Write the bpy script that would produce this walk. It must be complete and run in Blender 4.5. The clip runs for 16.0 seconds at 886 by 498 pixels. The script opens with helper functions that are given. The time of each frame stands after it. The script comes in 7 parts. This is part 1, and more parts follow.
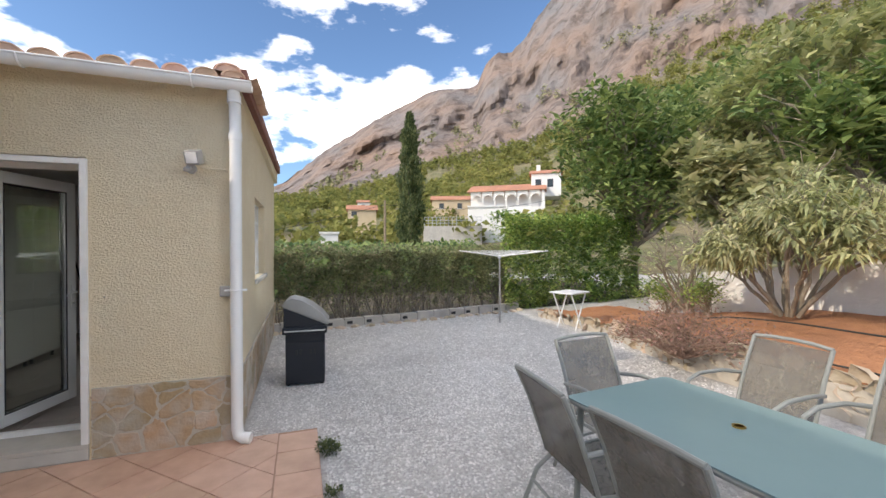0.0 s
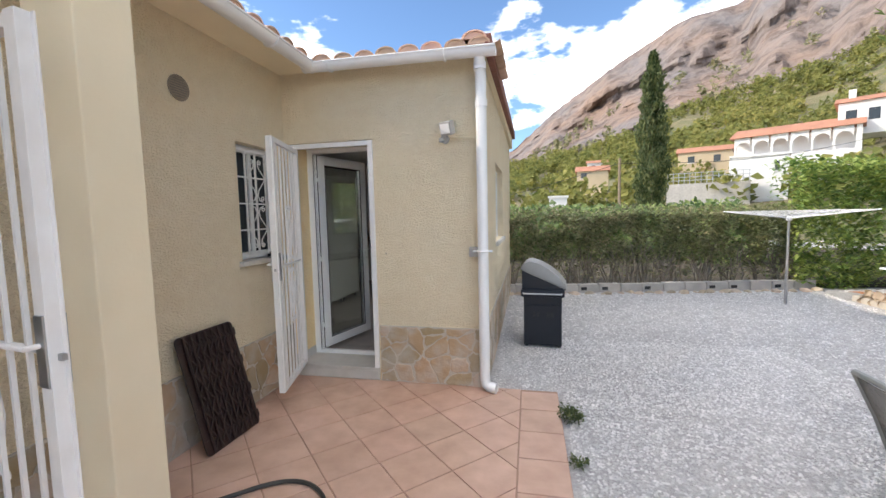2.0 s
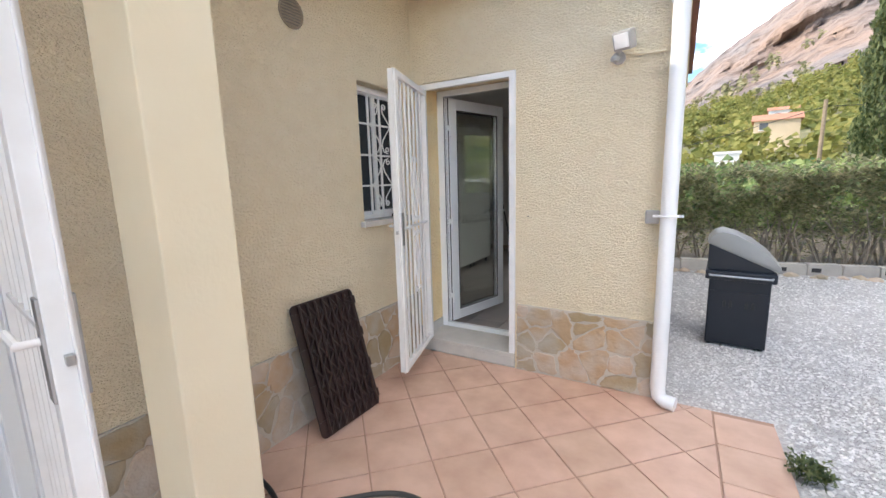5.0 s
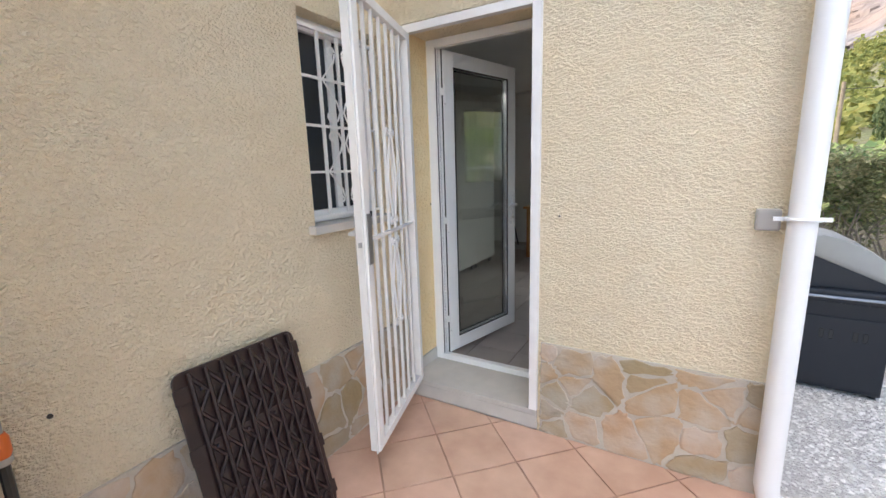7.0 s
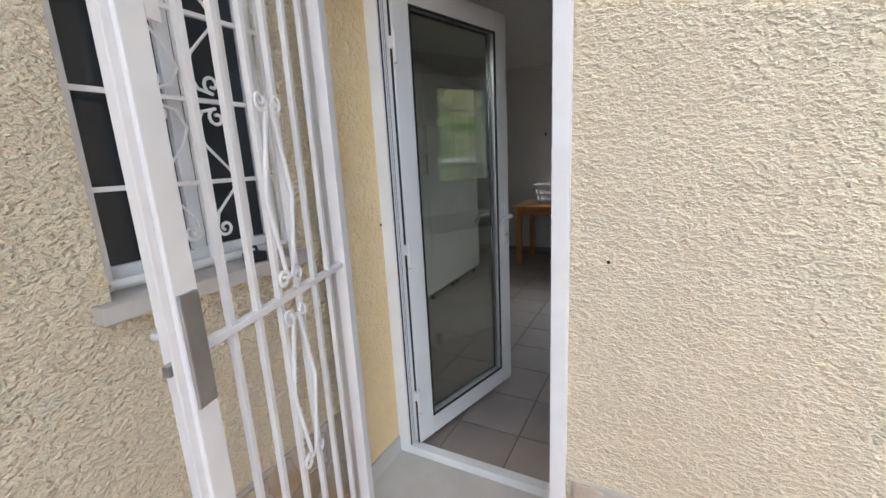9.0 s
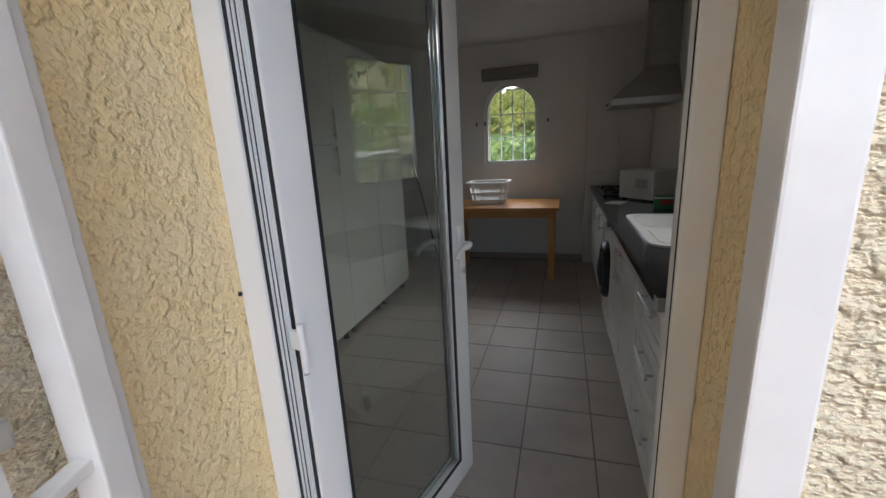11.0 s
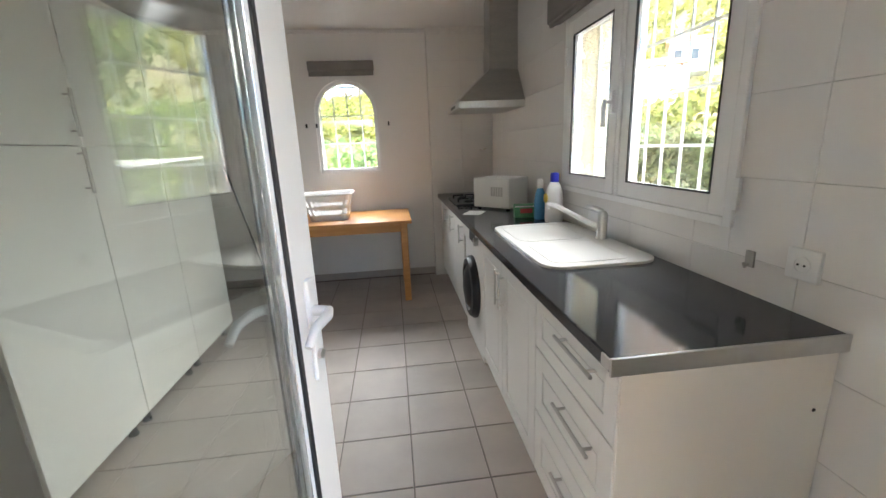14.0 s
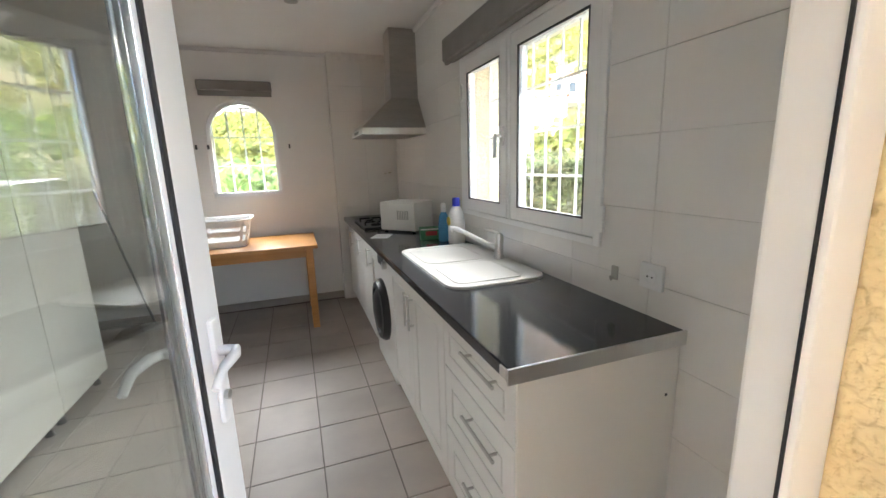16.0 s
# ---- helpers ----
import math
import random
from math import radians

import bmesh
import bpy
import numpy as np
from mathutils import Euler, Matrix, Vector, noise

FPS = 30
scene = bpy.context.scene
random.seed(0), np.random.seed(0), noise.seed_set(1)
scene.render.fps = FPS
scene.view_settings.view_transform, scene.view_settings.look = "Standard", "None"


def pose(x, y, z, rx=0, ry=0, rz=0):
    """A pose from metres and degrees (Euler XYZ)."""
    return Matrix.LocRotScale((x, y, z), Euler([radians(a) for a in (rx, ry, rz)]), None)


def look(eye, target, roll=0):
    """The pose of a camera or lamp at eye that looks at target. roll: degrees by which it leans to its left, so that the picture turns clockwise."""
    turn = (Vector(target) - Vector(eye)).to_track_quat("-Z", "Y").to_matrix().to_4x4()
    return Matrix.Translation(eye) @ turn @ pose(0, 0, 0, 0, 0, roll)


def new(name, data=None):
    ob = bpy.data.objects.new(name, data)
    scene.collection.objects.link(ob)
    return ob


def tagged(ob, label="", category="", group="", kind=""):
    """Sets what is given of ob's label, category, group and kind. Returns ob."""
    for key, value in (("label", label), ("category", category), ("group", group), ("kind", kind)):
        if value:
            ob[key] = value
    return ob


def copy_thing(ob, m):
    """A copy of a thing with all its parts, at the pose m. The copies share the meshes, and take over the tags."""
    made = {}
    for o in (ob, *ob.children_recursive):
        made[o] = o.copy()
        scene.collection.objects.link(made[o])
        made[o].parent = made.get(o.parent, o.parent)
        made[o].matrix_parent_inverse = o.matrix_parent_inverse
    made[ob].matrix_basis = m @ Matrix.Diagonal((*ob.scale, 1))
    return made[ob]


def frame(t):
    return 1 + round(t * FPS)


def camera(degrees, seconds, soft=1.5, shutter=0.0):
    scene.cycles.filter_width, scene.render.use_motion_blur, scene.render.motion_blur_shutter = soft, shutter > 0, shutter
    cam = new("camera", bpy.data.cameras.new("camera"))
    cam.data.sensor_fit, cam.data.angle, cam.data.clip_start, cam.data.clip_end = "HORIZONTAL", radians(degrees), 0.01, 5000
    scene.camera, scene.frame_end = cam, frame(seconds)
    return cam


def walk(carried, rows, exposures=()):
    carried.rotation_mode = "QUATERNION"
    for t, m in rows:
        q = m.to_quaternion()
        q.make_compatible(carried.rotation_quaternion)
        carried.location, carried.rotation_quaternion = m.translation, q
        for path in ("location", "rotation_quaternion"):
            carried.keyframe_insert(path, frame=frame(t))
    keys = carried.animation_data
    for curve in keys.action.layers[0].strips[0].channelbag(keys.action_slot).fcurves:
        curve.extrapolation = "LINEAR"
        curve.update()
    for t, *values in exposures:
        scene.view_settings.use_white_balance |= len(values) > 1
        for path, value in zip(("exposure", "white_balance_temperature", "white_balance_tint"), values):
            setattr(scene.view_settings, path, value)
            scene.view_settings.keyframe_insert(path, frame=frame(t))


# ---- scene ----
cam = camera(94.9, 16.0)
PATH = [
    (0, (2.376, -3.707, 1.383), (3.035, -1.819, 1.378), -0.3),
    (0.5, (2.289, -3.634, 1.38), (2.695, -1.676, 1.324), -0.4),
    (1, (2.248, -3.588, 1.375), (2.391, -1.596, 1.271), -0.8),
    (1.5, (2.248, -3.557, 1.366), (2.116, -1.566, 1.23), -1.1),
    (2, (2.272, -3.524, 1.364), (1.855, -1.575, 1.2), -1.3),
    (2.5, (2.267, -3.504, 1.373), (1.594, -1.63, 1.178), -1.1),
    (3, (2.251, -3.467, 1.365), (1.382, -1.68, 1.142), -1.2),
    (3.5, (2.209, -3.386, 1.355), (1.243, -1.654, 1.099), -1.4),
    (4, (2.122, -3.249, 1.324), (1.131, -1.535, 1.04), -1.6),
    (4.2, (2.08, -3.178, 1.331), (1.091, -1.467, 1.027), -1.6),
    (6.3, (1.677, -2.331, 1.24), (0.675, -0.637, 0.882), -1.5),
    (6.5, (1.618, -2.236, 1.259), (0.62, -0.544, 0.886), -1.7),
    (7, (1.493, -2.015, 1.272), (0.501, -0.321, 0.89), -1.8),
    (7.5, (1.4, -1.771, 1.273), (0.406, -0.079, 0.887), -2.3),
    (8, (1.31, -1.535, 1.281), (0.321, 0.163, 0.908), -2.7),
    (8.2, (1.269, -1.441, 1.288), (0.285, 0.257, 0.904), -2.8),
    (10.3, (0.798, -0.568, 1.325), (0.087, 1.24, 0.854), -3.1),
    (10.5, (0.764, -0.495, 1.328), (0.091, 1.328, 0.856), -3.1),
    (11, (0.698, -0.351, 1.328), (0.142, 1.508, 0.845), -2.9),
    (11.5, (0.628, -0.21, 1.319), (0.218, 1.687, 0.84), -2.9),
    (12, (0.564, -0.091, 1.329), (0.272, 1.829, 0.852), -3.2),
    (12.5, (0.538, 0.016, 1.336), (0.365, 1.95, 0.859), -3.2),
    (13, (0.542, 0.103, 1.33), (0.505, 2.046, 0.855), -3.2),
    (13.5, (0.545, 0.166, 1.319), (0.648, 2.106, 0.842), -2.8),
    (14, (0.538, 0.21, 1.31), (0.757, 2.138, 0.827), -2.4),
    (14.5, (0.519, 0.231, 1.311), (0.79, 2.15, 0.817), -2.1),
    (15, (0.504, 0.218, 1.315), (0.786, 2.141, 0.844), -2.2),
    (15.5, (0.506, 0.196, 1.325), (0.895, 2.103, 0.865), -2.1),
    (16, (0.531, 0.146, 1.35), (1.19, 1.99, 0.942), -1.8),
]
EXPOSURES = [(0, 0.52, 6500, 10), (1.5, 0.78, 6450, 10), (3, 0.88, 6400, 10), (4.2, 1.15, 6350, 10), (6.4, 1.45, 6250, 10), (8.2, 1.48, 6200, 10), (10.4, 1.42, 6150, 10), (11, 1.55, 6250, 10), (12, 2.1, 6450, 10), (13, 2.9, 6500, 10), (14, 3.5, 6450, 10), (14.5, 3.55, 6450, 10), (16, 3.5, 6450, 10)]
walk(cam, [(t, look(e, g, r)) for t, e, g, r in PATH], EXPOSURES)

# ---- light ----
SUN_AZ, SUN_EL = 257.0, 30.0
world = bpy.data.worlds.new("sky")
scene.world = world
world.use_nodes = True
wn, wl = world.node_tree.nodes, world.node_tree.links
wn.clear()
w_out = wn.new("ShaderNodeOutputWorld")
w_bg = wn.new("ShaderNodeBackground")
w_sky = wn.new("ShaderNodeTexSky")
w_sky.sky_type = "NISHITA"
w_sky.sun_disc = False
w_sky.sun_elevation = radians(SUN_EL)
w_sky.sun_rotation = radians(SUN_AZ)
w_sky.dust_density = 0.5
w_sky.ozone_density = 4.0
w_sky.altitude = 600
w_co = wn.new("ShaderNodeTexCoord")
w_map = wn.new("ShaderNodeMapping")
w_map.inputs["Scale"].default_value = (1.0, 1.0, 2.2)
w_map.inputs["Location"].default_value = (0.35, 0.1, 0.62)
w_noise = wn.new("ShaderNodeTexNoise")
w_noise.inputs["Scale"].default_value = 2.1
w_noise.inputs["Detail"].default_value = 7.0
w_noise.inputs["Roughness"].default_value = 0.55
w_ramp = wn.new("ShaderNodeValToRGB")
w_ramp.color_ramp.elements[0].position = 0.53
w_ramp.color_ramp.elements[1].position = 0.80
w_mix = wn.new("ShaderNodeMixRGB")
w_mix.inputs["Color2"].default_value = (60.0, 55.5, 49.5, 1)
wl.new(w_co.outputs["Generated"], w_map.inputs["Vector"])
wl.new(w_map.outputs["Vector"], w_noise.inputs["Vector"])
wl.new(w_noise.outputs["Fac"], w_ramp.inputs["Fac"])
wl.new(w_ramp.outputs["Color"], w_mix.inputs["Fac"])
wl.new(w_sky.outputs["Color"], w_mix.inputs["Color1"])
wl.new(w_mix.outputs["Color"], w_bg.inputs["Color"])
wl.new(w_bg.outputs["Background"], w_out.inputs["Surface"])
w_bg.inputs["Strength"].default_value = 0.15
sun_data = bpy.data.lights.new("sun", "SUN")
sun_data.energy, sun_data.angle, sun_data.color = 2.0, radians(0.6), (1.0, 0.87, 0.70)
sun = new("sun", sun_data)
sd = Vector((math.sin(radians(SUN_AZ)) * math.cos(radians(SUN_EL)), math.cos(radians(SUN_AZ)) * math.cos(radians(SUN_EL)), math.sin(radians(SUN_EL))))
sun.matrix_world = look(sd * 50, (0, 0, 0))


def sky_lamp(name, eye, target, w, h, watts):
    """Daylight falling in through a window opening, slanting down as the sky's light does."""
    d = bpy.data.lights.new(name, "AREA")
    d.shape, d.size, d.size_y, d.energy, d.color, d.spread = "RECTANGLE", w, h, watts, (0.96, 0.98, 1.0), radians(84)
    ob = new(name, d)
    ob.matrix_world = look(eye, target)


sky_lamp("window_daylight", (1.775, 2.0, 1.495), (0.775, 1.96, 0.495), 0.8, 1.15, 1.35)
sky_lamp("arch_daylight", (0.11, 4.75, 1.555), (0.11, 3.75, 0.555), 0.5, 0.6, 1.1)


# ---- materials ----
def mat(name, c1, c2=None, scale=6.0, rough=0.6, bump=0.0, bscale=80.0, metal=0.0, dist=0.01, spec=0.5, stretch=(1, 1, 1), island=0.0, objrand=0.0, coarse=0.5, detail=5.0, thin=0.0):
    """A node material: two colours mixed by noise at two scales, fine relief, and a random shade by piece."""
    m = bpy.data.materials.new(name)
    m.use_nodes = True
    n, l = m.node_tree.nodes, m.node_tree.links
    b = n["Principled BSDF"]
    b.inputs["Roughness"].default_value = rough
    b.inputs["Metallic"].default_value = metal
    b.inputs["Specular IOR Level"].default_value = spec
    geo = n.new("ShaderNodeNewGeometry")
    mp = n.new("ShaderNodeMapping")
    mp.inputs["Scale"].default_value = stretch
    l.new(geo.outputs["Position"], mp.inputs["Vector"])
    if c2 is None:
        c2 = tuple(v * 0.86 for v in c1)
    n1 = n.new("ShaderNodeTexNoise")
    n1.inputs["Scale"].default_value = scale
    n1.inputs["Detail"].default_value = detail
    n2 = n.new("ShaderNodeTexNoise")
    n2.inputs["Scale"].default_value = scale * 0.17
    n2.inputs["Detail"].default_value = 3.0
    l.new(mp.outputs["Vector"], n1.inputs["Vector"])
    l.new(mp.outputs["Vector"], n2.inputs["Vector"])
    mx = n.new("ShaderNodeMix")
    mx.inputs[0].default_value = coarse
    l.new(n1.outputs["Fac"], mx.inputs[2])
    l.new(n2.outputs["Fac"], mx.inputs[3])
    rp = n.new("ShaderNodeValToRGB")
    rp.color_ramp.elements[0].position, rp.color_ramp.elements[1].position = 0.38, 0.62
    rp.color_ramp.elements[0].color = (*c1, 1)
    rp.color_ramp.elements[1].color = (*c2, 1)
    l.new(mx.outputs[0], rp.inputs["Fac"])
    col = rp.outputs["Color"]
    if island or objrand:
        src = geo.outputs["Random Per Island"] if island else n.new("ShaderNodeObjectInfo").outputs["Random"]
        amount = island or objrand
        mr = n.new("ShaderNodeMapRange")
        mr.inputs["To Min"].default_value, mr.inputs["To Max"].default_value = 1 - amount, 1 + amount
        l.new(src, mr.inputs["Value"])
        hs = n.new("ShaderNodeHueSaturation")
        l.new(col, hs.inputs["Color"])
        l.new(mr.outputs["Result"], hs.inputs["Value"])
        mr2 = n.new("ShaderNodeMapRange")
        mr2.inputs["To Min"].default_value, mr2.inputs["To Max"].default_value = 0.5 + amount * 0.07, 0.5 - amount * 0.07
        l.new(src, mr2.inputs["Value"])
        l.new(mr2.outputs["Result"], hs.inputs["Hue"])
        col = hs.outputs["Color"]
    l.new(col, b.inputs["Base Color"])
    if thin:
        tl = n.new("ShaderNodeBsdfTranslucent")
        ms = n.new("ShaderNodeMixShader")
        ms.inputs["Fac"].default_value = thin
        l.new(col, tl.inputs["Color"])
        l.new(b.outputs["BSDF"], ms.inputs[1])
        l.new(tl.outputs["BSDF"], ms.inputs[2])
        l.new(ms.outputs["Shader"], n["Material Output"].inputs["Surface"])
    if bump:
        n3 = n.new("ShaderNodeTexNoise")
        n3.inputs["Scale"].default_value = bscale
        n3.inputs["Detail"].default_value = 3.0
        l.new(mp.outputs["Vector"], n3.inputs["Vector"])
        bp = n.new("ShaderNodeBump")
        bp.inputs["Strength"].default_value = bump
        bp.inputs["Distance"].default_value = dist
        l.new(n3.outputs["Fac"], bp.inputs["Height"])
        l.new(bp.outputs["Normal"], b.inputs["Normal"])
    return m


def glass(name, tint=(0.9, 0.95, 0.93), rough=0.0, ior=1.52):
    m = bpy.data.materials.new(name)
    m.use_nodes = True
    b = m.node_tree.nodes["Principled BSDF"]
    b.inputs["Base Color"].default_value = (*tint, 1)
    b.inputs["Roughness"].default_value = rough
    b.inputs["Transmission Weight"].default_value = 1.0
    b.inputs["IOR"].default_value = ior
    return m


def roughcast(name, c1, c2, knob, depth, squash):
    """Thrown render: rounded knobs of two sizes with pits between, trowelled flat here and there."""
    m = mat(name, c1, c2, 9, 0.88)
    n, l = m.node_tree.nodes, m.node_tree.links
    geo = n.new("ShaderNodeNewGeometry")
    mp = n.new("ShaderNodeMapping")
    mp.inputs["Scale"].default_value = (1, 1, squash)
    l.new(geo.outputs["Position"], mp.inputs["Vector"])
    height = None
    for scale, lo, hi, amount in ((knob, 0.42, 0.66, 1.0), (knob * 2.3, 0.38, 0.68, 0.4), (knob * 0.22, 0.3, 0.7, 0.7)):
        tex = n.new("ShaderNodeTexNoise")
        tex.inputs["Scale"].default_value = scale
        tex.inputs["Detail"].default_value = 2.0
        tex.inputs["Distortion"].default_value = 0.12
        l.new(mp.outputs["Vector"], tex.inputs["Vector"])
        mr = n.new("ShaderNodeMapRange")
        mr.interpolation_type = "SMOOTHSTEP"
        mr.inputs["From Min"].default_value, mr.inputs["From Max"].default_value = lo, hi
        mr.inputs["To Max"].default_value = amount
        l.new(tex.outputs["Fac"], mr.inputs["Value"])
        if height is None:
            height = mr.outputs["Result"]
        else:
            ad = n.new("ShaderNodeMath")
            ad.operation = "ADD"
            l.new(height, ad.inputs[0])
            l.new(mr.outputs["Result"], ad.inputs[1])
            height = ad.outputs[0]
    bp = n.new("ShaderNodeBump")
    bp.inputs["Strength"].default_value = 0.9
    bp.inputs["Distance"].default_value = depth
    l.new(height, bp.inputs["Height"])
    l.new(bp.outputs["Normal"], n["Principled BSDF"].inputs["Normal"])
    return m


STUCCO = roughcast("cream_stucco", (0.88, 0.765, 0.55), (0.84, 0.715, 0.495), 54, 0.009, 1.6)
STUCCO_SMOOTH = mat("cream_render", (0.85, 0.755, 0.555), (0.82, 0.715, 0.51), 4, 0.85, 0.25, 60, dist=0.004)
OCHRE = roughcast("ochre_stucco", (0.89, 0.71, 0.41), (0.85, 0.645, 0.33), 46, 0.0045, 1.0)
PLASTER = mat("white_wall_paint", (0.80, 0.78, 0.75), (0.77, 0.75, 0.72), 3, 0.7, 0.05, 40, dist=0.003)
CEILING = mat("ceiling_paint", (0.74, 0.73, 0.71), (0.71, 0.70, 0.68), 2, 0.8)
WALLTILE = mat("white_glazed_tile", (0.80, 0.78, 0.75), (0.77, 0.75, 0.72), 2, 0.22, 0.03, 6, dist=0.01)
GROUT = mat("pale_grout", (0.76, 0.74, 0.71), None, 20, 0.9)
FLOORTILE = mat("greige_floor_tile", (0.42, 0.365, 0.32), (0.35, 0.305, 0.27), 5, 0.55, 0.05, 30, dist=0.004, objrand=0.06)
DARKGROUT = mat("dark_grout", (0.20, 0.17, 0.15), None, 30, 0.9)
TERRA = mat("terracotta_tile", (0.65, 0.44, 0.33), (0.50, 0.315, 0.225), 6, 0.5, 0.15, 50, dist=0.004, objrand=0.045)
TERRAGROUT = mat("terracotta_grout", (0.44, 0.28, 0.20), (0.38, 0.25, 0.18), 20, 0.95, 0.3, 90, dist=0.004)
STONE = mat("ochre_flagstone", (0.48, 0.44, 0.375), (0.41, 0.29, 0.165), 6.5, 0.8, 0.7, 26, dist=0.014, objrand=0.19, coarse=0.5, detail=8)
MORTAR = mat("grey_mortar", (0.56, 0.51, 0.43), (0.46, 0.41, 0.34), 12, 0.9, 0.4, 70, dist=0.008)
ROOF = mat("clay_roof_tile", (0.68, 0.46, 0.34), (0.54, 0.34, 0.23), 8, 0.8, 0.3, 60, dist=0.006, objrand=0.22)
VERGE = mat("dark_red_verge", (0.22, 0.08, 0.055), (0.16, 0.06, 0.045), 10, 0.7, 0.2, 60)
WHITEPVC = mat("white_pvc", (0.82, 0.82, 0.81), (0.79, 0.79, 0.78), 4, 0.3)
WHITEMETAL = mat("white_painted_iron", (0.82, 0.81, 0.79), (0.76, 0.74, 0.71), 14, 0.38, 0.1, 60, dist=0.003)
GASKET = mat("black_rubber", (0.02, 0.02, 0.022), None, 20, 0.6)
CHROME = mat("brushed_steel", (0.62, 0.61, 0.59), (0.55, 0.54, 0.52), 20, 0.28, metal=1.0)
HOODSTEEL = mat("hood_steel", (0.46, 0.44, 0.41), (0.40, 0.385, 0.36), 30, 0.3, metal=1.0, stretch=(1, 1, 6))
ZINC = mat("galvanised_steel", (0.5, 0.5, 0.5), None, 30, 0.45, metal=1.0)
SLAB = mat("grey_marble_sill", (0.56, 0.53, 0.48), (0.47, 0.45, 0.41), 8, 0.5, 0.1, 50, dist=0.004)
GRAVELBED = mat("gravel_bed", (0.62, 0.60, 0.57), (0.44, 0.42, 0.40), 38, 0.95, 0.9, 70, dist=0.03, coarse=0.35)
PEBBLE = mat("pale_limestone_pebble", (0.70, 0.68, 0.65), (0.56, 0.545, 0.52), 30, 0.9, island=0.3)
SOIL = mat("orange_soil", (0.48, 0.22, 0.10), (0.36, 0.16, 0.075), 5, 0.95, 0.9, 25, dist=0.05)
LITTER = mat("leaf_litter", (0.10, 0.08, 0.05), (0.055, 0.045, 0.03), 9, 0.95, 0.9, 40, dist=0.03)
WHITEWASH = mat("whitewashed_wall", (0.80, 0.78, 0.74), (0.66, 0.63, 0.58), 2.5, 0.85, 0.3, 20, dist=0.02)
CONCRETE = mat("grey_concrete", (0.50, 0.47, 0.42), (0.38, 0.355, 0.32), 5, 0.9, 0.4, 50, dist=0.01, objrand=0.08)
ROCK = mat("garden_stone", (0.56, 0.47, 0.36), (0.42, 0.33, 0.23), 8, 0.9, 0.6, 30, dist=0.02, objrand=0.2)
DARKLAM = mat("charcoal_worktop", (0.035, 0.036, 0.04), (0.022, 0.023, 0.026), 120, 0.1, coarse=0.1)
CABWHITE = mat("white_cabinet_front", (0.80, 0.79, 0.76), (0.785, 0.775, 0.745), 2, 0.3)
CABSIDE = mat("cream_side_panel", (0.84, 0.805, 0.745), (0.825, 0.79, 0.73), 2, 0.45)
CABTALL = mat("gloss_white_cabinet", (0.74, 0.73, 0.68), (0.72, 0.71, 0.66), 2, 0.42)
CERAMIC = mat("white_composite_sink", (0.70, 0.68, 0.64), (0.68, 0.66, 0.62), 3, 0.3)
PINE = mat("varnished_pine", (0.56, 0.27, 0.075), (0.44, 0.195, 0.05), 9, 0.32, 0.08, 60, dist=0.003, stretch=(0.5, 6, 6))
BLACK = mat("black_plastic", (0.012, 0.013, 0.015), (0.02, 0.02, 0.022), 10, 0.4)
DARKMETAL = mat("black_enamelled_metal", (0.006, 0.009, 0.016), (0.011, 0.014, 0.022), 6, 0.48)
GREYLID = mat("grey_lid_paint", (0.30, 0.30, 0.29), (0.25, 0.25, 0.24), 6, 0.45)
BROWNMAT = mat("dark_brown_plastic", (0.034, 0.018, 0.017), (0.022, 0.012, 0.012), 12, 0.34, 0.2, 90, dist=0.003)
HOSE = mat("dark_hose", (0.020, 0.021, 0.019), (0.030, 0.031, 0.028), 30, 0.5)
ORANGE = mat("orange_plastic", (0.75, 0.17, 0.03), None, 10, 0.45)
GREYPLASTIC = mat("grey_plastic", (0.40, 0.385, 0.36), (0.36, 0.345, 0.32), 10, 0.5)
CHAIRFRAME = mat("grey_green_frame", (0.27, 0.28, 0.26), (0.24, 0.25, 0.23), 10, 0.42)
MESHFABRIC = mat("grey_sling_mesh", (0.20, 0.19, 0.165), (0.165, 0.155, 0.135), 40, 0.75, 0.5, 500, dist=0.002)
TABLEGLASS = mat("frosted_blue_green_glass", (0.25, 0.345, 0.355), (0.22, 0.31, 0.32), 2, 0.2)
BRASS = mat("brass", (0.55, 0.36, 0.10), None, 20, 0.35, metal=1.0)
GREYBLIND = mat("grey_blind_fabric", (0.24, 0.225, 0.21), (0.21, 0.195, 0.18), 8, 0.85, 0.2, 300, dist=0.002)
BLUECAP = mat("blue_cap", (0.02, 0.03, 0.42), None, 10, 0.35)
BLUEBOTTLE = mat("blue_liquid_bottle", (0.10, 0.32, 0.55), (0.08, 0.26, 0.48), 10, 0.25)
YELLOW = mat("yellow_label", (0.80, 0.55, 0.05), None, 10, 0.5)
GREENBOX = mat("green_carton", (0.05, 0.22, 0.10), (0.10, 0.30, 0.14), 30, 0.5)
REDLABEL = mat("red_print", (0.5, 0.05, 0.05), None, 20, 0.5)
PAPER = mat("white_paper", (0.85, 0.84, 0.82), None, 10, 0.8)
REDMAT = mat("dark_red_mat", (0.10, 0.025, 0.02), (0.07, 0.018, 0.015), 20, 0.95, 0.4, 200)
BARK = mat("grey_bark", (0.30, 0.25, 0.19), (0.20, 0.165, 0.12), 14, 0.9, 0.7, 40, dist=0.02)
DRYTWIG = mat("dry_twig", (0.36, 0.24, 0.18), (0.26, 0.17, 0.125), 14, 0.9)
LEAF_HEDGE = mat("hedge_leaf", (0.21, 0.23, 0.095), (0.33, 0.30, 0.165), 2.2, 0.6, island=0.45, thin=0.4)
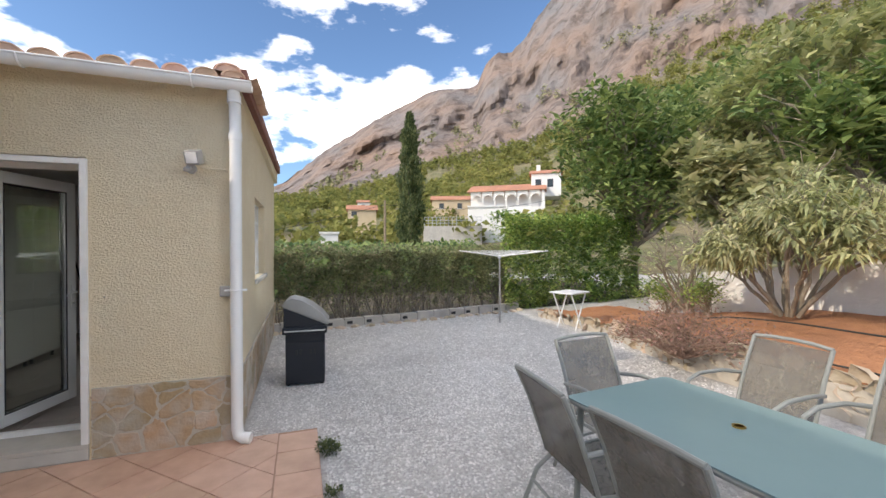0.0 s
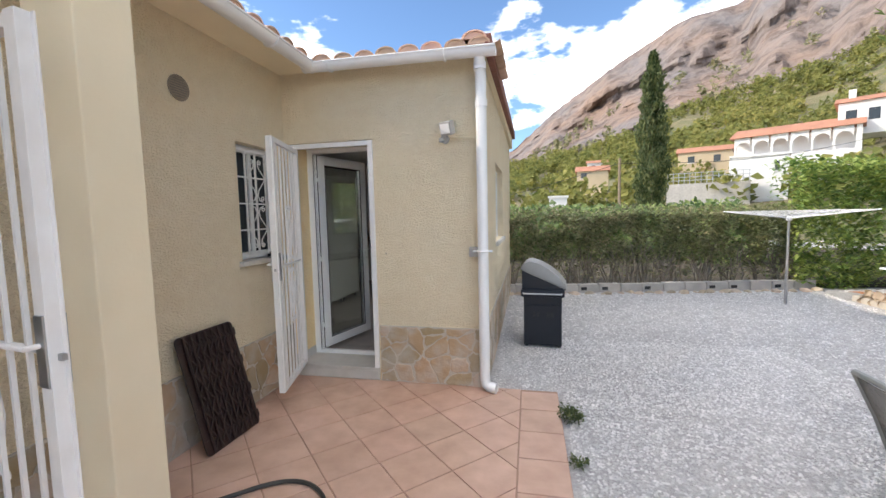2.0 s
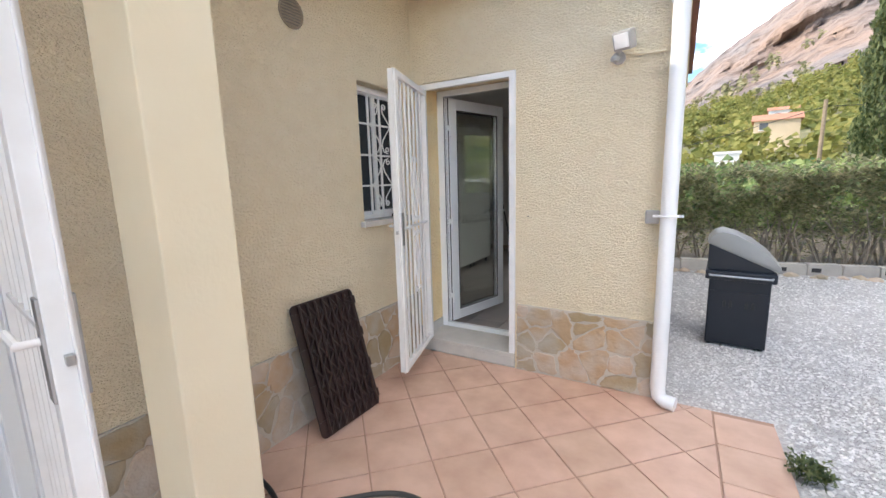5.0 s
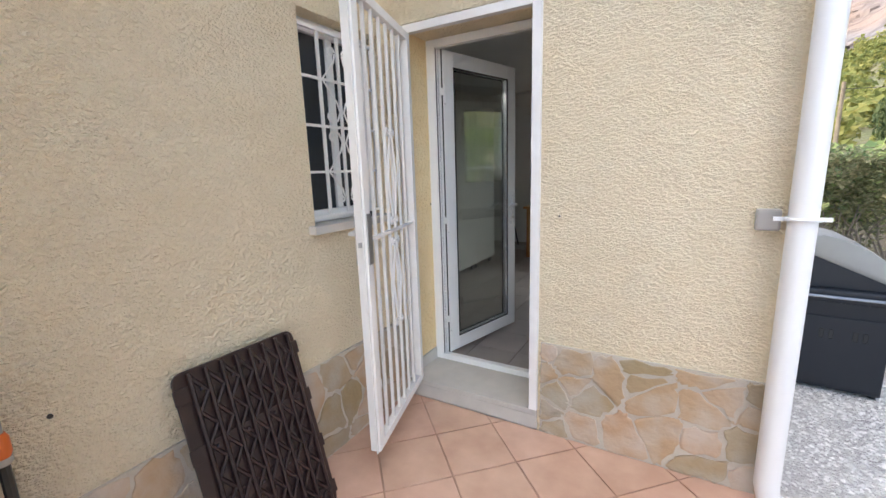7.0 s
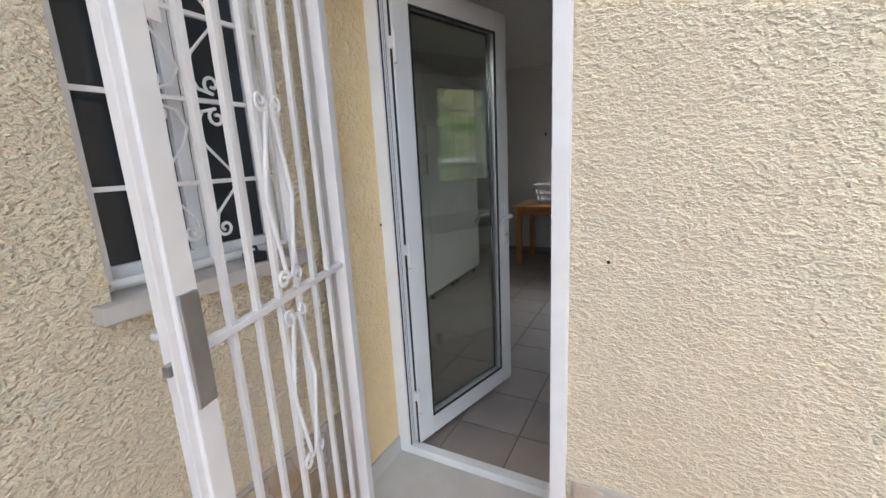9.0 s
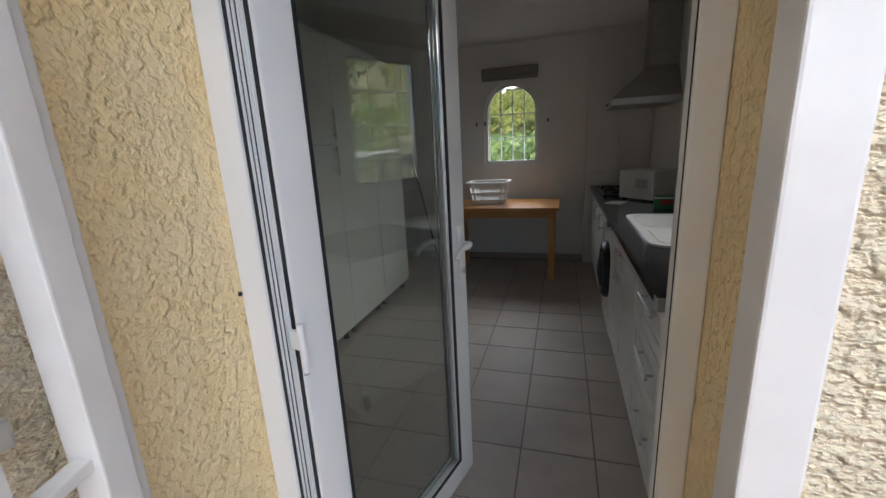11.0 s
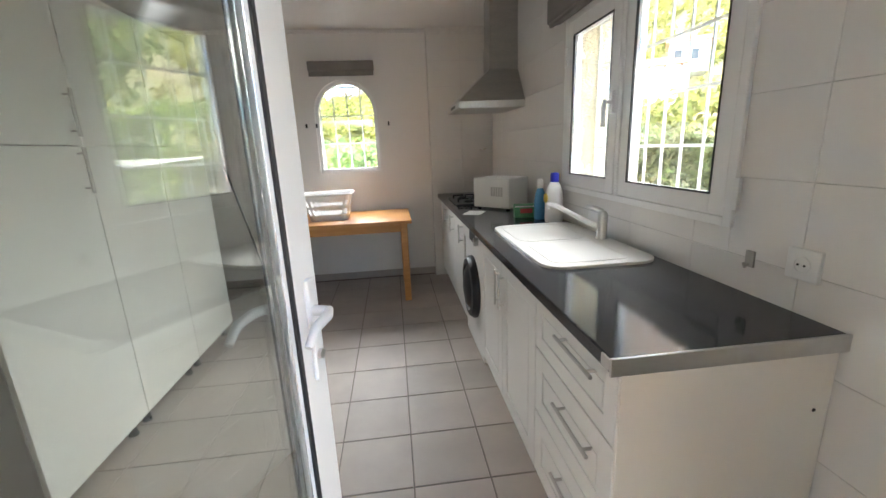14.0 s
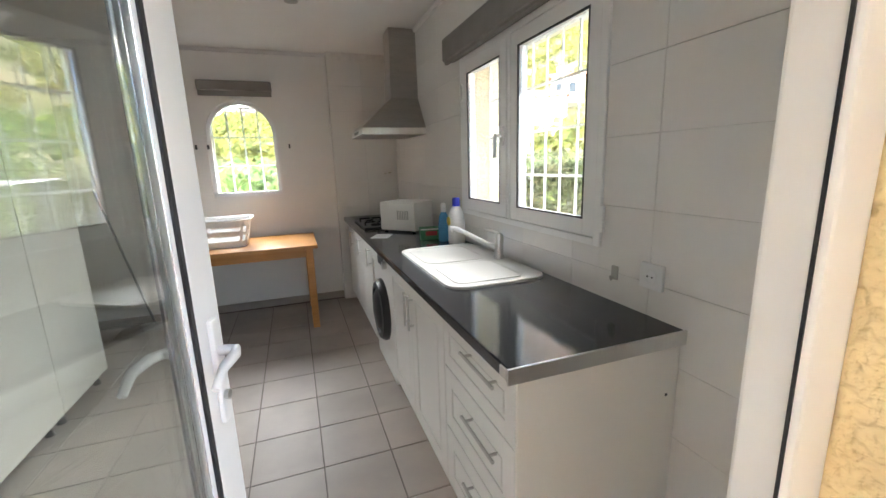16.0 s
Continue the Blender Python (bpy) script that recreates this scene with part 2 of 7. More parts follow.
LEAF_IVY = mat("ivy_leaf", (0.20, 0.32, 0.07), (0.32, 0.40, 0.11), 1.6, 0.5, island=0.5, thin=0.4)
LEAF_OLEANDER = mat("oleander_leaf", (0.36, 0.40, 0.16), (0.50, 0.48, 0.26), 1.8, 0.5, island=0.4, thin=0.4)
LEAF_DARK = mat("dark_carob_leaf", (0.15, 0.23, 0.07), (0.26, 0.33, 0.11), 1.2, 0.5, island=0.5, thin=0.4)
LEAF_CYPRESS = mat("cypress_foliage", (0.09, 0.125, 0.042), (0.14, 0.17, 0.065), 1.0, 0.7, island=0.5, thin=0.4)
LEAF_DRY = mat("dead_leaf", (0.28, 0.17, 0.12), (0.38, 0.25, 0.18), 6, 0.9, island=0.4, thin=0.4)
LEAF_PINE = mat("pine_wood_foliage", (0.17, 0.19, 0.045), (0.30, 0.29, 0.075), 0.09, 0.8, island=0.35, thin=0.4)
SCRUB = mat("hill_scrub", (0.10, 0.12, 0.04), (0.25, 0.20, 0.11), 0.14, 0.95, 0.9, 0.8, dist=0.8)
VILLAWHITE = mat("villa_white", (0.82, 0.80, 0.77), (0.76, 0.73, 0.69), 0.6, 0.85)
VILLAOCHRE = mat("villa_ochre", (0.62, 0.49, 0.32), (0.52, 0.41, 0.27), 0.6, 0.85)
VILLAROOF = mat("villa_roof", (0.48, 0.22, 0.13), (0.38, 0.18, 0.11), 1.5, 0.85)
# opaque panes; the dimness of the rooms behind is put into their colour
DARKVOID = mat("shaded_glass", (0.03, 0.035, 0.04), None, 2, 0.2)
WOODPOLE = mat("weathered_pole", (0.33, 0.25, 0.17), (0.24, 0.18, 0.12), 6, 0.9)
PANE = glass("window_pane")
DOORPANE = glass("door_pane", (0.94, 0.97, 0.955), ior=1.66)


def rock_material():
    """Limestone cliff: grey and orange streaks; cleft shade and ledge scrub painted in darker."""
    m = mat("limestone_cliff", (0.195, 0.185, 0.183), (0.275, 0.19, 0.14), 0.012, 0.95, 1.0, 0.05, dist=12.0, stretch=(1, 1, 0.45), coarse=0.4, detail=8)
    n, l = m.node_tree.nodes, m.node_tree.links
    b = n["Principled BSDF"]
    geo = n.new("ShaderNodeNewGeometry")
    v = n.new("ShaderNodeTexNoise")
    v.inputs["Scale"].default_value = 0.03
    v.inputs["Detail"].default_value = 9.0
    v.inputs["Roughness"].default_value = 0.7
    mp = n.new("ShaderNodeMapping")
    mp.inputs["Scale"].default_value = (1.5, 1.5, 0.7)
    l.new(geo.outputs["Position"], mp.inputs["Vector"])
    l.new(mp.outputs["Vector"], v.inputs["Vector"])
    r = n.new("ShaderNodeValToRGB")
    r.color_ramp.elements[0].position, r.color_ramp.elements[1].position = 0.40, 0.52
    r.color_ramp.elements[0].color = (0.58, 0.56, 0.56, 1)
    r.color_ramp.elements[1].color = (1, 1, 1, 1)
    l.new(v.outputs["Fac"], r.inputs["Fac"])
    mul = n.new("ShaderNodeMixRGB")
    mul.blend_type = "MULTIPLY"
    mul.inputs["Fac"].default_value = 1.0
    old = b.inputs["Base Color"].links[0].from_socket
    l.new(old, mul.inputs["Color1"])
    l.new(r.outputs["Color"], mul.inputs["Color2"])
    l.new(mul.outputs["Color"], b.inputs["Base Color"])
    return m


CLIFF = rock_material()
MESHFABRIC.node_tree.nodes["Principled BSDF"].inputs["Alpha"].default_value = 0.62


# ---- mesh helpers ----
class Shape:
    """Vertices and faces gathered for one mesh."""

    def __init__(self):
        self.v, self.f = [], []

    def add(self, verts, faces):
        k = len(self.v)
        self.v.extend(verts)
        self.f.extend([tuple(i + k for i in f) for f in faces])
        return self

    def box(self, x0, y0, z0, x1, y1, z1):
        x0, x1, y0, y1, z0, z1 = min(x0, x1), max(x0, x1), min(y0, y1), max(y0, y1), min(z0, z1), max(z0, z1)
        return self.add([(x0, y0, z0), (x1, y0, z0), (x1, y1, z0), (x0, y1, z0), (x0, y0, z1), (x1, y0, z1), (x1, y1, z1), (x0, y1, z1)],
                        [(3, 2, 1, 0), (4, 5, 6, 7), (0, 1, 5, 4), (1, 2, 6, 5), (2, 3, 7, 6), (3, 0, 4, 7)])

    def prism(self, poly, d):
        """A polygon of 3D points swept along d."""
        n = len(poly)
        d = Vector(d)
        top = [tuple(Vector(p) + d) for p in poly]
        return self.add([tuple(p) for p in poly] + top, [tuple(range(n))[::-1], tuple(range(n, 2 * n))] + [(i, (i + 1) % n, n + (i + 1) % n, n + i) for i in range(n)])

    def tube(self, path, r, seg=8, closed=False, cap=True):
        pts = [Vector(p) for p in path]
        n = len(pts)
        rad = r if isinstance(r, (list, tuple)) else [r] * n
        verts, faces = [], []
        up = None
        for i, p in enumerate(pts):
            a = pts[i - 1] if (i or closed) else p
            b = pts[(i + 1) % n] if (i < n - 1 or closed) else p
            t = (b - a).normalized()
            if up is None:
                up = t.orthogonal().normalized()
            up = (up - t * up.dot(t))
            up = up.normalized() if up.length > 1e-6 else t.orthogonal().normalized()
            s = t.cross(up)
            for k in range(seg):
                q = 2 * math.pi * k / seg
                verts.append(tuple(p + (up * math.cos(q) + s * math.sin(q)) * rad[i]))
        for i in range(n if closed else n - 1):
            j = (i + 1) % n
            for k in range(seg):
                faces.append((i * seg + k, i * seg + (k + 1) % seg, j * seg + (k + 1) % seg, j * seg + k))
        if cap and not closed:
            faces.append(tuple(range(seg))[::-1])
            faces.append(tuple(range((n - 1) * seg, n * seg)))
        return self.add(verts, faces)

    def lathe(self, prof, x, y, seg=16):
        """Profile of (radius, z) turned about the upright through x, y."""
        verts, faces = [], []
        for r, z in prof:
            for k in range(seg):
                q = 2 * math.pi * k / seg
                verts.append((x + r * math.cos(q), y + r * math.sin(q), z))
        for i in range(len(prof) - 1):
            for k in range(seg):
                faces.append((i * seg + k, i * seg + (k + 1) % seg, (i + 1) * seg + (k + 1) % seg, (i + 1) * seg + k))
        faces.append(tuple(range(seg))[::-1])
        faces.append(tuple(range((len(prof) - 1) * seg, len(prof) * seg)))
        return self.add(verts, faces)

    def moved(self, m):
        self.v = [tuple(m @ Vector(p)) for p in self.v]
        return self

    def mesh(self, name, material, smooth=False, bevel=0.0):
        me = bpy.data.meshes.new(name)
        me.from_pydata(self.v, [], self.f)
        bm = bmesh.new()
        bm.from_mesh(me)
        bmesh.ops.recalc_face_normals(bm, faces=bm.faces)
        if bevel:
            edges = [e for e in bm.edges if len(e.link_faces) == 2 and e.calc_face_angle(0) > 0.6]
            bmesh.ops.bevel(bm, geom=edges, offset=bevel, segments=2, affect="EDGES", profile=0.6)
        bm.to_mesh(me)
        bm.free()
        if smooth:
            for p in me.polygons:
                p.use_smooth = True
            me.set_sharp_from_angle(angle=radians(40))
        me.materials.append(material)
        return me


# the kitchen is laid out about its own origin, which lies a little off that of the yard
YARD = Matrix.Identity(4)
KITCHEN = Matrix.Translation((0.075, -0.09, -0.065))
ROOM = YARD


def part(name, shape, material, parent=None, label="", smooth=False, bevel=0.0, m=None):
    """Links a shape as one mesh object, under a thing if given."""
    ob = new(name, shape.mesh(name, material, smooth, bevel))
    m = Matrix.Identity(4) if m is None else m
    if parent is not None:
        ob.parent = parent
        ob.matrix_basis = m
    else:
        ob.matrix_basis = ROOM @ m
    if label:
        ob["label"] = label
    return ob


def thing(name, label, category, group="", kind="", m=None):
    """An empty at a thing's base that carries its parts."""
    ob = new(name)
    ob.matrix_basis = ROOM @ (Matrix.Identity(4) if m is None else m)
    return tagged(ob, label, category, group, kind)


def box(x0, y0, z0, x1, y1, z1):
    return Shape().box(x0, y0, z0, x1, y1, z1)


def wall_with_hole(u0, u1, z0, z1, hu0, hu1, hz0, hz1, d0, d1, along):
    """A wall along x or y from depth d0 to d1, with a hole right through it."""
    s = Shape()
    for a, b, c, d in ((u0, hu0, z0, z1), (hu1, u1, z0, z1), (hu0, hu1, z0, hz0), (hu0, hu1, hz1, z1)):
        if b - a > 1e-4 and d - c > 1e-4:
            s.box(a, d0, c, b, d1, d) if along == "x" else s.box(d0, a, c, d1, b, d)
    return s


def structure(name, shape, material, label, category, bevel=0.0, smooth=False):
    return tagged(part(name, shape, material, None, "", smooth, bevel), label, category, "", "structure")


def voronoi(w, h, n, rng, gap):
    """Irregular polygons that fill a w by h panel, shrunk by half the joint."""
    seeds, tries = [], 0
    while len(seeds) < n and tries < 4000:
        tries += 1
        p = (rng.uniform(0, w), rng.uniform(0, h))
        if all((p[0] - q[0]) ** 2 + (p[1] - q[1]) ** 2 > (0.10 + 0.5 * ((len(seeds) * 7) % 5) / 4) * w * h / n for q in seeds):
            seeds.append(p)
    out = []
    for i, s in enumerate(seeds):
        poly = [(0.004, 0.004), (w - 0.004, 0.004), (w - 0.004, h - 0.004), (0.004, h - 0.004)]
        for j, q in enumerate(seeds):
            if i == j:
                continue
            mx, my, nx, ny = (s[0] + q[0]) / 2, (s[1] + q[1]) / 2, q[0] - s[0], q[1] - s[1]
            ln = math.hypot(nx, ny)
            nx, ny = nx / ln, ny / ln
            mx, my = mx - nx * gap, my - ny * gap
            res = []
            for k in range(len(poly)):
                a, b = poly[k], poly[(k + 1) % len(poly)]
                da, db = (a[0] - mx) * nx + (a[1] - my) * ny, (b[0] - mx) * nx + (b[1] - my) * ny
                if da <= 0:
                    res.append(a)
                if (da < 0) != (db < 0) and da != db:
                    f = da / (da - db)
                    res.append((a[0] + f * (b[0] - a[0]), a[1] + f * (b[1] - a[1])))
            poly = res
            if len(poly) < 3:
                break
        if len(poly) >= 3:
            out.append(poly)
    return out


def rounded(poly, rng, wobble):
    """Cuts a polygon's corners and shakes it a little, as a broken stone has it."""
    out = []
    n = len(poly)
    for i in range(n):
        a, b = Vector(poly[i]), Vector(poly[(i + 1) % n])
        for f in (0.12, 0.37, 0.63, 0.88):
            p = a.lerp(b, f)
            out.append((p.x + rng.uniform(-wobble, wobble), p.y + rng.uniform(-wobble, wobble)))
    return out


def stones(parent, name, w, h, n, m, material, seed, gap=0.008, depth=0.008, wobble=0.011):
    """Flagstones on a panel, each a piece of its own; m lays the panel's x, y, out-axis into the world."""
    rng = random.Random(seed)
    for poly in voronoi(w, h, n, rng, gap):
        q = rounded(poly, rng, wobble)
        d = depth * rng.uniform(0.6, 1.2)
        cx, cy = sum(p[0] for p in q) / len(q), sum(p[1] for p in q) / len(q)
        k = len(q)
        base = [(x, y, -0.004) for x, y in q]
        mid = [(x, y, d * 0.75) for x, y in q]
        top = [(cx + (x - cx) * 0.9, cy + (y - cy) * 0.9, d) for x, y in q]
        s = Shape().add(base + mid + top, [tuple(range(2 * k, 3 * k))] + [(i, (i + 1) % k, k + (i + 1) % k, k + i) for i in range(k)] + [(k + i, k + (i + 1) % k, 2 * k + (i + 1) % k, 2 * k + i) for i in range(k)])
        part(name, s, material, parent, m=m)


def panel(o, ux, uz, out):
    """The matrix that lays a panel at o with its x along ux, its y along uz and its height along out."""
    return Matrix(((ux[0], uz[0], out[0], o[0]), (ux[1], uz[1], out[1], o[1]), (ux[2], uz[2], out[2], o[2]), (0, 0, 0, 1)))


def leaves(points, size, rng, aspect=0.5, droop=0.0, fold=True):
    """Small bent leaves at the points, one mesh."""
    s = Shape()
    v, f = s.v, s.f
    for p in points:
        a = rng.uniform(0, 2 * math.pi)
        e = rng.uniform(-0.6, 0.9) - droop
        d = Vector((math.cos(a) * math.cos(e), math.sin(a) * math.cos(e), math.sin(e)))
        side = d.cross(Vector((rng.uniform(-0.5, 0.5), rng.uniform(-0.5, 0.5), 1))).normalized()
        L = size * rng.uniform(0.6, 1.3)
        w = side * (L * aspect * 0.5)
        p = Vector(p)
        mid = p + d * (L * 0.5) + Vector((0, 0, L * 0.08))
        k = len(v)
        v.extend([tuple(p), tuple(mid + w), tuple(p + d * L), tuple(mid - w)])
        f.append((k, k + 1, k + 2, k + 3))
    return s


def quick(name, shape, material, parent=None, label=""):
    """Links a large shape without any clean-up."""
    me = bpy.data.meshes.new(name)
    me.from_pydata(shape.v, [], shape.f)
    me.materials.append(material)
    ob = new(name, me)
    if parent is not None:
        ob.parent = parent
    if label:
        ob["label"] = label
    return ob


# ---- structure: house ----
T, G = -0.17, -0.20
EAVE = 2.70
CEIL = 2.52
wall_door = structure("wall_south", Shape().box(0.915, 0, T - 0.2, 1.88, 0.36, EAVE).box(0.886, 0, T - 0.2, 0.915, 0.03, EAVE).box(0.0, 0, 2.066, 0.886, 0.36, EAVE).box(0.886, 0.03, 2.066, 0.915, 0.36, EAVE).box(-1.9, 0.25, -0.2, 0.0, 0.36, EAVE),
                      STUCCO, "cream roughcast outer wall with a door opening", "wall")
wall_side = structure("wall_east", wall_with_hole(0.36, 4.91, T - 0.2, EAVE, 1.37, 2.68, 1.035, 1.98, 1.636, 1.88, "y"), STUCCO, "cream roughcast side wall with a barred window", "wall")
ROOM = KITCHEN
lining_side = structure("wall_kitchen_east", wall_with_hole(0.468, 4.62, 0, CEIL, 1.46, 2.77, 1.10, 2.045, 1.53, 1.56, "y"), GROUT, "white tiled kitchen wall", "wall")
ROOM = YARD
wall_left = structure("wall_terrace", Shape().box(-0.25, -0.66, T - 0.2, 0, 0.25, 1.0).box(-0.25, -0.66, 1.99, 0, 0.25, 3.0).box(-0.25, -0.10, 1.0, 0, 0.25, 1.99)
                      .box(-0.25, -2.46, T - 0.2, 0, -0.66, 3.0).box(-0.25, -3.36, 2.0, 0, -2.46, 3.0).box(-0.25, -9.0, T - 0.2, 0, -3.36, 3.0), STUCCO, "cream roughcast house wall on the terrace", "wall")
ARX, ARR, ARB, ARS, FAR = 0.035, 0.31, 1.17, 1.76, 4.72
arch = [(ARX - ARR, ARB), (ARX + ARR, ARB)] + [(ARX + ARR * math.cos(a * math.pi / 16), ARS + ARR * math.sin(a * math.pi / 16)) for a in range(17)]


def wall_with_arch(x0, x1, z0, z1, d0, d1):
    """A wall along x with the arched window opening in it."""
    s = Shape().box(x0, d0, z0, ARX - ARR, d1, z1).box(ARX + ARR, d0, z0, x1, d1, z1).box(ARX - ARR, d0, z0, ARX + ARR, d1, ARB)
    pts = [(ARX + ARR * math.cos(a * math.pi / 16), ARS + ARR * math.sin(a * math.pi / 16)) for a in range(17)]
    for (xa, za), (xb, zb) in zip(pts, pts[1:]):
        s.prism([(xa, d0, za), (xb, d0, zb), (xb, d0, z1), (xa, d0, z1)], (0, d1 - d0, 0))
    return s


ROOM = KITCHEN
structure("wall_north", wall_with_arch(-1.9, 1.56, -0.2, EAVE + 0.06, FAR, 5.0), PLASTER, "white plaster wall with an arched window", "wall")
structure("wall_kitchen_north", box(0.87, 4.63, 0, 1.53, FAR - 0.003, CEIL), GROUT, "white tiled kitchen wall", "wall")
structure("wall_kitchen_west", box(-1.9, 0.455, -0.2, -1.62, FAR, EAVE + 0.06), PLASTER, "white plaster kitchen wall", "wall")
structure("wall_kitchen_south", Shape().box(0.84, 0.453, 0, 1.528, 0.468, CEIL).box(-1.62, 0.453, 0, -0.078, 0.468, CEIL).box(-0.078, 0.453, 2.131, 0.84, 0.468, CEIL), PLASTER, "white plaster kitchen wall", "wall")
structure("ceiling", box(-1.62, 0.455, CEIL, 1.56, FAR, CEIL + 0.1), CEILING, "matt white kitchen ceiling", "ceiling")
kfloor = structure("floor", box(-1.62, 0.435, -0.12, 1.56, FAR, -0.003), DARKGROUT, "greige ceramic kitchen floor with dark joints", "floor")
part("coving", Shape().box(-1.6, FAR - 0.025, CEIL - 0.03, 0.87, FAR, CEIL).box(1.505, 1.0, CEIL - 0.03, 1.53, 4.6, CEIL), CEILING, kfloor)
base_trim = structure("baseboard", Shape().box(-1.62, FAR - 0.012, 0, 0.87, FAR - 0.001, 0.075), FLOORTILE, "greige tile skirting along the kitchen wall", "skirting", 0.002)

ROOM = YARD
# room behind the terrace door
structure("wall_room", Shape().box(-3.4, -4.6, -0.2, -3.2, -0.4, 2.8).box(-3.2, -0.6, -0.2, -0.25, -0.4, 2.8).box(-3.2, -4.6, -0.2, -0.25, -4.4, 2.8), PLASTER, "pale wall of the unlit room", "wall")
structure("ceiling_room", box(-3.2, -4.4, 2.6, -0.25, -0.6, 2.7), CEILING, "pale ceiling of the unlit room", "ceiling")
structure("floor_room", box(-3.2, -4.4, -0.1, -0.005, -0.6, 0.0), FLOORTILE, "grey tile floor of the unlit room", "floor")

# porch pillar and its beam and roof
pillar = structure("pillar", Shape().box(0.403, -2.29, T - 0.1, 0.65, -2.053, 2.62), STUCCO_SMOOTH, "smooth cream rendered porch pillar", "pillar", 0.008)
part("pillar_foot", box(0.39, -2.302, T, 0.663, -2.041, T + 0.015), STUCCO_SMOOTH, pillar)
structure("porch_beam", Shape().box(0.403, -8.0, 2.62, 0.65, -2.053, 2.85).box(0.0, -2.29, 2.62, 0.403, -2.053, 2.85), STUCCO_SMOOTH, "cream rendered porch beam", "beam")
structure("ceiling_porch", box(0.0, -8.0, 2.72, 0.403, -2.29, 2.82), CEILING, "pale porch ceiling", "ceiling")

# ---- roofs with single barrel tiles ----
roof_k = structure("roof", Shape().prism([(-1.9, -0.13, EAVE), (-1.9, 5.15, EAVE), (-1.9, 5.15, EAVE + 0.28), (-1.9, -0.13, EAVE + 0.03)], (3.83, 0, 0)), STUCCO_SMOOTH, "clay barrel-tiled kitchen roof", "roof")
roof_h = structure("roof_house", Shape().prism([(0.33, -9, EAVE), (-4.0, -9, EAVE), (-4.0, -9, EAVE + 0.9), (0.33, -9, EAVE + 0.03)], (0, 8.87, 0)), STUCCO_SMOOTH, "clay barrel-tiled house roof", "roof")


def barrel(length, r0, r1, up, plug=False):
    """A half-round clay tile along y, its front end bedded in mortar when plugged."""
    s = Shape()
    n = 8
    outer0 = [(r0 * math.cos(math.pi * k / n), 0, r0 * 0.62 * math.sin(math.pi * k / n) * up) for k in range(n + 1)]
    outer1 = [(r1 * math.cos(math.pi * k / n), length, r1 * 0.62 * math.sin(math.pi * k / n) * up) for k in range(n + 1)]
    inner0 = [(x * 0.84, y, z * 0.84) for x, y, z in outer0]
    inner1 = [(x * 0.84, y, z * 0.84) for x, y, z in outer1]
    k = n + 1
    f = [(i, i + 1, k + i + 1, k + i) for i in range(n)] + [(2 * k + i, 3 * k + i, 3 * k + i + 1, 2 * k + i + 1) for i in range(n)]
    f += [(i, 2 * k + i, 2 * k + i + 1, i + 1) for i in range(n)] + [(0, k, 3 * k, 2 * k), (n, 2 * k + n, 3 * k + n, k + n)]
    s.add(outer0 + outer1 + inner0 + inner1, f)
    if plug:
        s.add([(x * 0.99, 0.012, z * 0.99) for x, y, z in inner0], [tuple(range(n + 1))])
    return s


cover = barrel(0.42, 0.088, 0.070, 1, True).mesh("roof_tile", ROOF, True)
pan = barrel(0.42, 0.068, 0.075, -0.5).mesh("roof_pan", ROOF, True)
rt = random.Random(4)


def lay_tile(parent, me, m):
    ob = new("roof_tile", me)
    ob.parent = parent
    ob.matrix_basis = m
    return ob


for c in range(9):
    x = 0.33 + c * 0.195
    for r in range(3):
        y = -0.20 + r * 0.36
        z = EAVE + 0.012 + 0.05 * (y + 0.2)
        lay_tile(roof_k, cover, pose(x, y + rt.uniform(-0.012, 0.012), z, 4.5 + rt.uniform(-0.8, 0.8), rt.uniform(-2, 2), rt.uniform(-1.5, 1.5)))
        lay_tile(roof_k, pan, pose(x + 0.0975, y + 0.015, z + 0.022, 4.5, 0, 0))
for c in range(21):
    y = -0.32 - c * 0.195
    for r in range(2):
        x = 0.42 - r * 0.36
        z = EAVE + 0.03 + 0.22 * (0.42 - x)
        lay_tile(roof_h, cover, pose(x, y, z, rt.uniform(-0.8, 0.8) + 13, rt.uniform(-2, 2), 90 + rt.uniform(-1.5, 1.5)))
        lay_tile(roof_h, pan, pose(x - 0.015, y + 0.0975, z + 0.022, 13, 0, 90))
ridge = barrel(0.44, 0.10, 0.085, 1, True).mesh("ridge_tile", ROOF, True)
for r in range(14):
    ob = new("ridge_tile", ridge)
    ob.parent = roof_k
    ob.matrix_basis = pose(1.85, -0.22 + r * 0.38, EAVE + 0.05 + 0.019 * r, 3.5 + rt.uniform(-1, 1), 0, rt.uniform(-2, 2))
vs = Shape()
for r in range(30):
    y = -0.2 + r * 0.178
    vs.prism([(1.93, y, EAVE - 0.06 + 0.0085 * r), (1.985, y, EAVE - 0.06 + 0.0085 * r), (1.985, y, EAVE + 0.085 + 0.0085 * r), (1.93, y, EAVE + 0.085 + 0.0085 * r)], (0, 0.17, 0.006))
part("verge", vs, VERGE, roof_k, "dark red-brown verge tiles", bevel=0.006)


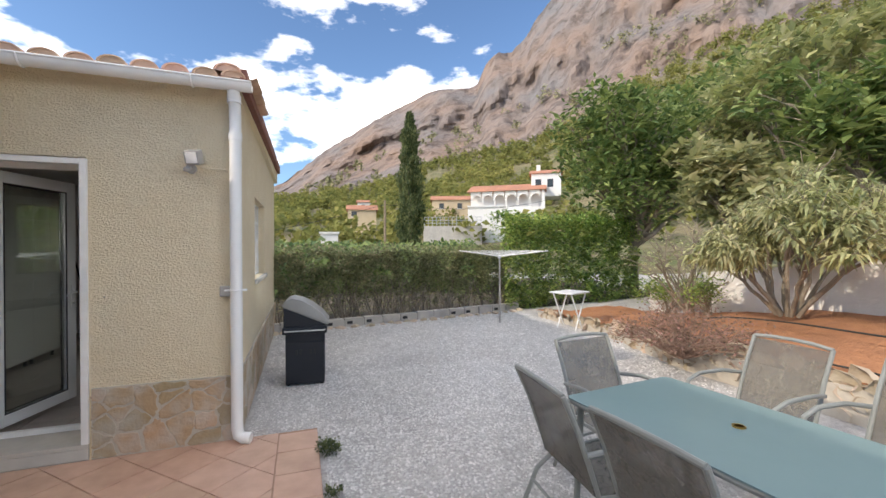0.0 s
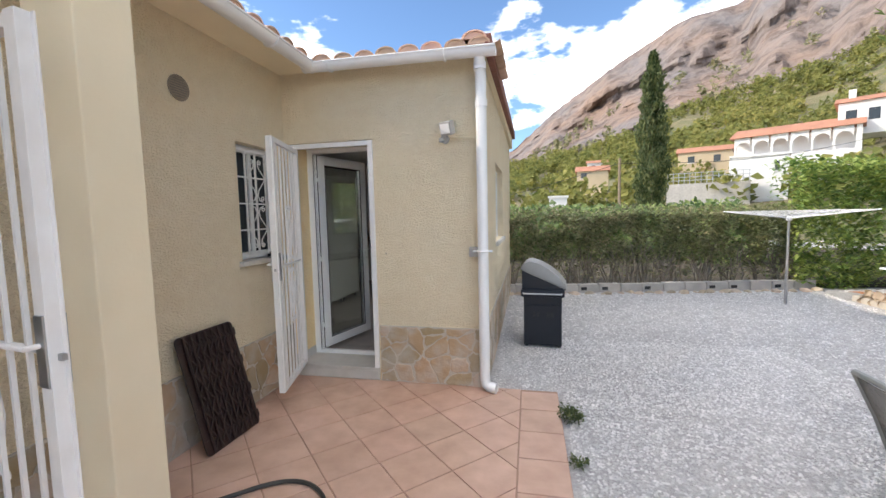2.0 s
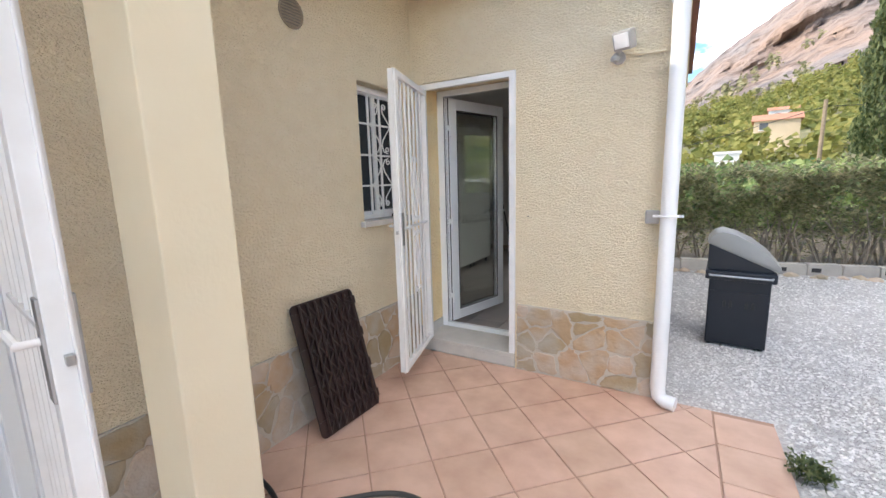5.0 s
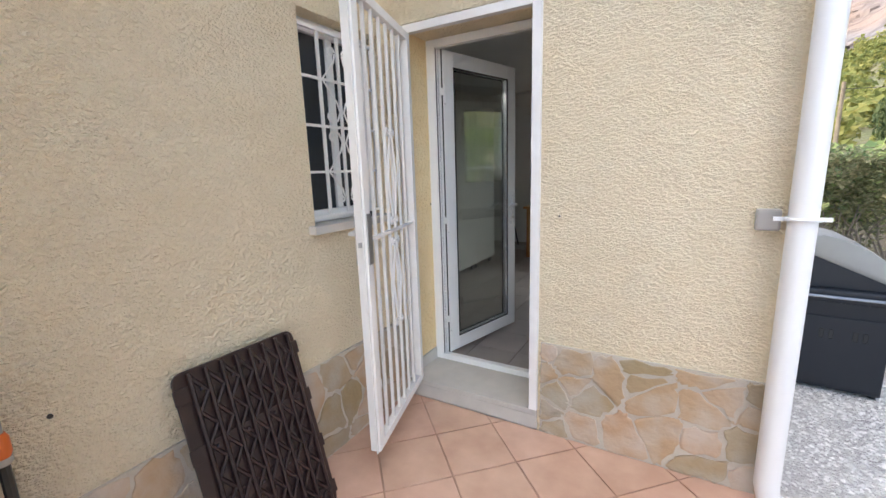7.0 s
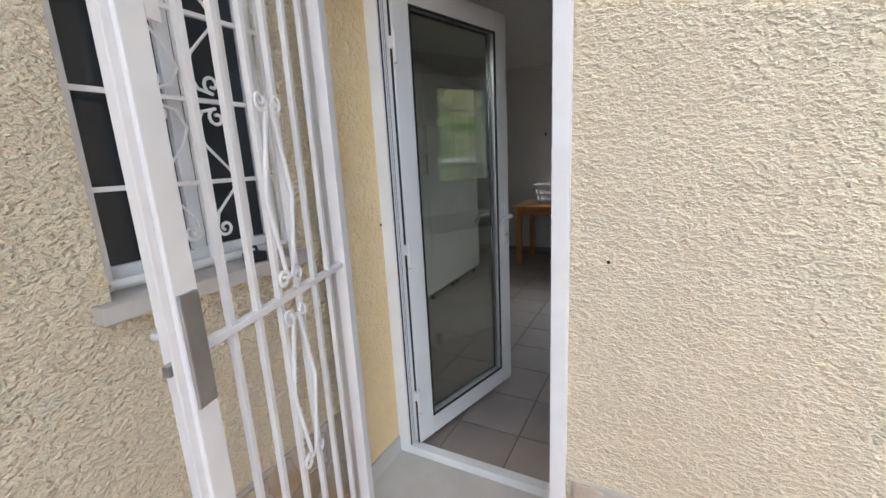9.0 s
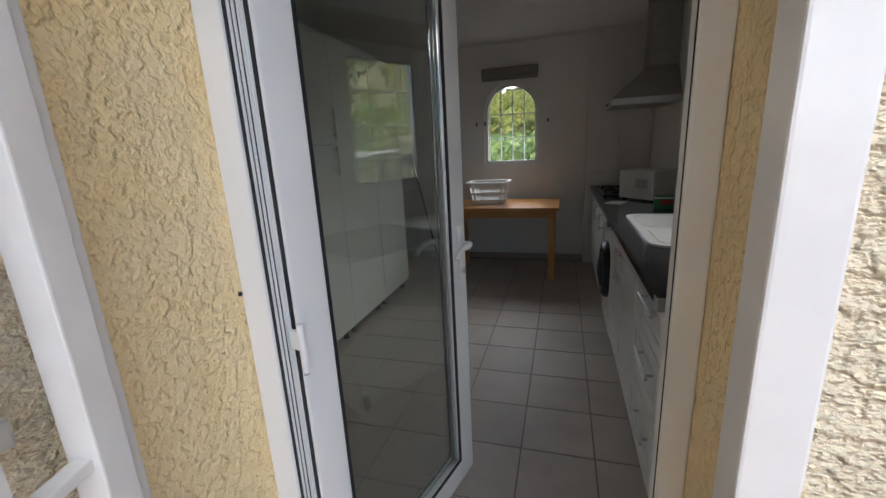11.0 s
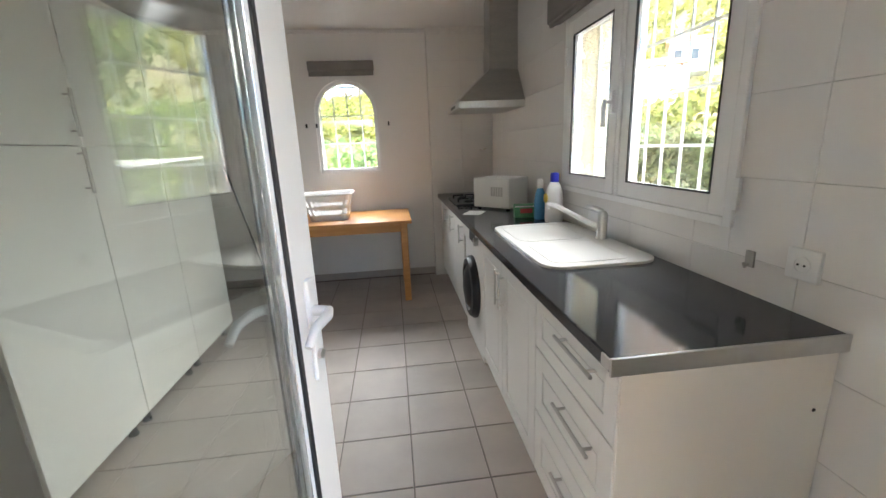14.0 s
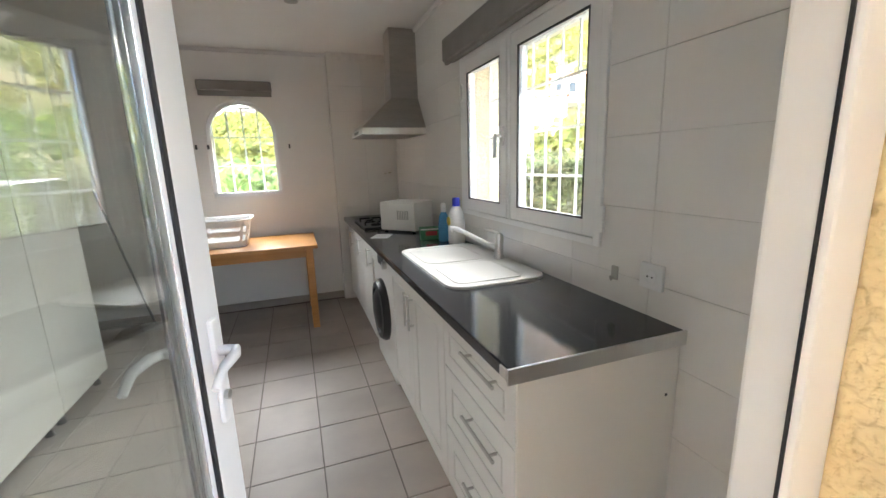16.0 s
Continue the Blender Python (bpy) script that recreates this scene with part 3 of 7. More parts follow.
# gutters and downpipe
def gutter(name, a, b, r, label):
    """A half-round gutter from a to b with a rolled rim and end caps."""
    g = thing(name, label, "gutter", kind="structure")
    a, b = Vector(a), Vector(b)
    d = (b - a).normalized()
    side = Vector((d.y, -d.x, 0))
    s = Shape()
    n = 10
    ring = []
    for rr in (r, r * 0.9):
        ring.append([side * (rr * math.cos(math.pi * k / n)) - Vector((0, 0, rr * math.sin(math.pi * k / n))) for k in range(n + 1)])
    k = n + 1
    vs_, fs = [], []
    for p in (a, b):
        for rg in ring:
            vs_ += [tuple(p + q) for q in rg]
    fs += [(i, i + 1, 2 * k + i + 1, 2 * k + i) for i in range(n)] + [(k + i, 3 * k + i, 3 * k + i + 1, k + i + 1) for i in range(n)]
    fs += [tuple(range(k)), tuple(range(2 * k, 3 * k))]
    s.add(vs_, fs)
    part("channel", s, WHITEPVC, g, smooth=True)
    for sg in (-1, 1):
        part("rim", Shape().tube([a + side * r * sg, b + side * r * sg], 0.009), WHITEPVC, g, smooth=True)
    length = (b - a).length
    i = 0.25
    while i < length:
        p = a + d * i
        part("bracket", Shape().tube([p + side * (r + 0.004) * math.cos(math.pi * q / 8) - Vector((0, 0, (r + 0.004) * math.sin(math.pi * q / 8))) for q in range(9)], 0.009, 6), WHITEPVC, g, smooth=True)
        i += 1.0
    return g


gutter("gutter", (0.36, -0.20, 2.685), (2.02, -0.20, 2.67), 0.062, "white half-round plastic gutter under the roof edge")
gutter("gutter_house", (0.42, -5.0, 2.72), (0.42, -0.16, 2.69), 0.062, "white half-round plastic gutter under the house eaves")
dp = thing("downpipe", "white round plastic downpipe with a shoe at its foot", "downpipe", kind="structure")
part("pipe", Shape().tube([(1.885, -0.18, 2.64), (1.885, -0.16, 2.58), (1.885, -0.095, 2.5), (1.885, -0.09, 2.4), (1.885, -0.09, 0.02), (1.885, -0.09, -0.05), (1.895, -0.095, -0.105), (1.93, -0.105, -0.128), (1.99, -0.12, -0.132)], 0.045, 16), WHITEPVC, dp, smooth=True)
for z in (2.56, 2.28):
    part("collar", Shape().tube([(1.885, -0.09 - (0.05 if z > 2.5 else 0), z - 0.03), (1.885, -0.09 - (0.05 if z > 2.5 else 0), z + 0.03)], 0.051, 16), WHITEPVC, dp, smooth=True)
part("clip", Shape().tube([(1.885 + 0.05 * math.cos(q * math.pi / 8), -0.09 + 0.05 * math.sin(q * math.pi / 8), 1.055) for q in range(16)], 0.008, 6, True).box(1.80, -0.098, 1.048, 1.84, -0.08, 1.062).box(1.93, -0.098, 1.048, 1.965, -0.08, 1.062).box(1.87, -0.05, 1.04, 1.9, 0, 1.07), WHITEPVC, dp)

# plinths
plinth_s = structure("plinth_south", box(0.905, -0.012, T - 0.05, 1.892, 0.0, 0.355), MORTAR, "irregular ochre flagstone plinth under the cream wall", "plinth")
plinth_w = structure("plinth_terrace", box(0.0, -1.94, T - 0.05, 0.012, -0.0, 0.345), MORTAR, "irregular ochre flagstone plinth under the cream wall", "plinth")
plinth_p = structure("plinth_porch", box(0.0, -2.46, T - 0.05, 0.012, -1.95, 0.345), MORTAR, "irregular ochre flagstone plinth inside the porch", "plinth")
plinth_e = structure("plinth_east", box(1.88, 0.0, T - 0.2, 1.892, 5.0, 0.36), MORTAR, "irregular ochre flagstone plinth under the side wall", "plinth")

# threshold slab and tile skirting in the reveal
structure("doorstep", Shape().box(0.002, -0.008, T, 0.884, 0.355, -0.085).box(0.002, -0.012, -0.083, 0.884, 0.385, -0.053).box(0.884, 0.032, -0.083, 0.913, 0.385, -0.053), SLAB, "worn grey stone doorstep", "doorstep", 0.005)
part("reveal_skirting", box(0.002, 0.022, -0.052, 0.058, 0.308, 0.03), SLAB, wall_door)

# ---- terrace ----
terrace = structure("terrace", box(0.0, -9.0, T - 0.25, 2.50, -0.0, T - 0.008), TERRAGROUT, "terracotta tiled terrace with a straight border row", "terrace")

# ---- ground ----
gs = Shape()
rings = [2.0, 3, 4, 5, 6, 8, 10, 13, 17, 24, 40, 80, 200, 600, 1500, 3500]
seg = 72
gv = [(4.5, 0.5, G)]
for r in rings:
    for k in range(seg):
        q = 2 * math.pi * k / seg
        x, y = 4.5 + r * math.cos(q), 0.5 + r * math.sin(q)
        gv.append((x, y, G + (0.012 * noise.noise((x * 0.7, y * 0.7, 0)) if r < 9 else 0) - (0.0 if r < 30 else 0.4)))
gf = [(0, 1 + k, 1 + (k + 1) % seg) for k in range(seg)]
for i in range(len(rings) - 1):
    for k in range(seg):
        gf.append((1 + i * seg + k, 1 + (i + 1) * seg + k, 1 + (i + 1) * seg + (k + 1) % seg, 1 + i * seg + (k + 1) % seg))
gs.add(gv, gf)
ground = structure("ground", gs, GRAVELBED, "pale limestone gravel yard", "gravel ground")


# ---- white iron gates ----
def bar(s, a, b, w):
    """A square bar from a to b."""
    a, b = Vector(a), Vector(b)
    d = (b - a).normalized()
    u = d.orthogonal().normalized() if abs(d.z) < 0.9 else Vector((1, 0, 0))
    v = d.cross(u)
    h = w / 2
    return s.prism([tuple(a + u * i * h + v * j * h) for i, j in ((-1, -1), (1, -1), (1, 1), (-1, 1))], tuple(b - a))


def scroll(cx, cz, r, turn, flip=1, turns=1.4):
    """Points of a flat spiral in the gate's plane."""
    out = []
    for i in range(22):
        f = i / 21
        a = turn + flip * f * turns * 2 * math.pi
        rr = r * (1 - 0.72 * f)
        out.append((cx + rr * math.cos(a), 0, cz + rr * math.sin(a)))
    return out


def iron_gate(name, label, width, z0, z1, m):
    """A barred gate in its own frame: x along the leaf from the hinge, z up."""
    g = thing(name, label, "security gate", m=m)
    w = 0.045
    part("hinge_stile", box(0, -0.02, z0, w, 0.02, z1), WHITEMETAL, g, bevel=0.003)
    part("lock_stile", Shape().box(width - 0.055, -0.03, z0, width, 0.02, z1).box(width, 0.006, z0, width + 0.018, 0.012, z1), WHITEMETAL, g, bevel=0.003)
    part("top_rail", box(w, -0.02, z1 - 0.04, width - 0.055, 0.02, z1), WHITEMETAL, g, bevel=0.003)
    part("bottom_rail", box(w, -0.02, z0, width - 0.055, 0.02, z0 + 0.04), WHITEMETAL, g, bevel=0.003)
    zm = z0 + 0.495 * (z1 - z0)
    part("middle_rail", box(w, -0.012, zm - 0.008, width - 0.055, 0.012, zm + 0.008), WHITEMETAL, g, bevel=0.002)
    n = 6
    inner = width - 0.055 - w
    for i in range(n):
        x = w + inner * (i + 1) / (n + 1)
        part("bar", box(x - 0.007, -0.007, z0 + 0.04, x + 0.007, 0.007, z1 - 0.04), WHITEMETAL, g)
    cx = w + inner * 0.5
    for sgn in (1, -1):
        a, b = zm + sgn * 0.05, zm + sgn * 0.47
        for side in (1, -1):
            p = [(cx + side * 0.012, 0.012, a), (cx + side * 0.055, 0.012, (a + b) / 2), (cx + side * 0.012, 0.012, b)]
            part("ornament_bar", Shape().tube(p, 0.006, 6), WHITEMETAL, g, smooth=True)
            for zz, tr in ((b + 0.012 * sgn, 1), (a, -1)):
                pts = [(x, 0.012, z) for x, _, z in scroll(cx + side * 0.03, zz, 0.024, math.pi if side > 0 else 0, side * sgn * tr)]
                part("scroll", Shape().tube(pts, 0.005, 6), WHITEMETAL, g, smooth=True)
    lock = part("lock", box(width - 0.05, -0.036, zm - 0.10, width - 0.005, 0.026, zm + 0.12), ZINC, g, "bare steel lock case", bevel=0.003)
    part("latch", box(width + 0.001, -0.01, zm - 0.02, width + 0.022, 0.004, zm + 0.0), ZINC, lock)
    part("handle", Shape().tube([(width - 0.03, -0.03, zm + 0.03), (width - 0.03, -0.07, zm + 0.03), (width - 0.14, -0.075, zm + 0.035)], 0.009, 8), WHITEMETAL, g, smooth=True)
    for zz in (z0 + 0.3, z1 - 0.42):
        part("lug", Shape().box(width - 0.10, -0.004, zz - 0.02, width - 0.055, 0.004, zz + 0.02), WHITEMETAL, g)
    return g


def at_angle(hx, hy, fx, fy):
    return pose(hx, hy, 0, 0, 0, math.degrees(math.atan2(fy - hy, fx - hx)))


gate_k = iron_gate("kitchen_gate", "white barred iron security gate standing open beside the kitchen door", 0.715, -0.02, 2.0, at_angle(0.14, -0.035, 0.338, -0.71))
gate_p = iron_gate("porch_gate", "white barred iron security gate standing open inside the porch", 0.86, 0.0, 1.97, at_angle(0.03, -2.475, 0.85, -2.585))
gframe = structure("gate_frame", Shape().box(0.05, -0.02, -0.05, 0.095, 0.02, 2.055).box(0.842, -0.018, -0.05, 0.888, 0.026, 2.055).box(0.095, -0.018, 2.012, 0.842, 0.022, 2.055), WHITEMETAL, "white iron frame of the security gate", "gate frame", 0.003)
part("reveal", box(0.0, 0.024, 0.03, 0.05, 0.357, 2.062), OCHRE, wall_door, "ochre rendered door reveal")
part("reveal", box(0.911, 0.031, -0.05, 0.9155, 0.357, 2.062), OCHRE, wall_door, "ochre rendered door reveal")
structure("gate_frame_porch", Shape().box(-0.02, -2.50, 0.0, 0.02, -2.455, 2.03).box(-0.02, -3.36, 0.0, 0.02, -3.315, 2.03).box(-0.02, -3.315, 1.985, 0.02, -2.50, 2.03), WHITEMETAL, "white iron frame of the porch gate", "gate frame", 0.003)


# ---- glazed doors ----
def glazed_leaf(name, label, width, z0, z1, m, panel_top=0.0):
    """A white plastic leaf: x from the hinge, y its thickness."""
    d = thing(name, label, "door", kind="structure", m=m)
    f = 0.095
    part("leaf_frame", Shape().box(0, -0.03, z0, f, 0.03, z1).box(width - f, -0.03, z0, width, 0.03, z1).box(f, -0.03, z1 - f, width - f, 0.03, z1).box(f, -0.03, z0, width - f, 0.03, z0 + f), WHITEPVC, d, bevel=0.005)
    gl = max(z0 + f, panel_top)
    if panel_top:
        part("lower_panel", Shape().box(f, -0.012, z0 + f, width - f, 0.012, panel_top - 0.05).box(f, -0.03, panel_top - 0.05, width - f, 0.03, panel_top), WHITEPVC, d, bevel=0.003)
    for y in (-0.011, 0.007):
        pane = part("glass_pane", box(f + 0.004, y, gl, width - f - 0.004, y + 0.004, z1 - f), DOORPANE, d)
        pane.visible_shadow = False
    for sg in (-1, 1):
        y = sg * 0.026
        part("gasket", Shape().box(f - 0.002, y - 0.003, gl - 0.002, f + 0.010, y + 0.003, z1 - f + 0.002).box(width - f - 0.010, y - 0.003, gl, width - f + 0.002, y + 0.003, z1 - f).box(f, y - 0.003, z1 - f - 0.008, width - f, y + 0.003, z1 - f + 0.002).box(f, y - 0.003, gl - 0.002, width - f, y + 0.003, gl + 0.008), GASKET, d)
        zc = z0 + 0.955
        plate = part("handle_plate", box(width - 0.062, sg * 0.03, zc - 0.12, width - 0.032, sg * 0.042, zc + 0.11), WHITEPVC, d, bevel=0.005)
        part("handle", Shape().tube([(width - 0.047, sg * 0.04, zc + 0.04), (width - 0.047, sg * 0.075, zc + 0.04), (width - 0.075, sg * 0.085, zc + 0.042), (width - 0.13, sg * 0.085, zc + 0.04), (width - 0.165, sg * 0.083, zc + 0.015)], [0.012, 0.011, 0.011, 0.010, 0.008], 10), WHITEPVC, plate, smooth=True)
        part("lock_cylinder", Shape().tube([(width - 0.047, sg * 0.04, zc - 0.06), (width - 0.047, sg * 0.05, zc - 0.06)], 0.011, 10), CHROME, plate)
    for zz in (z0 + 0.25, z0 + 0.945, z1 - 0.25):
        h = part("hinge", Shape().box(-0.012, -0.044, zz - 0.022, 0.004, -0.012, zz + 0.022).tube([(-0.006, -0.046, zz - 0.075), (-0.006, -0.046, zz + 0.04)], 0.0085, 10), WHITEPVC, d, bevel=0.002)
        part("pin", Shape().tube([(-0.006, -0.046, zz - 0.08), (-0.006, -0.046, zz - 0.062)], 0.006, 8), ZINC, h)
    part("seal", box(-0.004, -0.024, z0, 0.0, -0.015, z1), GASKET, d, "black rubber seal along the door edge")
    for y in (-0.008, 0.006, 0.018):
        part("edge_rib", box(-0.0035, y, z0 + 0.004, 0.0, y + 0.004, z1 - 0.004), WHITEPVC, d)
    return d


leaf_k = glazed_leaf("door_1", "white plastic glazed door standing open into the kitchen", 0.775, -0.008, 2.008, at_angle(0.122, 0.352, 0.325, 1.10))
leaf_p = glazed_leaf("door_2", "white half-glazed plastic door standing open into the unlit room", 0.78, 0.02, 1.95, at_angle(-0.2, -2.50, -0.90, -2.72), 0.55)
door_frame = structure("door_frame_1", Shape().box(0.0505, 0.31, -0.052, 0.112, 0.355, 2.062).box(0.866, 0.31, -0.052, 0.9105, 0.355, 2.062).box(0.112, 0.31, 2.014, 0.866, 0.355, 2.062).box(0.112, 0.31, -0.052, 0.866, 0.355, -0.012), WHITEPVC, "white plastic door frame with a low threshold", "door frame", 0.004)
for gy in (0.317, 0.329, 0.342):
    part("frame_gasket", Shape().box(0.112, gy, -0.011, 0.1165, gy + 0.005, 2.013), GASKET, door_frame, "black rubber draught seal")
    part("frame_rib", Shape().box(0.112, gy + 0.006, -0.011, 0.1195, gy + 0.0105, 2.013), WHITEPVC, door_frame)
part("frame_gasket", Shape().box(0.8645, 0.316, -0.011, 0.866, 0.3185, 2.013), GASKET, door_frame, "black rubber draught seal")
structure("door_frame_2", Shape().box(-0.24, -2.52, 0.0, -0.16, -2.462, 2.0).box(-0.24, -3.358, 0.0, -0.16, -3.30, 2.0).box(-0.24, -3.30, 1.95, -0.16, -2.52, 2.0).box(-0.24, -3.30, -0.02, -0.10, -2.52, 0.012), WHITEPVC, "white plastic door frame of the porch door", "door frame", 0.004)
structure("door_trim_porch", Shape().box(0.0, -3.45, 2.0, 0.035, -2.44, 2.05).box(0.0, -3.45, 2.05, 0.02, -2.44, 2.09), WHITEPVC, "white moulding over the porch door", "trim", 0.004)
tagged(part("entrance_mat", box(-1.0, -3.3, 0.0, -0.27, -2.78, 0.012), REDMAT, bevel=0.004), "dark red mat on the floor inside the porch door", "door mat")
rc = thing("room_counter", "pale kitchen counter in the unlit room", "counter")
part("body", box(-2.4, -1.5, 0.0, -0.5, -0.95, 0.86), CABWHITE, rc, bevel=0.004)
part("worktop", box(-2.42, -1.53, 0.86, -0.48, -0.95, 0.9), DARKLAM, rc, bevel=0.004)
kt = thing("kettle", "white plastic electric kettle on the dark worktop", "kettle")
part("body", Shape().lathe([(0.075, 0.9), (0.085, 0.93), (0.075, 1.05), (0.058, 1.11), (0.02, 1.125)], -1.35, -1.2), WHITEPVC, kt, smooth=True)
part("handle", Shape().tube([(-1.35, -1.27, 1.09), (-1.35, -1.34, 1.07), (-1.35, -1.345, 0.97), (-1.35, -1.28, 0.95)], 0.012), WHITEPVC, kt, smooth=True)
tagged(part("mug", Shape().lathe([(0.04, 0.9), (0.042, 0.99), (0.035, 0.99), (0.033, 0.91)], -1.1, -1.15), WHITEPVC, smooth=True), "white mug on the dark worktop", "mug")


# ---- windows ----
def scroll_grille(name, label, w, h, cols, rows, m, orn=True, b=0.007, r=0.005):
    """A wrought grille: x across, z up, in its own plane."""
    g = thing(name, label, "window grille", m=m)
    for z in (0.0, h):
        part("frame_bar", box(-w / 2, -0.008, z - 0.008, w / 2, 0.008, z + 0.008), WHITEMETAL, g)
    for i in range(cols + 1):
        x = -w / 2 + w * i / cols
        part("upright", box(x - b, -b, 0, x + b, b, h), WHITEMETAL, g)
    for j in range(1, rows):
        z = h * j / rows
        part("cross_bar", box(-w / 2, -0.006, z - 0.006, w / 2, 0.006, z + 0.006), WHITEMETAL, g)
    if orn:
        zc, col = h / 2, w / cols
        for side in (-1, 1):
            c = side * col * 0.5
            for up in (-1, 1):
                inner = [(x, -0.006, z) for x, _, z in scroll(c + side * 0.012, zc + up * 0.045, 0.026, math.pi / 2 + (0 if side * up < 0 else math.pi), -side * up, 1.1)]
                part("scroll", Shape().tube(inner, r, 6), WHITEMETAL, g, smooth=True)
                bow = [(c + side * 0.012, zc + up * 0.019), (c - side * 0.03, zc + up * 0.03), (c - side * 0.052, zc + up * 0.075), (c - side * 0.035, zc + up * 0.12), (c + side * 0.055, zc + up * 0.22), (c - side * 0.03, zc + up * 0.31), (c - side * 0.04, zc + up * 0.35)]
                part("curl", Shape().tube([(x, -0.006, z) for x, z in bow], r, 6), WHITEMETAL, g, smooth=True)
                outer = [(x, -0.006, z) for x, _, z in scroll(c - side * 0.016, zc + up * 0.355, 0.024, 0 if side < 0 else math.pi, -side * up, 1.2)]
                part("scroll", Shape().tube(outer, r, 6), WHITEMETAL, g, smooth=True)
    return g


def sash(win, x, a, b, z0, z1, f):
    """A sash of a window in a wall along y, with its own pane."""
    sh = part("sash", Shape().box(x - 0.03, a, z0, x + 0.03, a + f, z1).box(x - 0.03, b - f, z0, x + 0.03, b, z1).box(x - 0.03, a + f, z0, x + 0.03, b - f, z0 + f).box(x - 0.03, a + f, z1 - f, x + 0.03, b - f, z1), WHITEPVC, win, bevel=0.004)
    p = part("pane", box(x - 0.003, a + f + 0.003, z0 + f + 0.003, x + 0.003, b - f - 0.003, z1 - f - 0.003), PANE, sh)
    p.visible_shadow = False
    part("gasket", Shape().box(x - 0.031, a + f - 0.001, z0 + f, x - 0.022, a + f + 0.006, z1 - f).box(x - 0.031, b - f - 0.006, z0 + f, x - 0.022, b - f + 0.001, z1 - f).box(x - 0.031, a + f, z0 + f - 0.001, x - 0.022, b - f, z0 + f + 0.006).box(x - 0.031, a + f, z1 - f - 0.006, x - 0.022, b - f, z1 - f + 0.001), GASKET, sh)
    return sh


ROOM = KITCHEN
win_k = thing("window_1", "white two-sash plastic kitchen window", "window", kind="structure")
part("window_frame", Shape().box(1.512, 1.45, 1.09, 1.585, 1.485, 2.055).box(1.512, 2.735, 1.09, 1.585, 2.78, 2.055).box(1.512, 1.485, 1.09, 1.585, 2.735, 1.12).box(1.512, 1.485, 2.025, 1.585, 2.735, 2.055).box(1.512, 2.131, 1.12, 1.585, 2.164, 2.025), WHITEPVC, win_k, bevel=0.005)
sash(win_k, 1.545, 1.487, 2.129, 1.122, 2.023, 0.066)
far_sash = sash(win_k, 1.54, 2.166, 2.733, 1.122, 2.023, 0.071)
part("handle", Shape().box(1.495, 2.185, 1.50, 1.51, 2.215, 1.60).tube([(1.495, 2.20, 1.55), (1.468, 2.20, 1.555), (1.462, 2.20, 1.52), (1.464, 2.20, 1.44)], 0.011, 8), WHITEPVC, far_sash, smooth=True)
for yy, zz in ((2.745, 1.85), (1.435, 1.2)):
    part("hinge", box(1.50, yy - 0.012, zz - 0.05, 1.512, yy + 0.012, zz + 0.05), WHITEPVC, win_k, bevel=0.003)
part("window_sill", box(1.60, 1.42, 1.05, 1.835, 2.81, 1.099), SLAB, win_k, bevel=0.005)
scroll_grille("kitchen_grille", "white wrought-iron grille outside the kitchen window", 1.28, 0.92, 10, 4, pose(1.72, 2.115, 1.112, 0, 0, 90), False, 0.0045, 0.003)

win_a = thing("window_2", "arched white kitchen window", "window", kind="structure")


def arch_ring(r0, r1, b0, d0, d1):
    """The white surround that follows the arch."""
    s = Shape()
    a = [(ARX - r0, b0)] + [(ARX + r0 * math.cos(q * math.pi / 16), ARS + r0 * math.sin(q * math.pi / 16)) for q in range(16, -1, -1)] + [(ARX + r0, b0)]
    b = [(ARX - r1, b0)] + [(ARX + r1 * math.cos(q * math.pi / 16), ARS + r1 * math.sin(q * math.pi / 16)) for q in range(16, -1, -1)] + [(ARX + r1, b0)]
    for i in range(len(a) - 1):
        s.prism([(a[i][0], d0, a[i][1]), (a[i + 1][0], d0, a[i + 1][1]), (b[i + 1][0], d0, b[i + 1][1]), (b[i][0], d0, b[i][1])], (0, d1 - d0, 0))
    return s


part("window_frame", arch_ring(0.275, 0.31, ARB, FAR + 0.02, FAR + 0.08).box(ARX - 0.31, FAR + 0.02, ARB, ARX + 0.31, FAR + 0.08, ARB + 0.035), WHITEPVC, win_a)
part("surround", arch_ring(0.312, 0.355, ARB - 0.03, FAR - 0.012, FAR - 0.001).box(ARX - 0.36, FAR - 0.014, ARB - 0.06, ARX + 0.36, FAR - 0.001, ARB - 0.02), PLASTER, win_a)
pa = part("pane", Shape().prism([(x, FAR + 0.05, z) for x, z in arch], (0, 0.005, 0)), PANE, win_a)
pa.visible_shadow = False
for xx in (-0.40, -0.30, 0.42):
    part("catch", box(ARX + xx - 0.008, FAR - 0.03, 1.62, ARX + xx + 0.008, FAR - 0.001, 1.66), BLACK, win_a)
scroll_grille("arch_grille", "dark-edged iron grille outside the arched window", 0.56, 0.84, 4, 3, pose(ARX, 4.9, ARB + 0.01), False)

ROOM = YARD
win_t = thing("window_3", "barred white window in the terrace wall", "window", kind="structure")
part("window_frame", Shape().box(-0.14, -0.66, 1.03, -0.09, -0.61, 1.99).box(-0.14, -0.15, 1.03, -0.09, -0.10, 1.99).box(-0.14, -0.61, 1.03, -0.09, -0.15, 1.09).box(-0.14, -0.61, 1.93, -0.09, -0.15, 1.99).box(-0.13, -0.40, 1.09, -0.095, -0.36, 1.93), WHITEPVC, win_t, bevel=0.004)
# opaque sheet, coloured dark for the unlit inside
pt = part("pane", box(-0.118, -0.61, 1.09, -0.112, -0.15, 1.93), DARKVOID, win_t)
part("window_sill", box(-0.14, -0.70, 0.99, 0.045, -0.08, 1.03), SLAB, win_t, bevel=0.005)
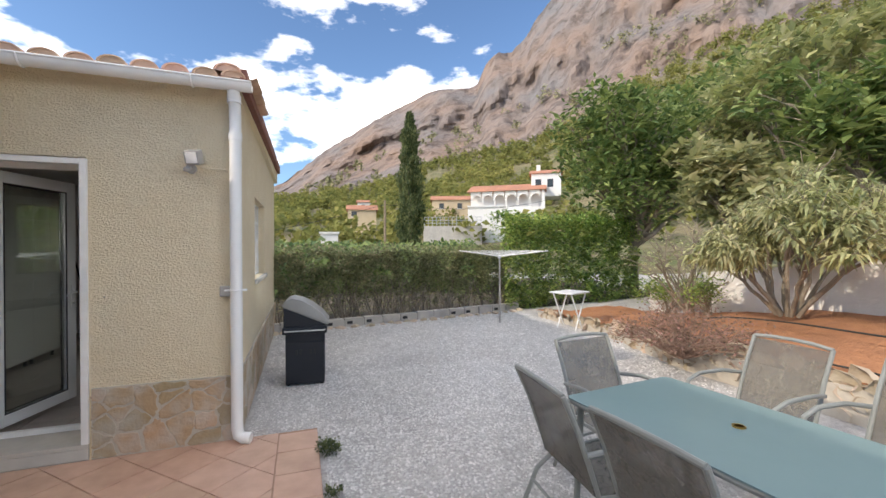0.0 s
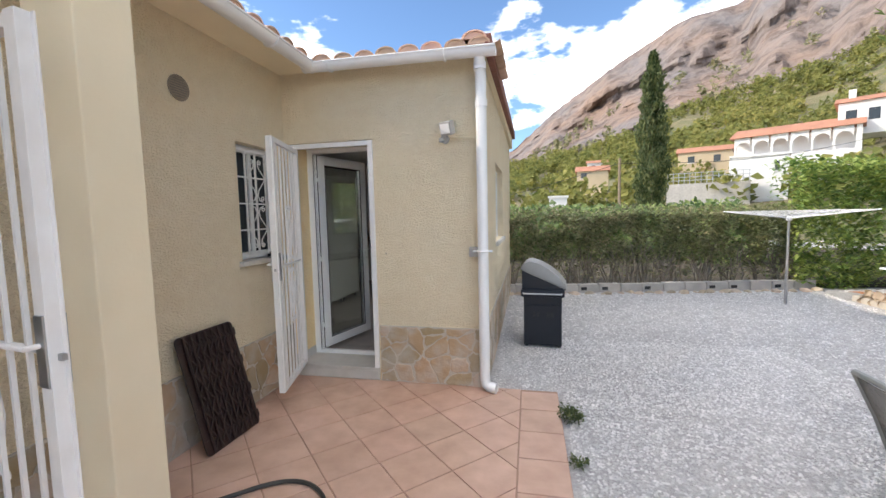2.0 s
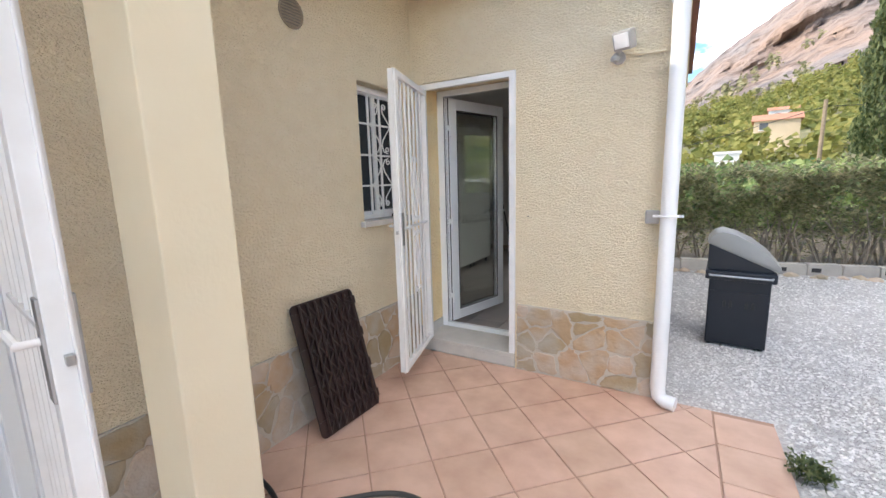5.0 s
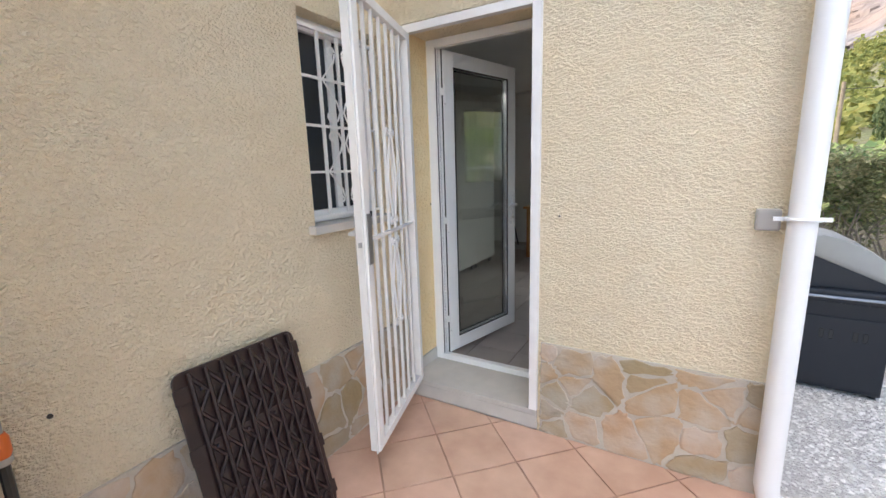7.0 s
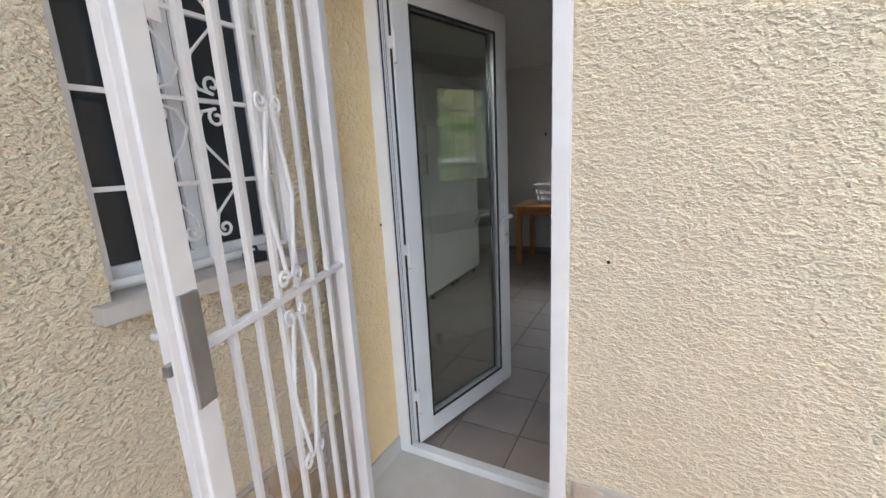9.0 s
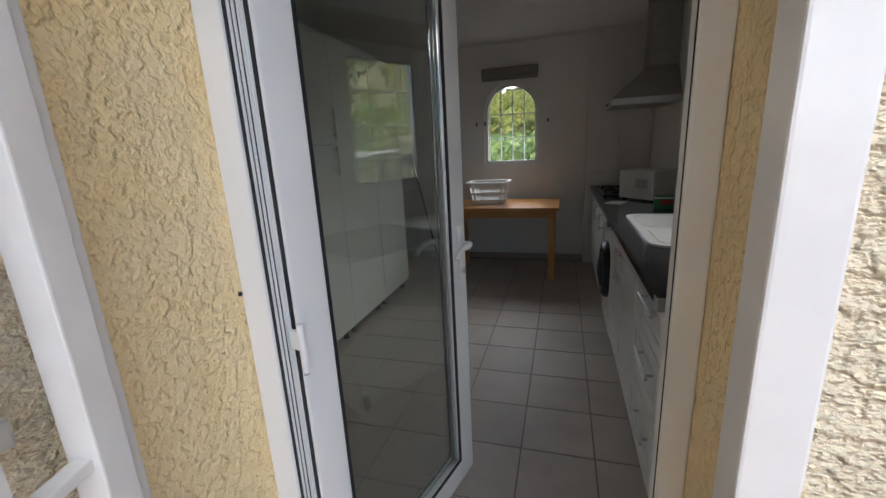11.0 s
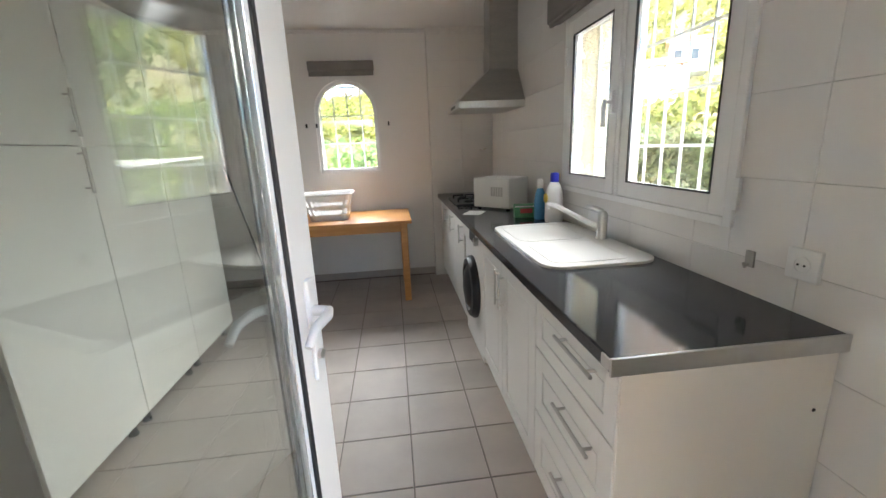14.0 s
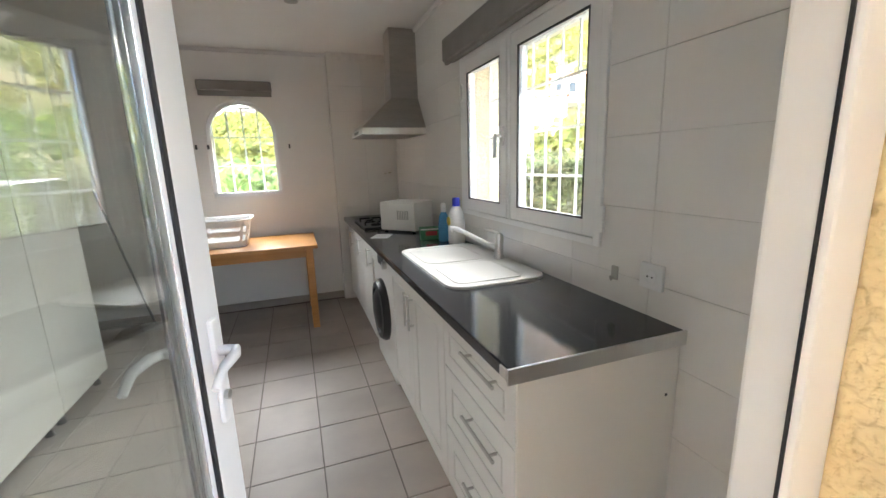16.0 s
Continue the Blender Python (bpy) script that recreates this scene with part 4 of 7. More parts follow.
scroll_grille("terrace_grille", "white wrought-iron grille with scrolls over the terrace window", 0.52, 0.88, 4, 4, pose(-0.045, -0.38, 1.06, 0, 0, 90), True, 0.0065, 0.0048)
tagged(part("padlock", Shape().box(-0.03, -0.30, 1.032, 0.02, -0.25, 1.06).tube([(-0.01, -0.29, 1.06), (-0.01, -0.285, 1.075), (-0.01, -0.265, 1.075), (-0.01, -0.26, 1.06)], 0.005), BLACK, bevel=0.003), "small black padlock on the window sill", "padlock")


# ---- kitchen ----
ROOM = KITCHEN
wt = thing("worktop", "glossy charcoal worktop with a steel end strip", "worktop")
part("top", Shape().box(0.92, 1.075, 0.862, 1.528, 4.625, 0.9), DARKLAM, wt, bevel=0.004)
part("end_strip", Shape().box(0.916, 1.066, 0.858, 1.528, 1.0745, 0.903).box(0.914, 1.0745, 0.87, 0.9195, 1.11, 0.9), CHROME, wt, "aluminium edge strip", bevel=0.002)


def bar_handle(parent, p, axis, length):
    """A round steel bar on two posts, standing off towards -x."""
    x, y, z = p
    h = length / 2
    d = Vector((0, 1, 0)) if axis == "y" else Vector((0, 0, 1))
    c = Vector((x - 0.032, y, z))
    s = Shape().tube([c - d * h, c + d * h], 0.006, 10)
    for k in (-0.75, 0.75):
        q = c + d * h * k
        s.tube([q, q + Vector((0.032, 0, 0))], 0.005, 8)
    return part("handle", s, CHROME, parent, "brushed steel bar handle", smooth=True)


def front(parent, name, y0, y1, z0, z1, x=0.955, material=CABWHITE, framed=True):
    """A cabinet front facing -x, with a raised frame about a sunk field."""
    s = Shape().box(x, y0 + 0.002, z0 + 0.002, x + 0.014, y1 - 0.002, z1 - 0.002)
    if framed:
        f = min(0.075, (z1 - z0) * 0.26)
        a, b, c, d = y0 + 0.002, y1 - 0.002, z0 + 0.002, z1 - 0.002
        s.box(x - 0.006, a, c, x, a + f, d).box(x - 0.006, b - f, c, x, b, d).box(x - 0.006, a + f, c, x, b - f, c + f).box(x - 0.006, a + f, d - f, x, b - f, d)
        s.box(x - 0.004, a + f + 0.012, c + f + 0.012, x, b - f - 0.012, d - f - 0.012)
    return part(name, s, material, parent, bevel=0.002)


dr = thing("drawer_unit", "white three-drawer base unit with a cream side panel", "drawer unit")
part("body", box(0.972, 1.10, 0.10, 1.525, 1.64, 0.858), CABWHITE, dr)
part("side_panel", box(0.952, 1.082, 0.012, 1.52, 1.099, 0.857), CABSIDE, dr, "plain cream melamine side panel", bevel=0.002)
part("dowel", Shape().tube([(1.478, 1.083, 0.693), (1.478, 1.0805, 0.693)], 0.005), BLACK, dr)
part("plinth", box(1.0, 1.10, 0.0, 1.02, 1.64, 0.10), CABWHITE, dr)
for z0, z1 in ((0.645, 0.855), (0.38, 0.642), (0.105, 0.377)):
    d = front(dr, "drawer", 1.088, 1.638, z0, z1)
    bar_handle(d, (0.955, 1.29, (z0 + z1) / 2 + 0.045), "y", 0.24)
part("foot", Shape().tube([(0.99, 1.14, 0), (0.99, 1.14, 0.1)], 0.02, 10), BLACK, dr)
su = thing("sink_unit", "white two-door base unit under the sink", "base unit")
part("body", box(0.972, 1.645, 0.10, 1.525, 2.60, 0.80), CABWHITE, su)
part("plinth", box(1.0, 1.645, 0.0, 1.02, 2.60, 0.10), CABWHITE, su)
for a, b, hy in ((1.642, 2.12, 2.085), (2.122, 2.60, 2.155)):
    d = front(su, "door", a, b, 0.105, 0.855)
    bar_handle(d, (0.955, hy, 0.70), "z", 0.18)
wm = thing("washing_machine", "white front-loading washing machine under the worktop", "washing machine")
part("body", box(0.965, 2.625, 0.01, 1.50, 3.215, 0.85), CABWHITE, wm, bevel=0.01)
part("control_panel", box(0.955, 2.63, 0.745, 0.965, 3.21, 0.845), CABWHITE, wm, bevel=0.004)
part("display", box(0.952, 2.80, 0.765, 0.955, 2.98, 0.825), BLACK, wm)
part("dial", Shape().tube([(0.955, 2.72, 0.80), (0.93, 2.72, 0.80)], 0.026, 16), CHROME, wm, smooth=True)


def disc_ring(x, y, z, prof, seg=32):
    """A lathe about an axis along x; prof of (radius, x offset)."""
    s = Shape().lathe([(r, o) for r, o in prof], 0, 0, seg)
    return s.moved(Matrix.Translation((x, y, z)) @ pose(0, 0, 0, 0, -90, 0))


door_w = part("door", disc_ring(0.965, 2.92, 0.44, [(0.215, 0.0), (0.215, 0.02), (0.195, 0.045), (0.16, 0.05), (0.155, 0.035)]), BLACK, wm, "dark round door", smooth=True)
part("glass", disc_ring(0.965, 2.92, 0.44, [(0.154, 0.03), (0.12, 0.055), (0.05, 0.07), (0.005, 0.072)]), BLACK, door_w, smooth=True)
fu = thing("corner_base_unit", "white two-door base unit beside the washing machine", "base unit")
part("body", box(0.972, 3.225, 0.10, 1.525, 4.62, 0.858), CABWHITE, fu)
part("plinth", box(1.0, 3.225, 0.0, 1.02, 4.62, 0.10), CABWHITE, fu)
for a, b in ((3.222, 3.68), (3.682, 4.14), (4.142, 4.60)):
    d = front(fu, "door", a, b, 0.105, 0.855, framed=False)
    bar_handle(d, (0.955, a + 0.05, 0.74), "z", 0.14)

# sink with bowl, drainer and mixer tap
SX0, SX1, SY0, SY1 = 1.02, 1.50, 1.73, 2.62


def slab_round(x0, y0, x1, y1, r, n=6):
    out = []
    for cx, cy, a0 in ((x1 - r, y1 - r, 0), (x0 + r, y1 - r, 90), (x0 + r, y0 + r, 180), (x1 - r, y0 + r, 270)):
        for k in range(n + 1):
            a = radians(a0 + 90 * k / n)
            out.append((cx + r * math.cos(a), cy + r * math.sin(a)))
    return out


def basin(outer, z_top, steps):
    """Nested outlines (polygon, z), bridged into one skin."""
    s = Shape()
    n = len(outer)
    rows = [(outer, 0.9005), (outer, z_top)] + steps
    v = []
    for poly, z in rows:
        v += [(x, y, z) for x, y in poly]
    f = []
    for i in range(len(rows) - 1):
        for k in range(n):
            f.append((i * n + k, i * n + (k + 1) % n, (i + 1) * n + (k + 1) % n, (i + 1) * n + k))
    f.append(tuple(range((len(rows) - 1) * n, len(rows) * n)))
    return s.add(v, f)


sink = thing("kitchen_sink", "white inset sink with one bowl and a drainer", "sink")
part("rim", basin(slab_round(SX0, SY0, SX1, SY1, 0.09), 0.912, [(slab_round(SX0 + 0.012, SY0 + 0.012, SX1 - 0.012, SY1 - 0.012, 0.08), 0.914), (slab_round(SX0 + 0.04, SY0 + 0.04, SX1 - 0.09, SY1 - 0.04, 0.06), 0.911)]), CERAMIC, sink, smooth=True)
part("drainer", basin(slab_round(1.07, 1.78, 1.40, 2.14, 0.05), 0.914, [(slab_round(1.078, 1.788, 1.392, 2.132, 0.045), 0.9135), (slab_round(1.09, 1.80, 1.38, 2.12, 0.04), 0.9065)]), CERAMIC, sink, smooth=True)
part("bowl", basin(slab_round(1.06, 2.17, 1.41, 2.58, 0.08), 0.9145, [(slab_round(1.068, 2.178, 1.402, 2.572, 0.075), 0.914), (slab_round(1.078, 2.188, 1.392, 2.562, 0.07), 0.902)]), CERAMIC, sink, smooth=True)
part("plug", Shape().lathe([(0.03, 0.903), (0.03, 0.906), (0.01, 0.907)], 1.235, 2.375), CHROME, sink, smooth=True)
tap = thing("mixer_tap", "chrome single-lever mixer tap behind the sink", "tap")
part("base", Shape().lathe([(0.028, 0.912), (0.028, 0.925), (0.024, 0.93), (0.024, 1.03), (0.018, 1.045), (0.005, 1.05)], 1.455, 2.14), CHROME, tap, smooth=True)
part("spout", Shape().tube([(1.455, 2.14, 0.965), (1.41, 2.19, 0.985), (1.34, 2.27, 1.03), (1.29, 2.325, 1.06), (1.265, 2.35, 1.062), (1.262, 2.353, 1.04)], [0.014, 0.013, 0.012, 0.012, 0.012, 0.010], 12), WHITEPVC, tap, "white spout", smooth=True)
part("lever", Shape().tube([(1.455, 2.14, 1.045), (1.43, 2.165, 1.062), (1.40, 2.20, 1.068)], [0.011, 0.009, 0.007], 8), CHROME, tap, smooth=True)

# things on the worktop
bt = thing("detergent_bottle", "white detergent bottle with a blue cap on the worktop", "bottle")
part("body", Shape().lathe([(0.052, 0.901), (0.056, 0.92), (0.056, 1.03), (0.050, 1.09), (0.034, 1.13), (0.022, 1.145)], 1.44, 2.71, 20), PAPER, bt, smooth=True)
part("cap", Shape().lathe([(0.026, 1.145), (0.026, 1.19), (0.022, 1.20), (0.004, 1.202)], 1.44, 2.71, 16), BLUECAP, bt, smooth=True)
part("label", Shape().tube([(1.385, 2.705, 1.05), (1.381, 2.705, 1.05)], 0.03, 12), YELLOW, bt)
b2 = thing("spray_bottle", "blue cleaning bottle with a pale top", "bottle")
part("body", Shape().lathe([(0.034, 0.901), (0.037, 0.91), (0.037, 1.02), (0.030, 1.07), (0.016, 1.10)], 1.39, 2.82, 16), BLUEBOTTLE, b2, smooth=True)
part("cap", Shape().lathe([(0.019, 1.10), (0.019, 1.15), (0.012, 1.158)], 1.39, 2.82, 12), PAPER, b2, smooth=True)
bx = thing("tablet_box", "small green printed carton on the worktop", "box", m=pose(1.33, 2.93, 0.901, 0, 0, -8))
part("carton", box(-0.075, -0.035, 0, 0.075, 0.035, 0.085), GREENBOX, bx, bevel=0.002)
part("print", Shape().box(-0.04, -0.0362, 0.03, 0.04, -0.0352, 0.06), REDLABEL, bx)
part("print_band", Shape().box(-0.075, -0.0362, 0.07, 0.075, -0.0352, 0.079), PAPER, bx)
mw = thing("microwave", "small white microwave oven set at an angle on the worktop", "microwave", m=pose(1.30, 3.22, 0.901, 0, 0, 40))
part("case", box(0.0, 0.0, 0.012, 0.26, 0.33, 0.235), CABWHITE, mw, bevel=0.006)
for i in range(7):
    part("vent_slot", box(-0.001, 0.06 + i * 0.016, 0.10, 0.001, 0.068 + i * 0.016, 0.17), GREYPLASTIC, mw)
for a, b in ((0.03, 0.03), (0.23, 0.03), (0.03, 0.30), (0.23, 0.30)):
    part("foot", Shape().tube([(a, b, 0), (a, b, 0.012)], 0.014, 10), BLACK, mw)
tagged(part("notepaper", box(-0.09, -0.065, 0, 0.09, 0.065, 0.002), PAPER, m=pose(1.04, 3.22, 0.9008, 0, 0, 62)), "sheet of white paper on the worktop", "paper")
hob = thing("gas_hob", "black gas hob with iron pan supports", "hob")
part("plate", box(0.975, 3.62, 0.9008, 1.45, 4.18, 0.912), BLACK, hob, bevel=0.003)
for bxx in (1.10, 1.33):
    for byy in (3.76, 4.04):
        part("burner", Shape().lathe([(0.045, 0.912), (0.045, 0.925), (0.03, 0.932), (0.005, 0.934)], bxx, byy), BLACK, hob, smooth=True)
        part("pan_support", Shape().box(bxx - 0.1, byy - 0.006, 0.936, bxx + 0.1, byy + 0.006, 0.948).box(bxx - 0.006, byy - 0.1, 0.936, bxx + 0.006, byy + 0.1, 0.948).box(bxx - 0.1, byy - 0.006, 0.912, bxx - 0.088, byy + 0.006, 0.936).box(bxx + 0.088, byy - 0.006, 0.912, bxx + 0.1, byy + 0.006, 0.936), BLACK, hob)
# cooker hood
hd = thing("cooker_hood", "stainless steel chimney cooker hood on the wall", "cooker hood")
HY0, HY1 = 3.55, 4.15
part("canopy_rim", box(1.0, HY0, 1.665, 1.525, HY1, 1.715), CHROME, hd, bevel=0.002)
c0 = [(1.0, HY0, 1.715), (1.525, HY0, 1.715), (1.525, HY1, 1.715), (1.0, HY1, 1.715)]
c1 = [(1.29, 3.74, 1.97), (1.525, 3.74, 1.97), (1.525, 3.96, 1.97), (1.29, 3.96, 1.97)]
part("canopy", Shape().add(c0 + c1, [(0, 1, 5, 4), (1, 2, 6, 5), (2, 3, 7, 6), (3, 0, 4, 7), (4, 5, 6, 7), (3, 2, 1, 0)]), HOODSTEEL, hd)
part("chimney", Shape().box(1.29, 3.74, 1.97, 1.525, 3.96, 2.15).box(1.297, 3.747, 2.15, 1.525, 3.953, 2.515), HOODSTEEL, hd, bevel=0.002)
part("control_strip", box(0.998, 3.74, 1.68, 1.0, 3.96, 1.702), BLACK, hd)
part("underside", box(1.03, HY0 + 0.03, 1.661, 1.50, HY1 - 0.03, 1.6645), HOODSTEEL, hd)

# wall fittings
so = thing("wall_socket", "white single wall socket above the worktop", "socket")
part("plate", box(1.513, 1.16, 0.995, 1.5255, 1.25, 1.08), WHITEPVC, so, bevel=0.004)
part("recess", disc_ring(1.513, 1.205, 1.037, [(0.024, 0.001), (0.024, 0.004), (0.019, 0.004), (0.018, 0.0015)], 20), WHITEPVC, so)
for k in (-1, 1):
    part("pin_hole", Shape().tube([(1.5105, 1.205 + k * 0.009, 1.037), (1.5085, 1.205 + k * 0.009, 1.037)], 0.003), BLACK, so)
tagged(part("wall_hook", Shape().box(1.518, 1.355, 0.985, 1.5255, 1.385, 1.035).tube([(1.518, 1.37, 0.995), (1.505, 1.37, 0.985), (1.50, 1.37, 1.0)], 0.004), GREYPLASTIC, bevel=0.002), "small grey adhesive hook on the tiles", "hook")
bl = thing("roller_blind", "rolled-up grey blind above the kitchen window", "roller blind")
part("cassette", box(1.44, 1.30, 2.06, 1.526, 2.90, 2.20), GREYBLIND, bl, bevel=0.015)
part("hem_bar", box(1.455, 1.31, 2.045, 1.475, 2.89, 2.06), GREYBLIND, bl)
b3 = thing("arch_blind", "rolled-up grey blind above the arched window", "roller blind")
part("roll", box(-0.29, FAR - 0.07, 2.145, 0.345, FAR - 0.003, 2.235), GREYBLIND, b3, bevel=0.012)
part("hem", box(-0.285, FAR - 0.05, 2.10, 0.34, FAR - 0.035, 2.15), GREYBLIND, b3)
dl = thing("downlight", "small round recessed ceiling downlight", "downlight")
part("ring", Shape().lathe([(0.045, CEIL - 0.006), (0.045, CEIL - 0.001), (0.03, CEIL - 0.001), (0.03, CEIL - 0.006)], 0.56, 3.4, 20), GREYPLASTIC, dl, smooth=True)
part("lamp_glass", Shape().lathe([(0.029, CEIL - 0.003), (0.029, CEIL - 0.0005)], 0.56, 3.4, 20), PAPER, dl)

# table, basket, tall cupboards
kt2 = thing("kitchen_table", "varnished pine table against the kitchen wall", "table")
part("tabletop", box(-0.58, 3.86, 0.735, 0.60, 4.62, 0.765), PINE, kt2, bevel=0.004)
part("apron", Shape().box(-0.50, 3.92, 0.655, 0.52, 3.94, 0.735).box(-0.50, 4.54, 0.655, 0.52, 4.56, 0.735).box(-0.52, 3.94, 0.655, -0.50, 4.54, 0.735).box(0.52, 3.94, 0.655, 0.54, 4.54, 0.735), PINE, kt2)
for a, b in ((-0.54, 3.90), (0.50, 3.90), (-0.54, 4.52), (0.50, 4.52)):
    part("leg", box(a, b, 0, a + 0.06, b + 0.06, 0.735), PINE, kt2, bevel=0.004)
lb = thing("laundry_basket", "white plastic laundry basket with slotted sides on the table", "laundry basket", m=pose(-0.15, 4.22, 0.766))
wv = Shape()


def basket_ring(z, w, d, r):
    return [(x, y, z) for x, y in slab_round(-w / 2, -d / 2, w / 2, d / 2, r, 4)]


rows = 9
prev = None
for i in range(rows + 1):
    f = i / rows
    ring = basket_ring(0.005 + 0.23 * f, 0.34 + 0.09 * f, 0.26 + 0.07 * f, 0.06)
    if prev:
        n = len(ring)
        for k in range(n):
            slot = i in (3, 4, 6, 7) and k % 2 == 0
            if not slot:
                wv.add([prev[k], prev[(k + 1) % n], ring[(k + 1) % n], ring[k]], [(0, 1, 2, 3)])
    prev = ring
part("side", wv, WHITEPVC, lb)
part("rim", Shape().tube(basket_ring(0.237, 0.45, 0.35, 0.065), 0.010, 8, True), WHITEPVC, lb, smooth=True)
part("floor", Shape().prism(basket_ring(0.0, 0.34, 0.26, 0.06), (0, 0, 0.005)), WHITEPVC, lb)
for i, (a, b) in enumerate(((1.74, 2.36), (2.36, 2.95), (2.95, 3.54))):
    tc = thing("tall_cupboard", "tall glossy white kitchen cupboard on short black feet", "cupboard", "tall cupboards")
    # the first body is a darker grey than the other two
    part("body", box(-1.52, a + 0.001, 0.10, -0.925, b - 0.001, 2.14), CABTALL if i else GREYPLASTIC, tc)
    lo = part("lower_door", box(-0.924, a + 0.003, 0.085, -0.904, b - 0.003, 1.445), CABTALL, tc, bevel=0.002)
    up = part("upper_door", box(-0.924, a + 0.003, 1.451, -0.904, b - 0.003, 2.14), CABTALL, tc, bevel=0.002)
    hy = b - 0.05 if i == 0 else a + 0.05
    if i < 1:
        for d, z in ((up, 1.585), (lo, 1.34)):
            s = Shape().tube([(-0.872, hy, z - 0.10), (-0.872, hy, z + 0.10)], 0.0085, 10)
            for k in (-0.075, 0.075):
                s.tube([(-0.872, hy, z + k), (-0.904, hy, z + k)], 0.005, 8)
            part("handle", s, HOODSTEEL, d, "brushed steel bar handle", smooth=True)
    for fx in (-1.45, -0.96):
        for fy in (a + 0.06, b - 0.06):
            part("foot", Shape().lathe([(0.025, 0), (0.018, 0.02), (0.018, 0.10)], fx, fy, 10), BLACK, tc)
bm_ = thing("broom", "dark-handled broom leaning in the kitchen corner", "broom")
part("handle", Shape().tube([(-0.875, 4.50, 0.05), (-1.20, 4.66, 1.28)], 0.011, 8), BLACK, bm_, smooth=True)
part("head", box(-0.97, 4.44, 0.0, -0.74, 4.50, 0.07), GREYPLASTIC, bm_, bevel=0.008)


# ---- terrace and wall fittings ----
ROOM = YARD
fl = thing("floodlight", "small grey wall floodlight on a bracket", "floodlight")
part("base_plate", Shape().tube([(1.56, 0.0, 2.02), (1.56, -0.025, 2.02)], 0.038, 16), GREYPLASTIC, fl, smooth=True)
part("arm", Shape().tube([(1.56, -0.02, 2.02), (1.56, -0.07, 2.025), (1.585, -0.09, 2.06)], 0.011, 8), GREYPLASTIC, fl, smooth=True)
part("lamp_head", box(-0.055, -0.05, -0.055, 0.055, 0.03, 0.055), GREYPLASTIC, fl, bevel=0.014, m=pose(1.60, -0.09, 2.10, 20, 0, -18))
part("lens", box(-0.042, -0.054, -0.04, 0.042, -0.05, 0.04), PAPER, fl, bevel=0.004, m=pose(1.60, -0.09, 2.10, 20, 0, -18))
part("sensor", Shape().lathe([(0.006, 1.985), (0.024, 1.99), (0.028, 2.005), (0.02, 2.02)], 1.545, -0.07, 12), GREYPLASTIC, fl, smooth=True)
part("cable", Shape().tube([(1.61, -0.02, 2.04), (1.66, -0.012, 2.03), (1.74, -0.008, 2.025), (1.82, -0.008, 2.025)], 0.005, 6), STUCCO_SMOOTH, fl, smooth=True)
jb = thing("junction_box", "small grey square junction box on the cream wall", "junction box")
part("case", box(1.755, -0.035, 1.0, 1.835, 0.0, 1.085), GREYPLASTIC, jb, bevel=0.01)
part("cable", Shape().tube([(1.83, -0.015, 1.005), (1.845, -0.015, 0.99), (1.86, -0.012, 1.0), (1.862, -0.01, 1.1), (1.862, -0.01, 2.0)], 0.006, 6), STUCCO_SMOOTH, jb, smooth=True)
vt = thing("wall_vent", "round bronze-coloured louvred vent in the cream wall", "vent")
part("rim", Shape().tube([(0.006, -1.175 + 0.078 * math.cos(q * math.pi / 14), 2.245 + 0.078 * math.sin(q * math.pi / 14)) for q in range(28)], 0.007, 6, True), BARK, vt, smooth=True)
part("backing", Shape().tube([(-0.002, -1.175, 2.245), (0.003, -1.175, 2.245)], 0.074, 24), DARKGROUT, vt)
for i in range(9):
    z = 2.245 - 0.064 + i * 0.016
    h = math.sqrt(max(0.074 ** 2 - (z - 2.245) ** 2, 0.0001))
    part("slat", box(0.003, -1.175 - h, z - 0.0035, 0.010, -1.175 + h, z + 0.0035), BARK, vt)
ns = Shape()
for y, z in ((-1.684, 0.626), (-1.85, 0.80)):
    ns.tube([(-0.002, y, z), (0.005, y, z)], 0.007, 8)
ns.tube([(0.985, 0.002, 1.03), (0.985, -0.005, 1.03)], 0.0045, 8).tube([(0.048, 0.305, 1.05), (0.0535, 0.305, 1.05)], 0.005, 8)
tagged(part("wall_plug", ns, BLACK), "old dark screw holes in the cream wall", "screw hole", kind="structure")

# plastic tile mat leaning on the wall: x across, z up its slope
mt = thing("plastic_deck_mat", "dark brown woven-look plastic mat leaning on the terrace wall", "mat", m=panel((0.255, -0.91, T + 0.004), (-0.045, -0.999, 0.0), (-0.262, 0.012, 0.965), (0.964, -0.043, 0.262)))
MW, MH = 0.49, 0.80
part("backing", Shape().prism([(x, y, 0.0) for x, y in slab_round(0, 0, MW, MH, 0.035, 4)], (0, 0, 0.010)), BROWNMAT, mt, bevel=0.003)
for j in range(4):
    y = 0.075 + j * 0.215
    part("cross_strap", box(-0.006, y - 0.028, 0.010, MW + 0.006, y + 0.028, 0.016), BROWNMAT, mt, bevel=0.002)
for i in range(8):
    x = 0.035 + i * 0.0573
    part("rib", Shape().tube([(x, 0.01, 0.022), (x, MH - 0.01, 0.022)], 0.0085, 6), BROWNMAT, mt)
    if i < 7:
        pts = []
        for k in range(13):
            pts.append((x + (0.008 if k % 2 else 0.05), 0.03 + k * 0.0615, 0.018))
        part("zigzag", Shape().tube(pts, 0.0088, 6), BROWNMAT, mt)
for j in range(4):
    for i in range(4):
        part("stud", Shape().lathe([(0.008, 0.016), (0.008, 0.026), (0.003, 0.028)], 0.06 + i * 0.115, 0.075 + j * 0.215, 8), BROWNMAT, mt)

